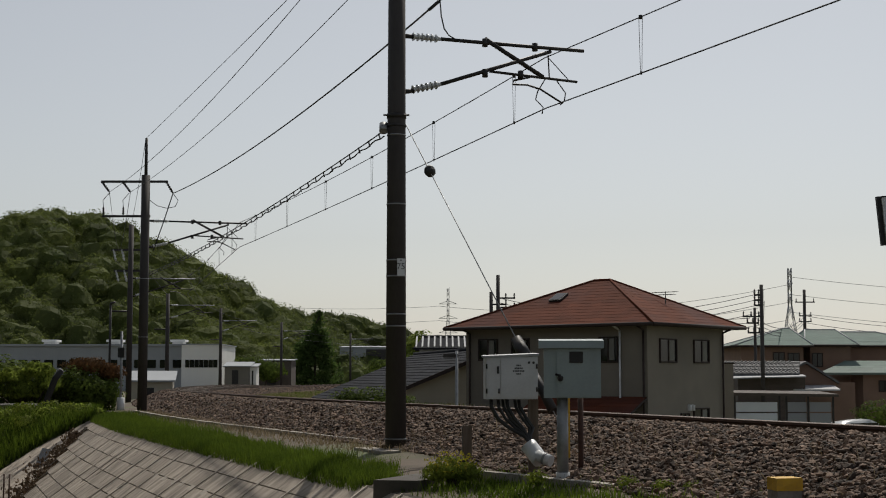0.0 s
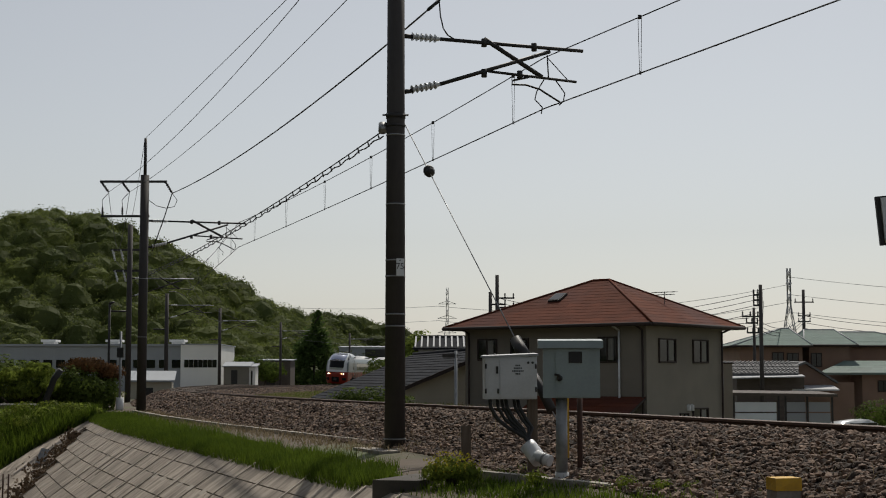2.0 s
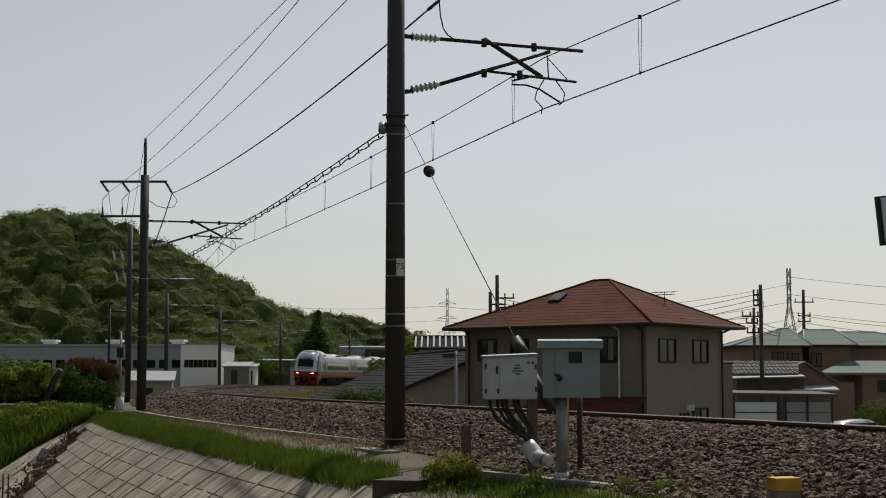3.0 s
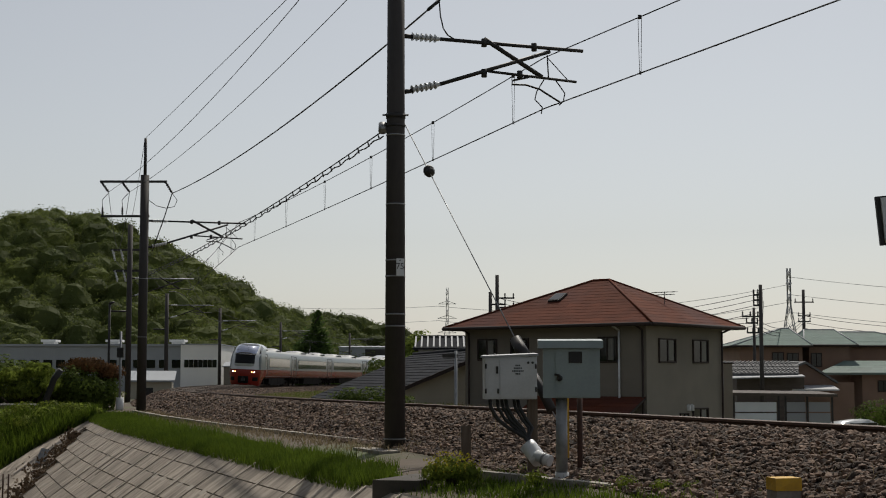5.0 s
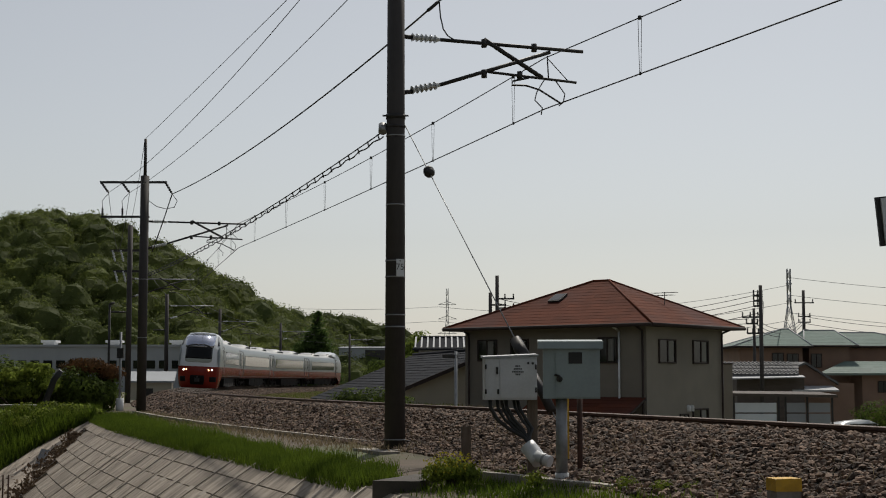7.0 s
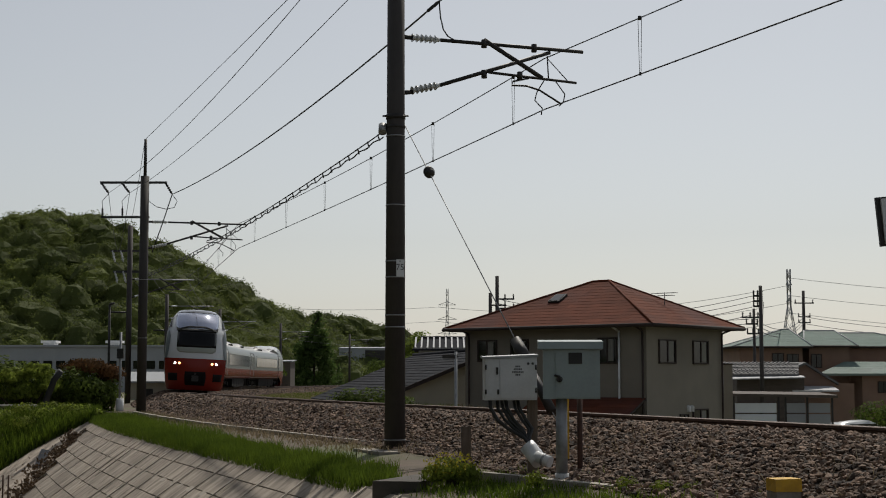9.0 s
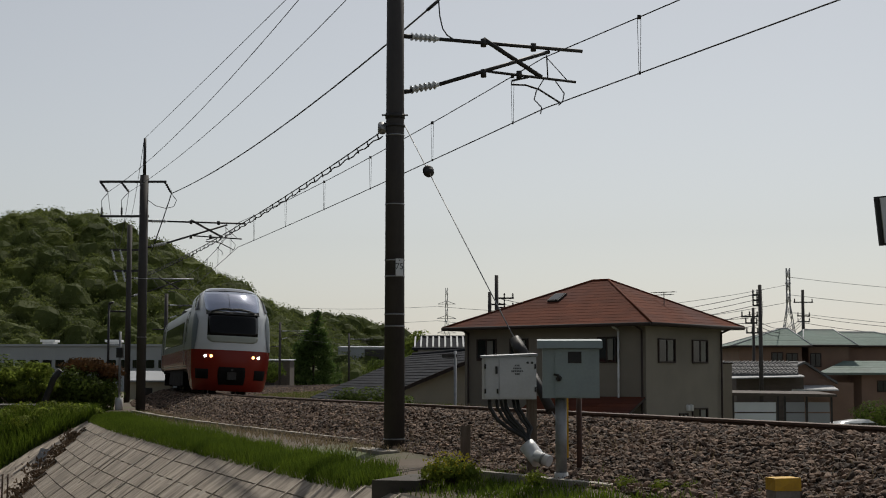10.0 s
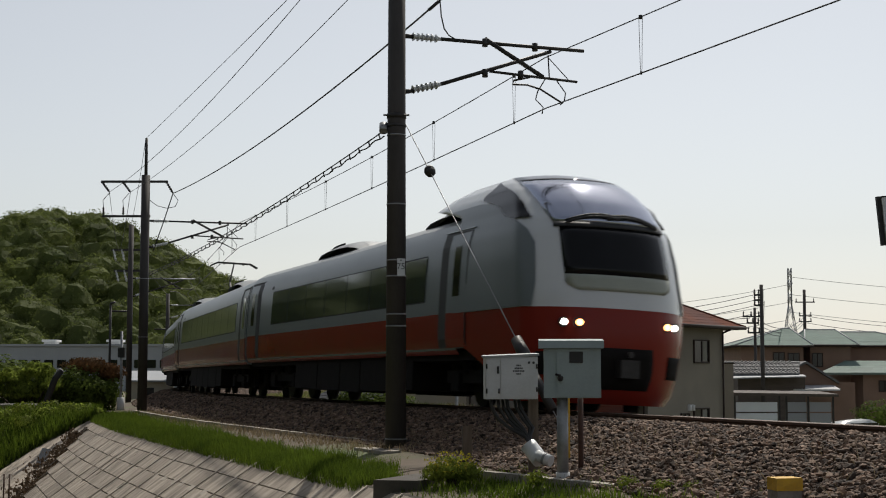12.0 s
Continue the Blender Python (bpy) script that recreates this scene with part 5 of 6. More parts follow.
part("side_panel", bm, M["white_box"], wb)
bm = bmesh.new()
box(bm, -0.185, -0.160, -0.035, -0.012, 0.61, 0.70)
bevel(bm, 0.006)
part("latch", bm, M["steel_dark"], wb)
for x, z in ((-0.31, 0.40), (-0.31, 0.70), (0.305, 0.42), (0.305, 0.7), (-0.16, 0.40)):
    bm = bmesh.new()
    rod(bm, (x, -0.02, z - 0.03), (x, -0.02, z + 0.03), 0.011, n=8)
    part("hinge", bm, M["steel_dark"], wb)
for x in (0.21, 0.265):
    bm = bmesh.new()
    rod(bm, (x, -0.022, 0.745), (x, -0.014, 0.745), 0.016, n=10)
    part("vent_hole", bm, M["ink"], door)
lettering(door, 0.085, -0.0165, 0.70, (3, 5, 7, 3), 0.021, 0.02)
bm = bmesh.new()
box(bm, 0.22, 0.34, 0.12, 0.2, -0.75, 0.30)
part("post", bm, M["wood"], wb, "weathered brown post")
for i, (x, sw) in enumerate(((-0.25, 0.42), (-0.16, 0.36), (-0.05, 0.26), (0.05, 0.18), (0.10, 0.12), (-0.10, 0.3))):
    bm = bmesh.new()
    pipe(bm, [(x, 0.1 + 0.02 * i, 0.31), (x + 0.01, 0.09, 0.20), (x + 0.09, 0.08, 0.06), (x + 0.2 * sw + 0.14, 0.06, -0.05), (0.17 + 0.012 * i, 0.02, -0.16), (0.22, -0.06, -0.25 - 0.01 * i)], 0.020 if i % 2 else 0.024, 8)
    part("cable", bm, M["black"], wb, "thick black cable")

# grey instrument box on a round post
gb = thing("instrument_box", pose(1.46, 17.1, 0, 0, 0, -3), "grey-green metal instrument box on a round steel post", "instrument box")
bm = bmesh.new()
box(bm, -0.30, 0.35, 0.0, 0.34, 0.33, 0.93)
bevel(bm, 0.008)
part("body", bm, M["grey_box"], gb)
bm = bmesh.new()
v = box(bm, -0.36, 0.385, -0.06, 0.40, 0.90, 0.985)
for q in v[4:]:
    q.co.y = q.co.y * 0.94 + 0.01
    q.co.z += 0.03 * (q.co.y > 0.2)
bevel(bm, 0.01)
part("lid", bm, M["grey_box"], gb, "overhanging rain lid")
bm = bmesh.new()
box(bm, -0.155, 0.335, -0.016, -0.002, 0.345, 0.895)
bevel(bm, 0.004)
door = part("door", bm, M["grey_box"], gb)
bm = bmesh.new()
box(bm, -0.01, 0.145, -0.024, -0.014, 0.73, 0.86)
part("sight_glass", bm, M["black"], door)
bm = bmesh.new()
pipe(bm, [(-0.17, -0.03, 0.60), (-0.12, -0.05, 0.59), (-0.10, -0.05, 0.545), (-0.125, -0.045, 0.53)], 0.013, 8)
rod(bm, (-0.115, -0.05, 0.555), (-0.115, -0.02, 0.555), 0.035, n=12)
part("lock_handle", bm, M["steel_dark"], door)
bm = bmesh.new()
rod(bm, (-0.09, 0.12, -0.66), (-0.09, 0.12, 0.34), 0.066, 0.066, 20)
part("post", bm, M["galv"], gb)
bm = bmesh.new()
rod(bm, (-0.09, 0.12, -0.66), (-0.09, 0.12, -0.52), 0.085, 0.08, 20)
part("post_base", bm, M["pvc"], gb)

bm = bmesh.new()
rod(bm, (1.62, 17.6, -0.75), (1.62, 17.6, 0.5), 0.032, n=14)
lone("rusty_pipe", bm, mat("rusty_pipe", (0.075, 0.035, 0.024), (0.045, 0.024, 0.019), 0.8, scale=9, bump=0.004), "rusty brown steel pipe standing behind the grey box", "pipe")
ym = thing("marker_stake", pose(1.55, 18.6, 0), "yellow painted stake behind the grey box", "stake")
bm = bmesh.new()
box(bm, -0.05, 0.03, 0, 0.05, -0.7, 0.34)
part("stake", bm, M["yellow"], ym)
bm = bmesh.new()
box(bm, 0.27, 0.40, 20.96, 21.06, -0.75, -0.12)
for q in bm.verts:
    if q.co.z > -0.3:
        q.co = jitter(q.co, 0.03, 5)
bevel(bm, 0.012)
lone("wooden_stake", bm, M["wood"], "weathered wooden stake standing in the ballast", "stake")
# yellow-topped boundary stone
bs = thing("boundary_stone", pose(3.05, 13.4, 0.07, 0, 0, 12), "short concrete boundary stone with yellow painted head", "boundary stone")
bm = bmesh.new()
box(bm, -0.115, 0.115, -0.1, 0.1, -0.75, -0.49)
bevel(bm, 0.012)
part("stone", bm, M["kerb"], bs)
bm = bmesh.new()
box(bm, -0.122, 0.122, -0.107, 0.107, -0.50, -0.395)
for q in bm.verts:
    q.co = jitter(q.co, 0.012, 9)
bevel(bm, 0.014)
part("painted_head", bm, M["yellow"], bs)

# white plastic conduit elbow
el = thing("conduit_elbow", pose(0, 0, 0), "white plastic conduit elbow lying on the ballast, half open", "conduit")
bm = bmesh.new()
pts = [Vector((1.02, 18.0, -0.24)), Vector((1.07, 17.97, -0.30)), Vector((1.13, 17.9, -0.38)), Vector((1.16, 17.86, -0.42))]
pipe(bm, pts, 0.10, 18)
part("socket", bm, M["pvc"], el)
bm = bmesh.new()
pipe(bm, [(1.12, 17.86, -0.36), (1.2, 17.8, -0.395), (1.28, 17.74, -0.42)], 0.068, 16)
part("pipe", bm, M["pvc"], el)
bm = bmesh.new()
pipe(bm, [(1.195, 17.80, -0.393), (1.22, 17.785, -0.403)], 0.075, 16)
part("coupling_ring", bm, M["galv"], el)

# sign at the edge of the view, on its own post
sg_ = thing("trackside_sign", pose(0, 0, 0), "white trackside board with black edge on a steel post", "sign")
bm = bmesh.new()
box(bm, 0.0, 0.36, -0.02, 0.02, -0.2, 0.2, Matrix.Translation((3.535, 12.0, 1.83)) @ Matrix.Rotation(radians(-5), 4, "Y"))
bevel(bm, 0.006)
board = part("board", bm, M["black"], sg_)
bm = bmesh.new()
box(bm, 0.034, 0.35, -0.045, -0.021, -0.185, 0.185, Matrix.Translation((3.535, 12.0, 1.83)) @ Matrix.Rotation(radians(-5), 4, "Y"))
part("face", bm, M["train_white"], board)
bm = bmesh.new()
rod(bm, (3.86, 12.06, -0.8), (3.86, 12.06, 2.2), 0.03, n=10)
part("post", bm, M["galv"], sg_)


# ---- kerbs ----
def kerb_run(name, rows, w, h, material, label):
    """Kerb stones end to end; rows: s, lat, height of the top, one for each joint."""
    k = thing(name, pose(0, 0, 0), label, "kerb", kind="structure")
    for (s0, l0, z0), (s1, l1, z1) in zip(rows, rows[1:]):
        a, b = way(s0, l0, z0), way(s1, l1, z1)
        d = b - a
        bm = bmesh.new()
        box(bm, 0.012, d.length - 0.012, -w / 2, w / 2, -h, 0)
        for q in bm.verts:
            q.co += noise.noise_vector((q.co + a) * 3) * 0.012
        bevel(bm, 0.012)
        part("kerb_stone", bm, material, k, at=Matrix.Translation(a) @ Matrix.Rotation(math.atan2(d.y, d.x), 4, "Z") @ Matrix.Rotation(-math.atan2(d.z, d.xy.length), 4, "Y"))


kerb_run("kerb", [(s, 2.66 + 0.045 * (s - 4.3) - 0.0004 * (s - 4.3) ** 2, -0.55) for s in [4.0 + 1.5 * i for i in range(20)]], 0.13, 0.28, M["kerb"], "low weathered concrete kerb along the foot of the ballast")
kerb_run("kerb", [(-2.5 - 1.0 * i, 4.25 - 0.19 * i, -0.57) for i in range(8)], 0.15, 0.25, M["kerb"], "low concrete kerb half sunk in grass and ballast")
pad = thing("mast_footing", pose(0, 0, 0), "flat concrete footing slabs around the mast", "footing", kind="structure")
for s0, l0, l1, dd in ((2.55, 1.75, 3.3, 0.22), (2.0, 3.15, 3.5, 1.4)):
    bm = bmesh.new()
    a = way(s0, l1, -0.60)
    box(bm, 0, l1 - l0, 0, dd, -0.2, 0.0)
    bevel(bm, 0.015)
    part("slab", bm, M["kerb"], pad, at=Matrix.Translation(a) @ Matrix.Rotation(heading(s0), 4, "Z"))
bm = bmesh.new()
box(bm, 0, 0.62, 0, 1.25, -0.65, 0.0)
for q in bm.verts:
    q.co = jitter(q.co, 0.03, 2)
bevel(bm, 0.02)
lone("concrete_block", bm, mat("dark_concrete", (0.085, 0.075, 0.064), (0.05, 0.044, 0.038), 0.95, scale=3, bump=0.02, dirt=(0.14, 0.125, 0.1)), "dark weathered concrete block at the end of the slope", "concrete block", m=Matrix.Translation((-0.84, 18.15, -0.66)) @ Matrix.Rotation(radians(-24), 4, "Z"))

# small wall and roof edge among the bushes
lw = thing("garden_shed", pose(-16.2, 56.0, 0), "low beige shed with a pale roof edge among bushes", "shed")
bm = bmesh.new()
box(bm, -0.7, 0.9, 0, 1.5, -2.2, -0.5)
part("wall", bm, M["wall_cream"], lw)
bm = bmesh.new()
box(bm, -0.75, 0.95, -0.15, 1.6, -0.5, -0.45)
part("roof", bm, M["alu"], lw)
# two thin rusty rods by the channel
for x in (-10.55, -10.42):
    bm = bmesh.new()
    rod(bm, (x, 36.0, -3.2), (x + 0.02, 36.0, -1.75), 0.022, n=8)
    lone("rusty_rod", bm, M["rust_rail"], "thin rusty rod standing beside the channel", "rod", "rusty rods")
bm = bmesh.new()
box(bm, -0.14, 0.14, -0.01, 0.01, 0, 0.62, Matrix.Rotation(-0.5, 4, "X") @ Matrix.Rotation(0.25, 4, "Y"))
lone("slate_sheet", bm, M["galv"], "grey sheet leaning on the concrete face", "sheet", m=Matrix.Translation((-12.0, 44.5, -2.1)))
# ---- plants ----
def leaf_mat(name, c1, c2, island=0.35, scale=0.6, trans=0.35):
    m = mat(name, c1, c2, 0.75, island=island, scale=scale, fine=6, spec=0.14)
    n, l = m.node_tree.nodes, m.node_tree.links
    b = n["Principled BSDF"]
    src = b.inputs["Base Color"].links[0].from_socket
    t = n.new("ShaderNodeBsdfTranslucent")
    l.new(src, t.inputs["Color"])
    mx = n.new("ShaderNodeMixShader")
    mx.inputs[0].default_value = trans
    l.new(b.outputs[0], mx.inputs[1]), l.new(t.outputs[0], mx.inputs[2])
    l.new(mx.outputs[0], n["Material Output"].inputs["Surface"])
    return m


M["grass"] = leaf_mat("grass_blades", (0.112, 0.162, 0.018), (0.055, 0.088, 0.012), 0.5, 0.9, 0.45)
M["weed"] = leaf_mat("weed_leaves", (0.19, 0.225, 0.035), (0.10, 0.14, 0.022), 0.4, 2, 0.4)
M["flower"] = leaf_mat("yellow_flowers", (0.42, 0.36, 0.03), (0.32, 0.28, 0.03), 0.2, 2, 0.3)
M["straw"] = leaf_mat("dry_stalks", (0.36, 0.29, 0.18), (0.22, 0.17, 0.10), 0.35, 2, 0.2)
M["hedge"] = leaf_mat("hedge_leaves", (0.115, 0.155, 0.03), (0.062, 0.095, 0.02), 0.45, 0.7, 0.45)
M["hedge_lime"] = leaf_mat("lime_leaves", (0.21, 0.26, 0.045), (0.13, 0.175, 0.03), 0.4, 0.7, 0.5)
M["hedge_red"] = leaf_mat("reddish_leaves", (0.13, 0.06, 0.028), (0.075, 0.055, 0.02), 0.4, 0.7, 0.3)
M["conifer"] = leaf_mat("conifer_leaves", (0.075, 0.118, 0.030), (0.045, 0.078, 0.021), 0.35, 0.5, 0.5)
M["forest"] = leaf_mat("forest_leaves", (0.116, 0.140, 0.040), (0.066, 0.088, 0.028), 0.28, 0.10, 0.45)
M["forest_light"] = leaf_mat("spring_forest_leaves", (0.152, 0.180, 0.046), (0.098, 0.124, 0.034), 0.28, 0.10, 0.5)
M["bark"] = mat("bark", (0.07, 0.052, 0.04), (0.035, 0.027, 0.022), 0.95, scale=6, bump=0.02, stretch=(3, 3, 0.6))

rng = np.random.default_rng(7)


def raw(name, verts, faces, material):
    me = bpy.data.meshes.new(name)
    me.from_pydata(np.asarray(verts).tolist() if not isinstance(verts, list) else verts, [], faces.tolist() if not isinstance(faces, list) else faces)
    me.materials.append(material)
    me.update()
    return me


def leaf_cloud(centres, size, facing=None, loose=0.22):
    """Four-cornered folded leaves at centres, turned at random. Returns points and faces."""
    n = len(centres)
    a = rng.normal(size=(n, 3))
    a /= np.linalg.norm(a, axis=1)[:, None]
    if facing is not None:
        q = facing / np.linalg.norm(facing, axis=1)[:, None] + loose * rng.normal(size=(n, 3))
        a = np.cross(q, rng.normal(size=(n, 3)))
        a /= np.linalg.norm(a, axis=1)[:, None]
        b = np.cross(q, a)
    else:
        b = np.cross(a, rng.normal(size=(n, 3)))
    b /= np.linalg.norm(b, axis=1)[:, None]
    c = np.cross(a, b)
    s = size * rng.uniform(0.6, 1.35, (n, 1))
    v = np.stack([centres - a * s, centres + b * s * 0.55 + c * s * 0.15, centres + a * s, centres - b * s * 0.55 + c * s * 0.15], 1).reshape(-1, 3)
    f = np.arange(4 * n).reshape(n, 4)
    return v, f


def shell_points(n, centre, radii, fill=0.35):
    """Points in a lumpy body, most of them near its skin."""
    d = rng.normal(size=(n, 3))
    d /= np.linalg.norm(d, axis=1)[:, None]
    lump = 1 + 0.16 * np.sin(d[:, 0] * 5 + centre[0]) * np.cos(d[:, 1] * 6 + centre[1]) + 0.12 * np.sin(d[:, 2] * 9 + centre[0] * 3)
    r = (1 - fill * rng.random(n) ** 2) * lump
    return np.asarray(centre) + d * np.asarray(radii) * r[:, None]


def bush(name, lobes, leaves, size, material, label, category="bush", group="bushes", base=None):
    """A plant of several leafy lobes on stems."""
    b0 = base or (lobes[0][0][0], lobes[0][0][1], lobes[0][0][2] - lobes[0][1][2] * 1.15)
    p = thing(name, pose(*b0), label, category, group)
    bm = bmesh.new()
    for c, r in lobes:
        top = Vector(c) - Vector(b0)
        pipe(bm, [(0.04 * top.x, 0.04 * top.y, -0.1), top * 0.5 + Vector((0.05, 0, 0.05)), top], max(0.03, r[0] * 0.05), 6)
    part("stems", bm, M["bark"], p)
    vol = sum(r[0] * r[1] + r[0] * r[2] for _, r in lobes)
    for c, r in lobes:
        n = int(leaves * (r[0] * r[1] + r[0] * r[2]) / vol)
        pts = shell_points(n, np.array(c) - np.array(b0), r, 0.5)
        v, f = leaf_cloud(pts, size, pts - (np.array(c) - np.array(b0)) + np.array([0, 0, 0.2 * r[2]]))
        ob = new("foliage", raw("foliage", v, f, M[material]))
        ob.parent = p
        tagged(ob, kind="stuff")
    return p


# grass along the bench and on the bank
def blades(name, pts, h, w, material, label, lean=0.35):
    n = len(pts)
    ang = rng.uniform(0, 2 * np.pi, n)
    d = np.stack([np.cos(ang), np.sin(ang), np.zeros(n)], 1)
    hh = h * rng.uniform(0.45, 1.25, (n, 1))
    tip = pts + np.array([0, 0, 1]) * hh + np.stack([np.cos(ang * 3), np.sin(ang * 3), np.zeros(n)], 1) * hh * lean
    v = np.stack([pts - d * w, pts + d * w, tip], 1).reshape(-1, 3)
    return tagged(new(name, raw(name, v, np.arange(3 * n).reshape(n, 3), M[material])), label, "grass", kind="stuff")


def bench_z(s, lat):
    pr = near_profile(s)
    return float(np.interp(lat, [q[0] for q in pr], [q[1] for q in pr]))


pts = []
for i in range(64000):
    s, lat = rng.uniform(-6, 33), 5.25 - abs(rng.normal()) * 0.62
    lo = 3.3 + 0.45 * noise.noise(Vector((s * 0.7, 0, 0))) + 0.8 * smooth(17, 8, s) + 0.35 * smooth(0.5, -1.5, s)
    if lat < lo or (s < -2.3 and lat > 4.3):
        continue
    p = way(s, lat, bench_z(s, lat) - 0.02)
    pts.append(p)
blades("grass", np.array([tuple(p) for p in pts]), 0.18, 0.008, "grass", "lush green grass strip along the top of the slope")
pts = []
for i in range(16000):
    a, b = rng.random() * 0.75, rng.random()
    p = along(EDGE, a) + (along(BACK, a) - along(EDGE, a)) * b + Vector((0, 0, 0.35 * math.sin(b * math.pi) * min(1, a * 4)))
    pts.append(tuple(p))
blades("grass", np.array(pts), 0.42, 0.026, "grass", "tall green grass and weeds on the bank")
pts = [tuple(way(s, lat, bench_z(s, lat) - 0.01)) for s, lat in zip(rng.uniform(-8.5, -3.0, 4200), 4.35 + rng.normal(size=4200) * 0.35)]
blades("grass", np.array(pts), 0.11, 0.009, "grass", "short grass around the sunken kerb")
pts = [tuple(way(s, lat, bench_z(s, lat) - 0.02)) for s, lat in zip(rng.uniform(2, 32, 2600), 3.25 + rng.normal(size=2600) * 0.28)]
blades("dry_grass", np.array(pts), 0.15, 0.012, "straw", "dry straw-coloured stalks along the kerb", 0.6)
pts = [tuple(way(s, lat, bench_z(s, lat) - 0.02)) for s, lat in zip(rng.uniform(-9.5, 30, 900), rng.uniform(1.7, 3.5, 900))]
blades("dry_grass", np.array(pts), 0.20, 0.007, "straw", "scattered dry stalks in the ballast", 0.7)
pts = [tuple(way(s, lat, -0.8)) for s, lat in zip(rng.uniform(36, 180, 24000), -rng.uniform(3.0, 12.2, 24000))]
blades("dry_grass", np.array(pts), 0.28, 0.03, "straw", "dry grass inside the railway curve", 0.5)
pts = [tuple(way(s, lat, -0.8)) for s, lat in zip(rng.uniform(40, 180, 16000), -rng.uniform(3.2, 11, 16000))]
blades("grass", np.array(pts), 0.3, 0.03, "grass", "green weeds inside the railway curve", 0.5)

# flowering weed clump beside the block, small weeds by the kerb
bush("weed_clump", [((0.1, 17.9, -0.52), (0.26, 0.22, 0.13)), ((0.28, 17.85, -0.56), (0.2, 0.2, 0.1)), ((-0.1, 18.0, -0.58), (0.16, 0.2, 0.1))], 1500, 0.028, "weed", "yellow-green flowering weed clump beside the concrete block", "weeds", "weeds")
v, f = leaf_cloud(shell_points(420, (0.12, 17.86, -0.46), (0.3, 0.2, 0.14), 0.3), 0.016)
tagged(new("flower_heads", raw("flower_heads", v, f, M["flower"])), "tiny yellow flower heads over the weed clump", "flowers", kind="stuff")
for x, y in ((1.95, 15.9), (2.25, 15.3), (1.05, 16.9), (2.5, 15.0)):
    bush("weed_clump", [((x, y, -0.56), (0.14, 0.12, 0.08))], 260, 0.02, "weed", "small yellow-green weed growing by the kerb", "weeds", "weeds")

# bushes at the far left
bush("hedge_bush", [((-18.6, 62, 0.1), (1.7, 1.3, 1.5)), ((-20.4, 63, 0.5), (1.6, 1.3, 1.7)), ((-22.0, 63, 0.6), (1.4, 1.3, 1.9))], 9000, 0.10, "hedge", "dense green hedge bush on the bank", base=(-19.5, 62.5, -1.3))
bush("hedge_bush", [((-16.0, 59, 0.85), (0.6, 0.6, 0.3)), ((-17.0, 59, 0.62), (0.65, 0.6, 0.32)), ((-15.6, 59, 0.3), (0.55, 0.6, 0.3)), ((-16.6, 59, 0.05), (0.7, 0.6, 0.35)), ((-17.9, 59, 0.2), (0.6, 0.6, 0.35))], 4200, 0.09, "hedge_lime", "lime-green clipped garden tree with flat cloud-like pads", "tree", "garden trees", base=(-16.6, 59.3, -1.2))
bush("hedge_bush", [((-14.6, 60, 0.1), (1.1, 1.0, 0.85)), ((-15.2, 60.5, -0.2), (1.1, 1.0, 0.8)), ((-13.8, 60.6, -0.1), (0.8, 0.8, 0.8))], 6500, 0.085, "hedge", "round green shrub beside the signal", base=(-14.6, 60.3, -1.2))
bush("hedge_bush", [((-14.4, 60.4, 1.0), (1.0, 0.8, 0.32)), ((-13.5, 60.6, 0.75), (0.6, 0.6, 0.35))], 2400, 0.075, "hedge_red", "reddish new leaves crowning a shrub", base=(-14.4, 60.6, -1.2))
bm = bmesh.new()
pipe(bm, [(-15.5, 57.5, -1.3), (-15.25, 57.5, -0.3), (-14.95, 57.5, 0.5), (-14.7, 57.5, 0.85)], 0.12, 10)
lone("tree_stump", bm, M["black"], "dark leaning bare trunk among the shrubs", "tree trunk")
bush("hedge_bush", [((-16.3, 61.5, -0.1), (1.0, 0.9, 1.0)), ((-17.3, 62, 0.1), (1.0, 0.9, 1.0)), ((-21.0, 61, 1.0), (1.3, 1.0, 1.2))], 6500, 0.09, "hedge", "mixed green shrubs filling the bank", base=(-16.8, 61.8, -1.2))
for i in range(13):
    a, b = 0.06 + 0.05 * i, 0.25 + 0.5 * ((i * 7) % 5) / 5
    p = along(EDGE, a) + (along(BACK, a) - along(EDGE, a)) * b + Vector((0, 0, 0.35 * math.sin(b * math.pi) * min(1, a * 4)))
    bush("weed_clump", [((p.x, p.y, p.z + 0.22), (0.55, 0.5, 0.30)), ((p.x + 0.5, p.y + 0.2, p.z + 0.18), (0.4, 0.4, 0.24))], 700, 0.06, "weed" if i % 3 else "hedge_lime", "leafy green weeds growing on the bank", "weeds", "weeds", base=(p.x, p.y, p.z - 0.05))
# hedge by the low house, bush at the right edge, bushes beyond the curve
bush("hedge_bush", [((-3.5, 56, -0.5), (0.75, 0.6, 0.7)), ((-2.6, 55.7, -0.55), (0.8, 0.6, 0.7)), ((-1.7, 55.4, -0.65), (0.7, 0.6, 0.7))], 5200, 0.07, "hedge", "dark clipped hedge below the slate roof", base=(-2.7, 55.6, -3.2))
bush("hedge_bush", [((22.6, 78, -1.5), (1.2, 1.0, 0.8)), ((23.8, 78, -1.6), (1.0, 1.0, 0.8))], 2600, 0.08, "hedge", "leafy shrub beside the parked car", base=(23, 78, -3.2))
bush("hedge_bush", [((-24.5, 190, 1.8), (2.4, 2, 1.3)), ((-22.0, 190, 1.4), (2.0, 2, 1.3))], 2600, 0.22, "hedge", "green shrubs behind the trackside hut", base=(-23, 190, -1.3))
bush("hedge_bush", [((-6.0, 165, 1.1), (2.6, 2, 1.6)), ((-3.4, 160, 1.4), (2.2, 2, 1.8))], 2800, 0.22, "hedge", "light green shrubs behind the slate roof", base=(-4.5, 162, -1.3))
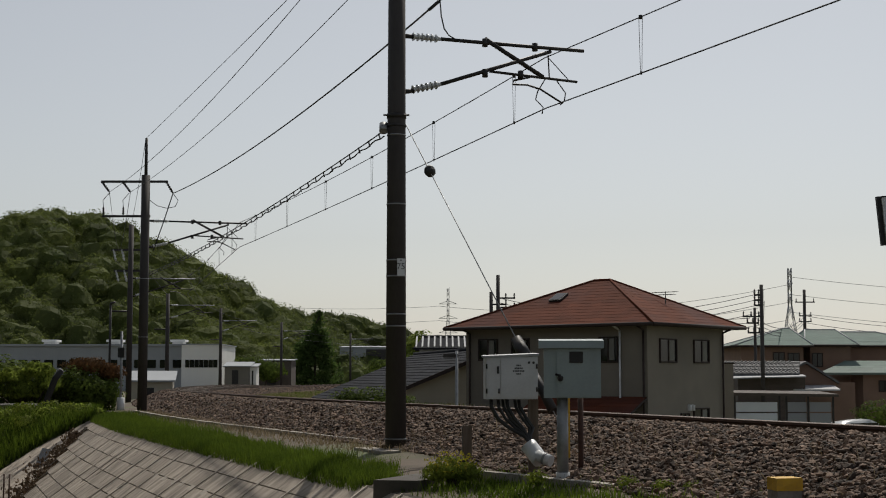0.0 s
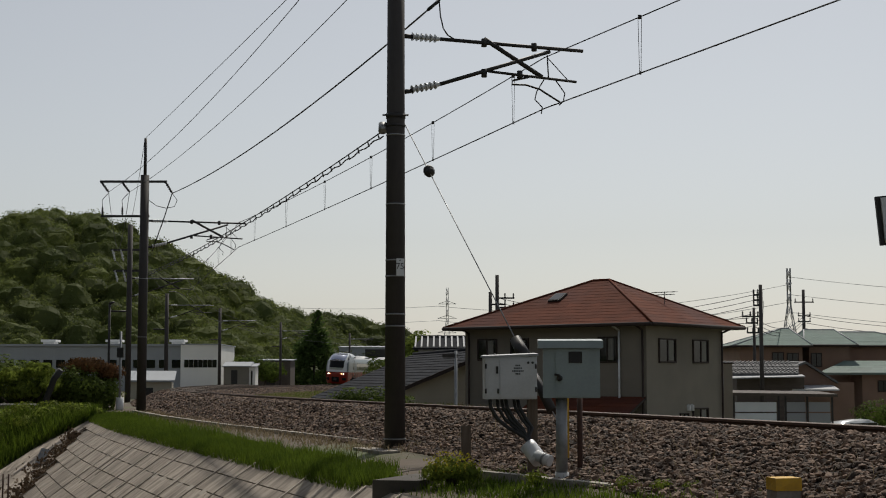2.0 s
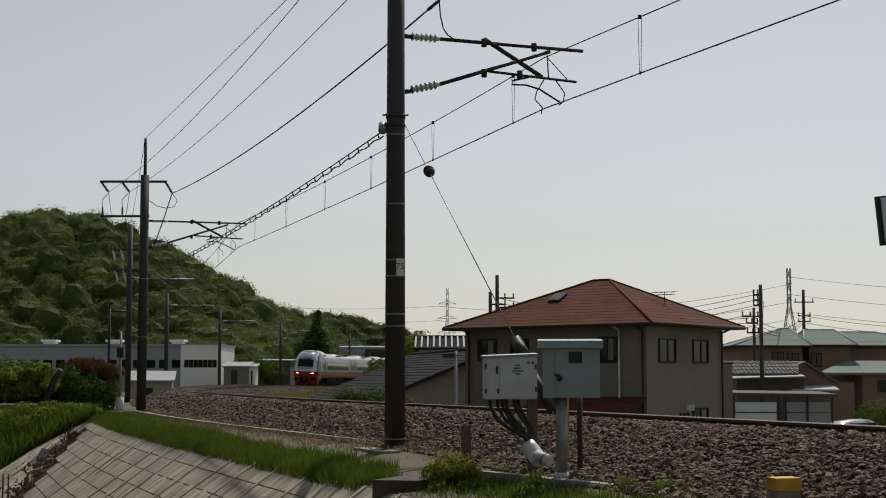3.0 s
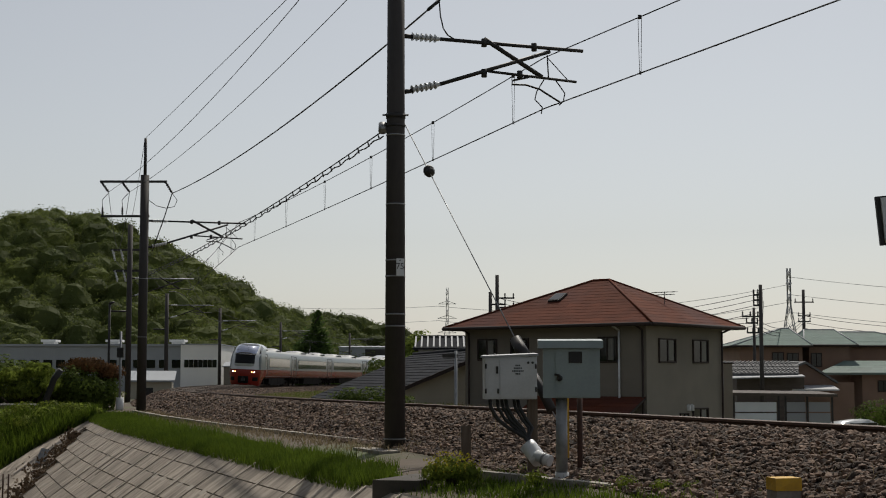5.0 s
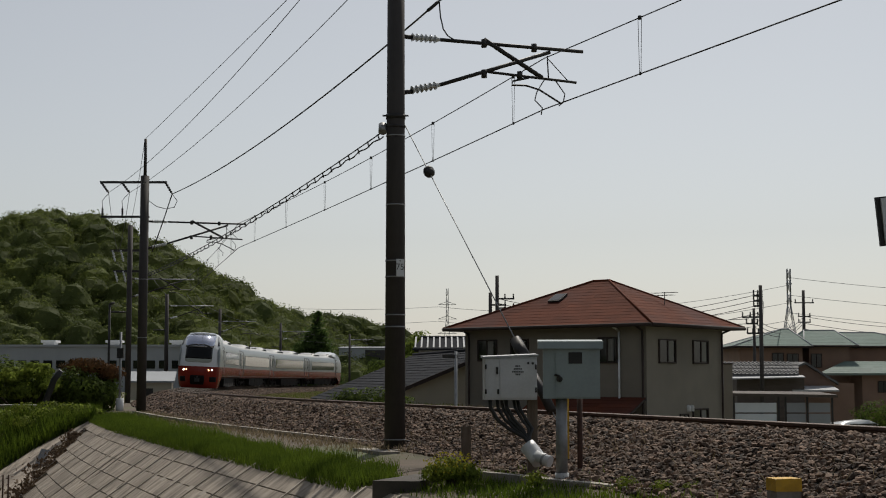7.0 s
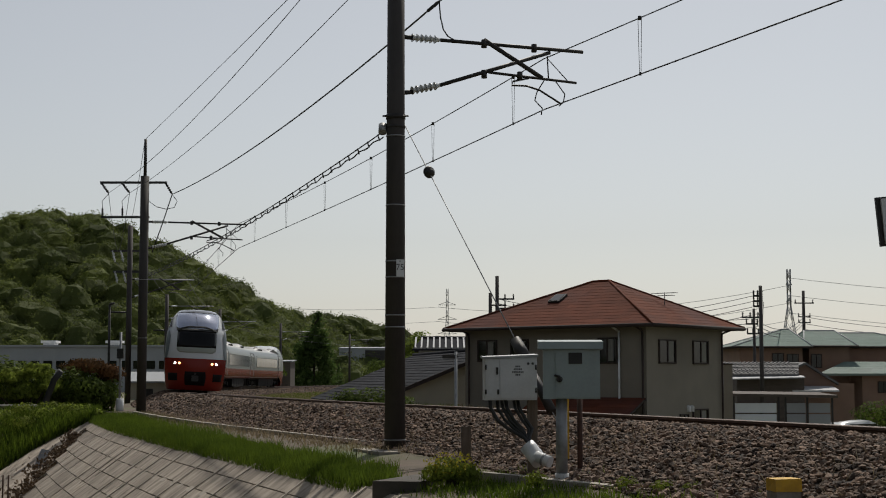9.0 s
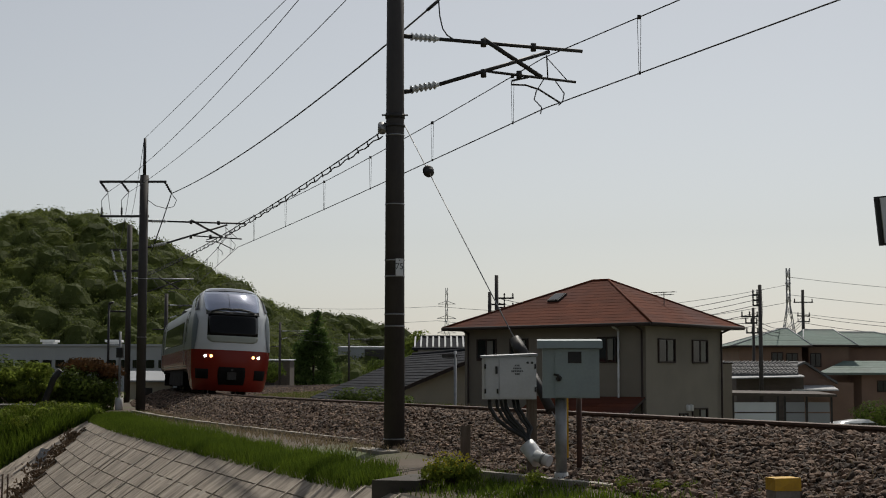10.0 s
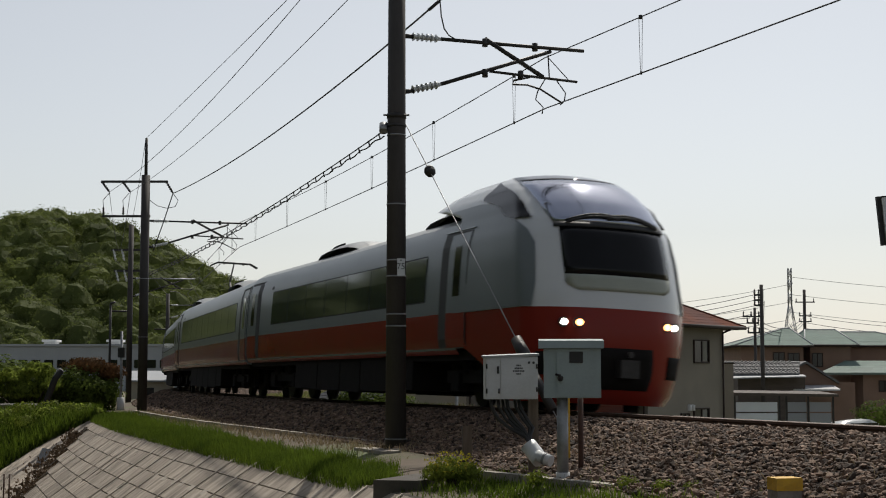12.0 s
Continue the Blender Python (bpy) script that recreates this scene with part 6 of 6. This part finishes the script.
bush("street_tree", [((-2.9, 190, 3.6), (2.6, 2.5, 2.8)), ((-0.8, 190, 3.0), (2.2, 2.2, 2.2))], 3600, 0.26, "hedge_lime", "light green tree beyond the low roofs", "tree", "garden trees", base=(-2.2, 190, -1.3))

# the dark conifer beyond the line
con = thing("conifer_tree", pose(-18.3, 212, -1.6), "dark green conifer with drooping top beside the railway", "tree", "conifers")
bm = bmesh.new()
pipe(bm, [(0, 0, 0), (0.1, 0, 4), (0.2, 0, 9.8), (0.9, 0, 11.2)], 0.18, 8)
part("trunk", bm, M["bark"], con)
pts = []
limbs = [(rng.uniform(0.5, 8.6), rng.uniform(0, 2 * math.pi)) for k in range(120)]
for h, an in limbs:
    w = 4.25 * (1 - max(0.0, h - 2.2) / 8.2) ** 0.62 * (0.8 + 0.2 * min(1, h / 1.5)) * rng.uniform(0.78, 1.08)
    for k in range(58):
        q = rng.uniform(0.35, 1.0)
        r = w * q
        pts.append((r * math.cos(an) + rng.normal() * 0.34, r * math.sin(an) + rng.normal() * 0.34, h + 0.25 - 0.5 * q * q + rng.normal() * 0.3))
for k in range(420):
    q = rng.random()
    pts.append((0.3 + 0.4 * q + rng.normal() * 0.75 * (1 - q) ** 0.6, rng.normal() * 0.75 * (1 - q) ** 0.6, 8.2 + 3.4 * q))
v, f = leaf_cloud(np.array(pts), 0.26)
ob = new("crown", raw("crown", v, f, M["conifer"]))
ob.parent = con
tagged(ob, kind="stuff")


# ---- the wooded hill ----
def ridge(x, xs, zs):
    return float(np.interp(x, xs, zs))


HX = (-260, -190, -150, -118, -112, -104, -92, -82, -71, -60, -48, -36, -27, -12, 20)
HZ = (20, 34, 41, 45.5, 46.0, 45, 42, 37, 31.5, 25.5, 19.5, 13, 8, 1, -2)


def hill_z(x, y):
    """Height of the main hill: its crest runs along y = 425."""
    k = smooth(285, 425, y) if y < 425 else smooth(620, 425, y)
    b = 1.0 + 0.16 * noise.noise(Vector((x * 0.018, y * 0.02, 3))) * math.sin(k * math.pi)
    return -2.0 + (ridge(x * 425 / max(y, 300) if y < 425 else x, HX, HZ) - 1.0) * k * b


def knoll_z(x, y):
    k = smooth(440, 540, y) if y < 540 else smooth(640, 540, y)
    return -2.0 + ridge(x, (-90, -60, -45, -35, -25, -12, -4, 6), (10, 19, 21.5, 20.5, 18, 15, 9, -2)) * k


bm = bmesh.new()
skin(bm, [[(x, y, hill_z(x, y) - 0.8) for x in np.linspace(-270, 20, 70)] for y in np.linspace(280, 640, 50)])
lone("hill", bm, M["forest"], "steep wooded hill rising beyond the factory", kind="structure")
bm = bmesh.new()
skin(bm, [[(x, y, knoll_z(x, y) - 0.8) for x in np.linspace(-95, 10, 30)] for y in np.linspace(436, 650, 24)])
lone("hill", bm, M["forest"], "low wooded rise behind the main hill", kind="structure")

ico = bmesh.new()
bmesh.ops.create_icosphere(ico, subdivisions=2, radius=1.0)
ICO_V = np.array([q.co[:] for q in ico.verts])
ICO_F = np.array([[q.index for q in f.verts] for f in ico.faces])
ico.free()


def lumps(d, ph):
    """How far a crown's skin swells in the directions d."""
    return 1 + 0.15 * np.sin(d[:, 0] * 3.5 + ph[0]) * np.sin(d[:, 1] * 3.8 + ph[1]) + 0.10 * np.sin(d[:, 2] * 6 + ph[2]) + 0.07 * np.sin(d[:, 0] * 9 + ph[3]) * np.sin(d[:, 1] * 9 + ph[4]) * np.sin(d[:, 2] * 9 + ph[5])


def woods(name, spots, radius, material, label, cards=330, csize=0.33):
    """Lumpy crowns, each with leaf clumps over its skin."""
    vs, fs, off = [], [], 0
    cv, cf = [], []
    for x, y, z in spots:
        r = radius * rng.uniform(0.6, 1.35)
        ph = rng.uniform(0, 6.28, 6)
        axes = np.array([r, r, r * rng.uniform(0.8, 1.15)])
        mid = np.array([x, y, z + r * 0.9 - 0.62 * radius])
        vs.append(ICO_V * lumps(ICO_V, ph)[:, None] * axes * 0.82 + mid)
        fs.append(ICO_F + off)
        off += len(ICO_V)
        d = rng.normal(size=(cards, 3))
        d[:, 2] = np.maximum(d[:, 2], -0.6)
        d /= np.linalg.norm(d, axis=1)[:, None]
        cv.append(d * (lumps(d, ph) * rng.uniform(0.85, 1.01, cards))[:, None] * axes + mid)
        cf.append(d)
    lv, lf = leaf_cloud(np.concatenate(cv), csize, np.concatenate(cf), 0.6)
    verts = np.concatenate(vs + [lv])
    faces = np.concatenate(fs).tolist() + (lf + off).tolist()
    me = raw(name, verts, faces, M[material])
    return tagged(new(name, me), label, "forest", kind="stuff")


dark, light = [], []
tries = 0
while len(dark) + len(light) < 1050 and tries < 20000:
    tries += 1
    y = rng.uniform(288, 436)
    x = rng.uniform(-0.34, -0.045) * y
    if not (-250 < x < -15):
        continue
    z = hill_z(x, y)
    if z < -1.2 and rng.random() < 0.6:
        continue
    (light if noise.noise(Vector((x * 0.03, y * 0.03, 9))) + rng.normal() * 0.4 > 0.12 else dark).append((x, y, z))
woods("forest", dark, 3.6, "forest", "dense dark green broadleaf forest covering the hillside", 600, 0.26)
woods("forest", light, 3.5, "forest_light", "fresh spring-green trees among the hillside forest", 600, 0.26)
spots = []
for i in range(260):
    x, y = rng.uniform(-80, 3), rng.uniform(470, 548)
    spots.append((x, y, knoll_z(x, y)))
woods("forest", spots, 3.4, "forest", "hazy green trees on the low rise", 220, 0.36)
spots = [(rng.uniform(60, 230), rng.uniform(420, 520), -2.5) for i in range(60)]
woods("forest", spots, 3.2, "forest", "distant low line of trees behind the town", 50, 0.6)

# tree belt beside the view, mirrored green in the train's windows
spots = []
for i in range(150):
    y = rng.uniform(-25, 150)
    x = -0.335 * max(y, 0) - 9 - abs(rng.normal()) * 4
    for k in range(5):
        spots.append((x + rng.normal(), y + rng.normal(), -3.0 + 2.6 * k))
woods("tree_belt", spots, 2.1, "forest", "belt of broadleaf trees facing the railway", 40, 0.3)
# ---- concrete slope panels ----
slope_th = thing("retaining_slope", pose(0, 0, 0), "weathered concrete block slope with dirty joints", "retaining slope", kind="structure")
PL, PW = 1.65, 0.43
bm = bmesh.new()
v = box(bm, 0.0005, PL - 0.0005, 0.010, PW - 0.012, -0.08, 0.03)
panel_me = mesh_of("panel", bm, M["concrete"])
run = math.hypot(1, 0.72)
for row in range(12):
    s = -9.0 + 0.63 * (row % 4)
    while s < 30.5:
        lat = 5.12 + (row + 1) * PW / run
        v_lat = 5.15 + min(5.2, (30.5 - s - PL) * 0.25)
        if lat < v_lat:
            a, b = way(s, lat, 0), way(s + PL, lat, 0)
            z = -0.82 - (lat - 5.1) * 0.72
            d = (b - a).xy.normalized()
            out = (way(s, lat - 1, 0) - a).normalized()
            up = (out * 1 + Vector((0, 0, 0.72))).normalized()
            along_v = Vector((d.x, d.y, 0))
            nrm = along_v.cross(up)
            m = Matrix((along_v, up, nrm)).transposed().to_4x4()
            if nrm.z < 0:
                m = Matrix((-along_v, up, -nrm)).transposed().to_4x4()
                a = b
            ob = new("panel", panel_me)
            ob.parent = slope_th
            ob.matrix_basis = Matrix.Translation((a.x, a.y, z + 0.0015 * rng.normal())) @ m
        s += PL
M["mortar"] = mat("pale_mortar", (0.44, 0.39, 0.33), (0.28, 0.245, 0.205), 0.9, scale=5, bump=0.01)
# pale mortar ribs running down the slope
for i in range(22):
    s = -7 + i * 1.7 + 0.3 * rng.normal()
    v_lat = 5.15 + min(5.2, max(0.0, 30.5 - s) * 0.25)
    l1 = min(v_lat, 5.2 + rng.uniform(0.8, 3.0))
    if l1 < 5.5:
        continue
    bm = bmesh.new()
    a, b = way(s, 5.15, -0.82 + 0.02), way(s + rng.normal() * 0.12, l1, -0.82 - (l1 - 5.1) * 0.72 + 0.052)
    pipe(bm, [a, (a + b) / 2 + Vector((0, 0, 0.012)), b], 0.013, 5)
    part("mortar_rib", bm, M["mortar"], slope_th)
# pale patched blocks in two courses, dark weep slots in a third
for lat, s0, s1, step in ((5.86, 4.0, 22.5, 0.72), (6.55, 9.0, 20.0, 0.95)):
    s = s0
    while s < s1:
        ln = rng.uniform(0.2, 0.45)
        a, b = way(s, lat, -0.82 - (lat - 5.1) * 0.72 + 0.034), way(s + ln, lat, -0.82 - (lat - 5.1) * 0.72 + 0.034)
        bm = bmesh.new()
        box(bm, 0, (b - a).length, -0.065, 0.065, -0.03, 0.006, Matrix.Translation(a) @ Matrix.Rotation(math.atan2((b - a).y, (b - a).x), 4, "Z") @ Matrix.Rotation(-0.624, 4, "X"))
        part("patch_block", bm, M["mortar"], slope_th)
        s += step * rng.uniform(0.8, 1.5)
for i in range(14):
    s, lat = 10.2 + 0.45 * i + 0.15 * rng.normal(), 6.28 + 0.05 * rng.normal()
    bm = bmesh.new()
    box(bm, -0.03, 0.03, -0.06 - 0.06 * rng.random(), 0.10, -0.02, 0.0385, Matrix.Translation(way(s, lat, -0.82 - (lat - 5.1) * 0.72)) @ Matrix.Rotation(heading(s) + math.pi / 2, 4, "Z") @ Matrix.Rotation(-0.624, 4, "X"))
    part("weep_slot", bm, M["under"], slope_th)
# dead leaves and twigs in the valley of the slope
M["dead_leaf"] = leaf_mat("dead_leaves", (0.16, 0.11, 0.07), (0.07, 0.05, 0.035), 0.45, 2, 0.15)
pts = []
for i in range(2600):
    a = rng.uniform(0.12, 0.9)
    p = along(VALLEY, a)
    side = rng.normal() * (0.12 + 0.35 * a)
    q = along(EDGE, min(1, a))
    pts.append(tuple(p + Vector((0.75 if side > 0 else -0.6, 0.2, 0.55)) * abs(side) + Vector((0, 0, 0.04))))
v, f = leaf_cloud(np.array(pts), 0.07)
tagged(new("dead_leaves", raw("dead_leaves", v, f, M["dead_leaf"])), "brown dead leaves heaped in the channel", "dead leaves", kind="stuff")

# ---- ballast stones ----
ico = bmesh.new()
bmesh.ops.create_icosphere(ico, subdivisions=1, radius=1.0)
B_V = np.array([q.co[:] for q in ico.verts])
B_F = np.array([[q.index for q in f.verts] for f in ico.faces])
ico.free()


def stones(name, places, size, label):
    n, k = len(places), len(B_V)
    d = B_V[None] * (1 + 0.28 * rng.normal(size=(n, k, 1)).clip(-1.2, 1.2))
    sc = size * rng.uniform(0.6, 1.35, (n, 1, 1)) * np.stack([rng.uniform(0.8, 1.5, n), rng.uniform(0.7, 1.2, n), rng.uniform(0.5, 0.9, n)], 1)[:, None]
    d = d * sc
    an = rng.uniform(0, 2 * np.pi, n)
    ca, sa = np.cos(an)[:, None], np.sin(an)[:, None]
    x, y = d[:, :, 0] * ca - d[:, :, 1] * sa, d[:, :, 0] * sa + d[:, :, 1] * ca
    ti = rng.normal(size=(n, 1)) * 0.5
    y, z = y * np.cos(ti) - d[:, :, 2] * np.sin(ti), y * np.sin(ti) + d[:, :, 2] * np.cos(ti)
    v = np.stack([x, y, z], 2) + np.asarray(places)[:, None]
    f = (B_F[None] + (np.arange(n) * k)[:, None, None]).reshape(-1, 3)
    return tagged(new(name, raw(name, v.reshape(-1, 3), f, M["ballast"])), label, "ballast", kind="stuff")


def scatter(n, s0, s1, l0, l1):
    out = []
    for s, q in zip(rng.uniform(s0, s1, n), rng.random(n)):
        lat = l0 + (l1(s) - l0) * q
        out.append(tuple(way(s, lat, bench_z(s, lat) + rng.uniform(-0.01, 0.03))))
    return out


foot = lambda s: 2.95 + 0.8 * smooth(3, -6, s)
stones("ballast_stones", scatter(24000, -10, 6, 0.62, foot), 0.033, "brown and grey crushed stone ballast beside the rail")
stones("ballast_stones", scatter(19000, 6, 28, 0.62, foot), 0.042, "brown and grey crushed stone ballast beside the rail")
stones("ballast_stones", scatter(9000, 28, 62, 0.62, foot), 0.062, "brown and grey crushed stone ballast further along the curve")
stones("ballast_stones", scatter(8000, 62, 180, 0.62, lambda s: 2.9), 0.085, "brown crushed stone ballast at the far bend")
stones("ballast_stones", [tuple(way(s, -q, -0.2 - 0.42 * max(0, q - 1.5) / 1.4 + 0.02)) for s, q in zip(rng.uniform(24, 180, 11000), rng.uniform(0.62, 3.0, 11000))], 0.075, "brown crushed stone ballast on the inner shoulder")
stones("ballast_stones", scatter(9000, 40, 180, -0.5, lambda s: 0.5), 0.075, "crushed stone ballast between the far rails")
stones("ballast_stones", scatter(3500, -10, 40, -0.5, lambda s: 0.5), 0.045, "crushed stone ballast between the rails")
# ---- a bird ----
M["feather"] = mat("dark_feather", (0.05, 0.048, 0.05), (0.03, 0.03, 0.03), 0.8)
BIRD = thing("bird", pose(0, 0, 0), "small dark bird flapping across the sky", "bird")
bm = bmesh.new()
skin(bm, [[(x, r * math.cos(k), r * math.sin(k)) for k in np.linspace(0, 2 * math.pi, 9)[:-1]] for x, r in ((0.16, 0.004), (0.13, 0.022), (0.09, 0.03), (0.0, 0.038), (-0.08, 0.024), (-0.17, 0.02), (-0.21, 0.004))], closed=True)
part("body", bm, M["feather"], BIRD)
WINGS = []
for sg in (1, -1):
    bm = bmesh.new()
    rows = []
    for k in np.linspace(0, 1, 6):
        c = 0.075 * (1 - k) ** 0.6 + 0.008
        rows.append([(0.05 - 0.05 * k - c * 0.4 + c, sg * 0.28 * k, 0.0), (0.05 - 0.05 * k, sg * 0.28 * k, 0.012 * (1 - k)), (0.05 - 0.05 * k - c * 1.4, sg * 0.28 * k, 0.0), (0.05 - 0.05 * k, sg * 0.28 * k, -0.004)])
    skin(bm, rows, closed=True)
    WINGS.append((part("wing", bm, M["feather"], BIRD), sg))


def bird_rows():
    """Its path, low from behind the hill's foot up to the right, and its wing beats."""
    rows, beats = [], []
    for t, x, y, z in ((0.0, -26.0, 54.0, 4.2),
                       (4.7, -25.0, 54.0, 4.2),
                       (5.0, -16.34, 46.0, 2.44),
                       (5.2, -10.22, 43.0, 2.98),
                       (5.3, -7.34, 41.5, 3.27),
                       (5.4, -4.67, 40.0, 3.63),
                       (5.5, -2.25, 38.7, 3.99),
                       (5.6, 0.1, 37.4, 4.6),
                       (5.7, 2.55, 36.0, 4.92),
                       (5.8, 4.91, 34.8, 5.23),
                       (5.9, 7.53, 33.5, 5.35),
                       (6.0, 10.03, 32.0, 5.41),
                       (6.4, 24.0, 28.0, 8.5),
                       (7.5, 60.0, 14.0, 16.0),
                       (12.0, 150.0, -40.0, 30.0)):
        rows.append((t, Matrix.Translation((x, y, z)) @ Matrix.Rotation(-0.1, 4, "Z") @ Matrix.Rotation(-0.3, 4, "Y")))
    for i in range(0, 26):
        beats.append((5.0 + i * 0.06, 38 if i % 2 else -28))
    beats = [(0.0, 10)] + beats + [(12.0, 10)]
    return rows, [(w, [(t, pose(0, 0, 0.01, sg * a2)) for t, a2 in beats]) for w, sg in WINGS]


# ---- what moves ----
def back(t):
    """Metres still to run to the zero of the track at time t."""
    u = 12.0 - t
    return -0.00011068 * u ** 5 + 0.0033027 * u ** 4 - 0.033845 * u ** 3 + 0.18154 * u * u + 16.2416 * u - 0.06


def car_pose(nose, front, rear, t):
    """The pose of a car whose bogies stand front and rear metres behind the train's nose; nose: its middle."""
    a, b = way(back(t) + front), way(back(t) + rear)
    d = (a - b).normalized()
    mid = (a + b) / 2
    yaw = math.atan2(d.y, d.x)
    return Matrix.Translation(mid) @ Matrix.Rotation(yaw, 4, "Z") @ Matrix.Rotation(-CANT, 4, "X")


def motions():
    times = [0.5 * i for i in range(25)]
    for ob, middle in CARS:
        walk(ob, [(t, car_pose(0, middle - 7.1, middle + 7.1, t)) for t in times])
    fly = bird_rows()
    walk(BIRD, fly[0])
    for wing, rows in fly[1]:
        walk(wing, rows)


motions()
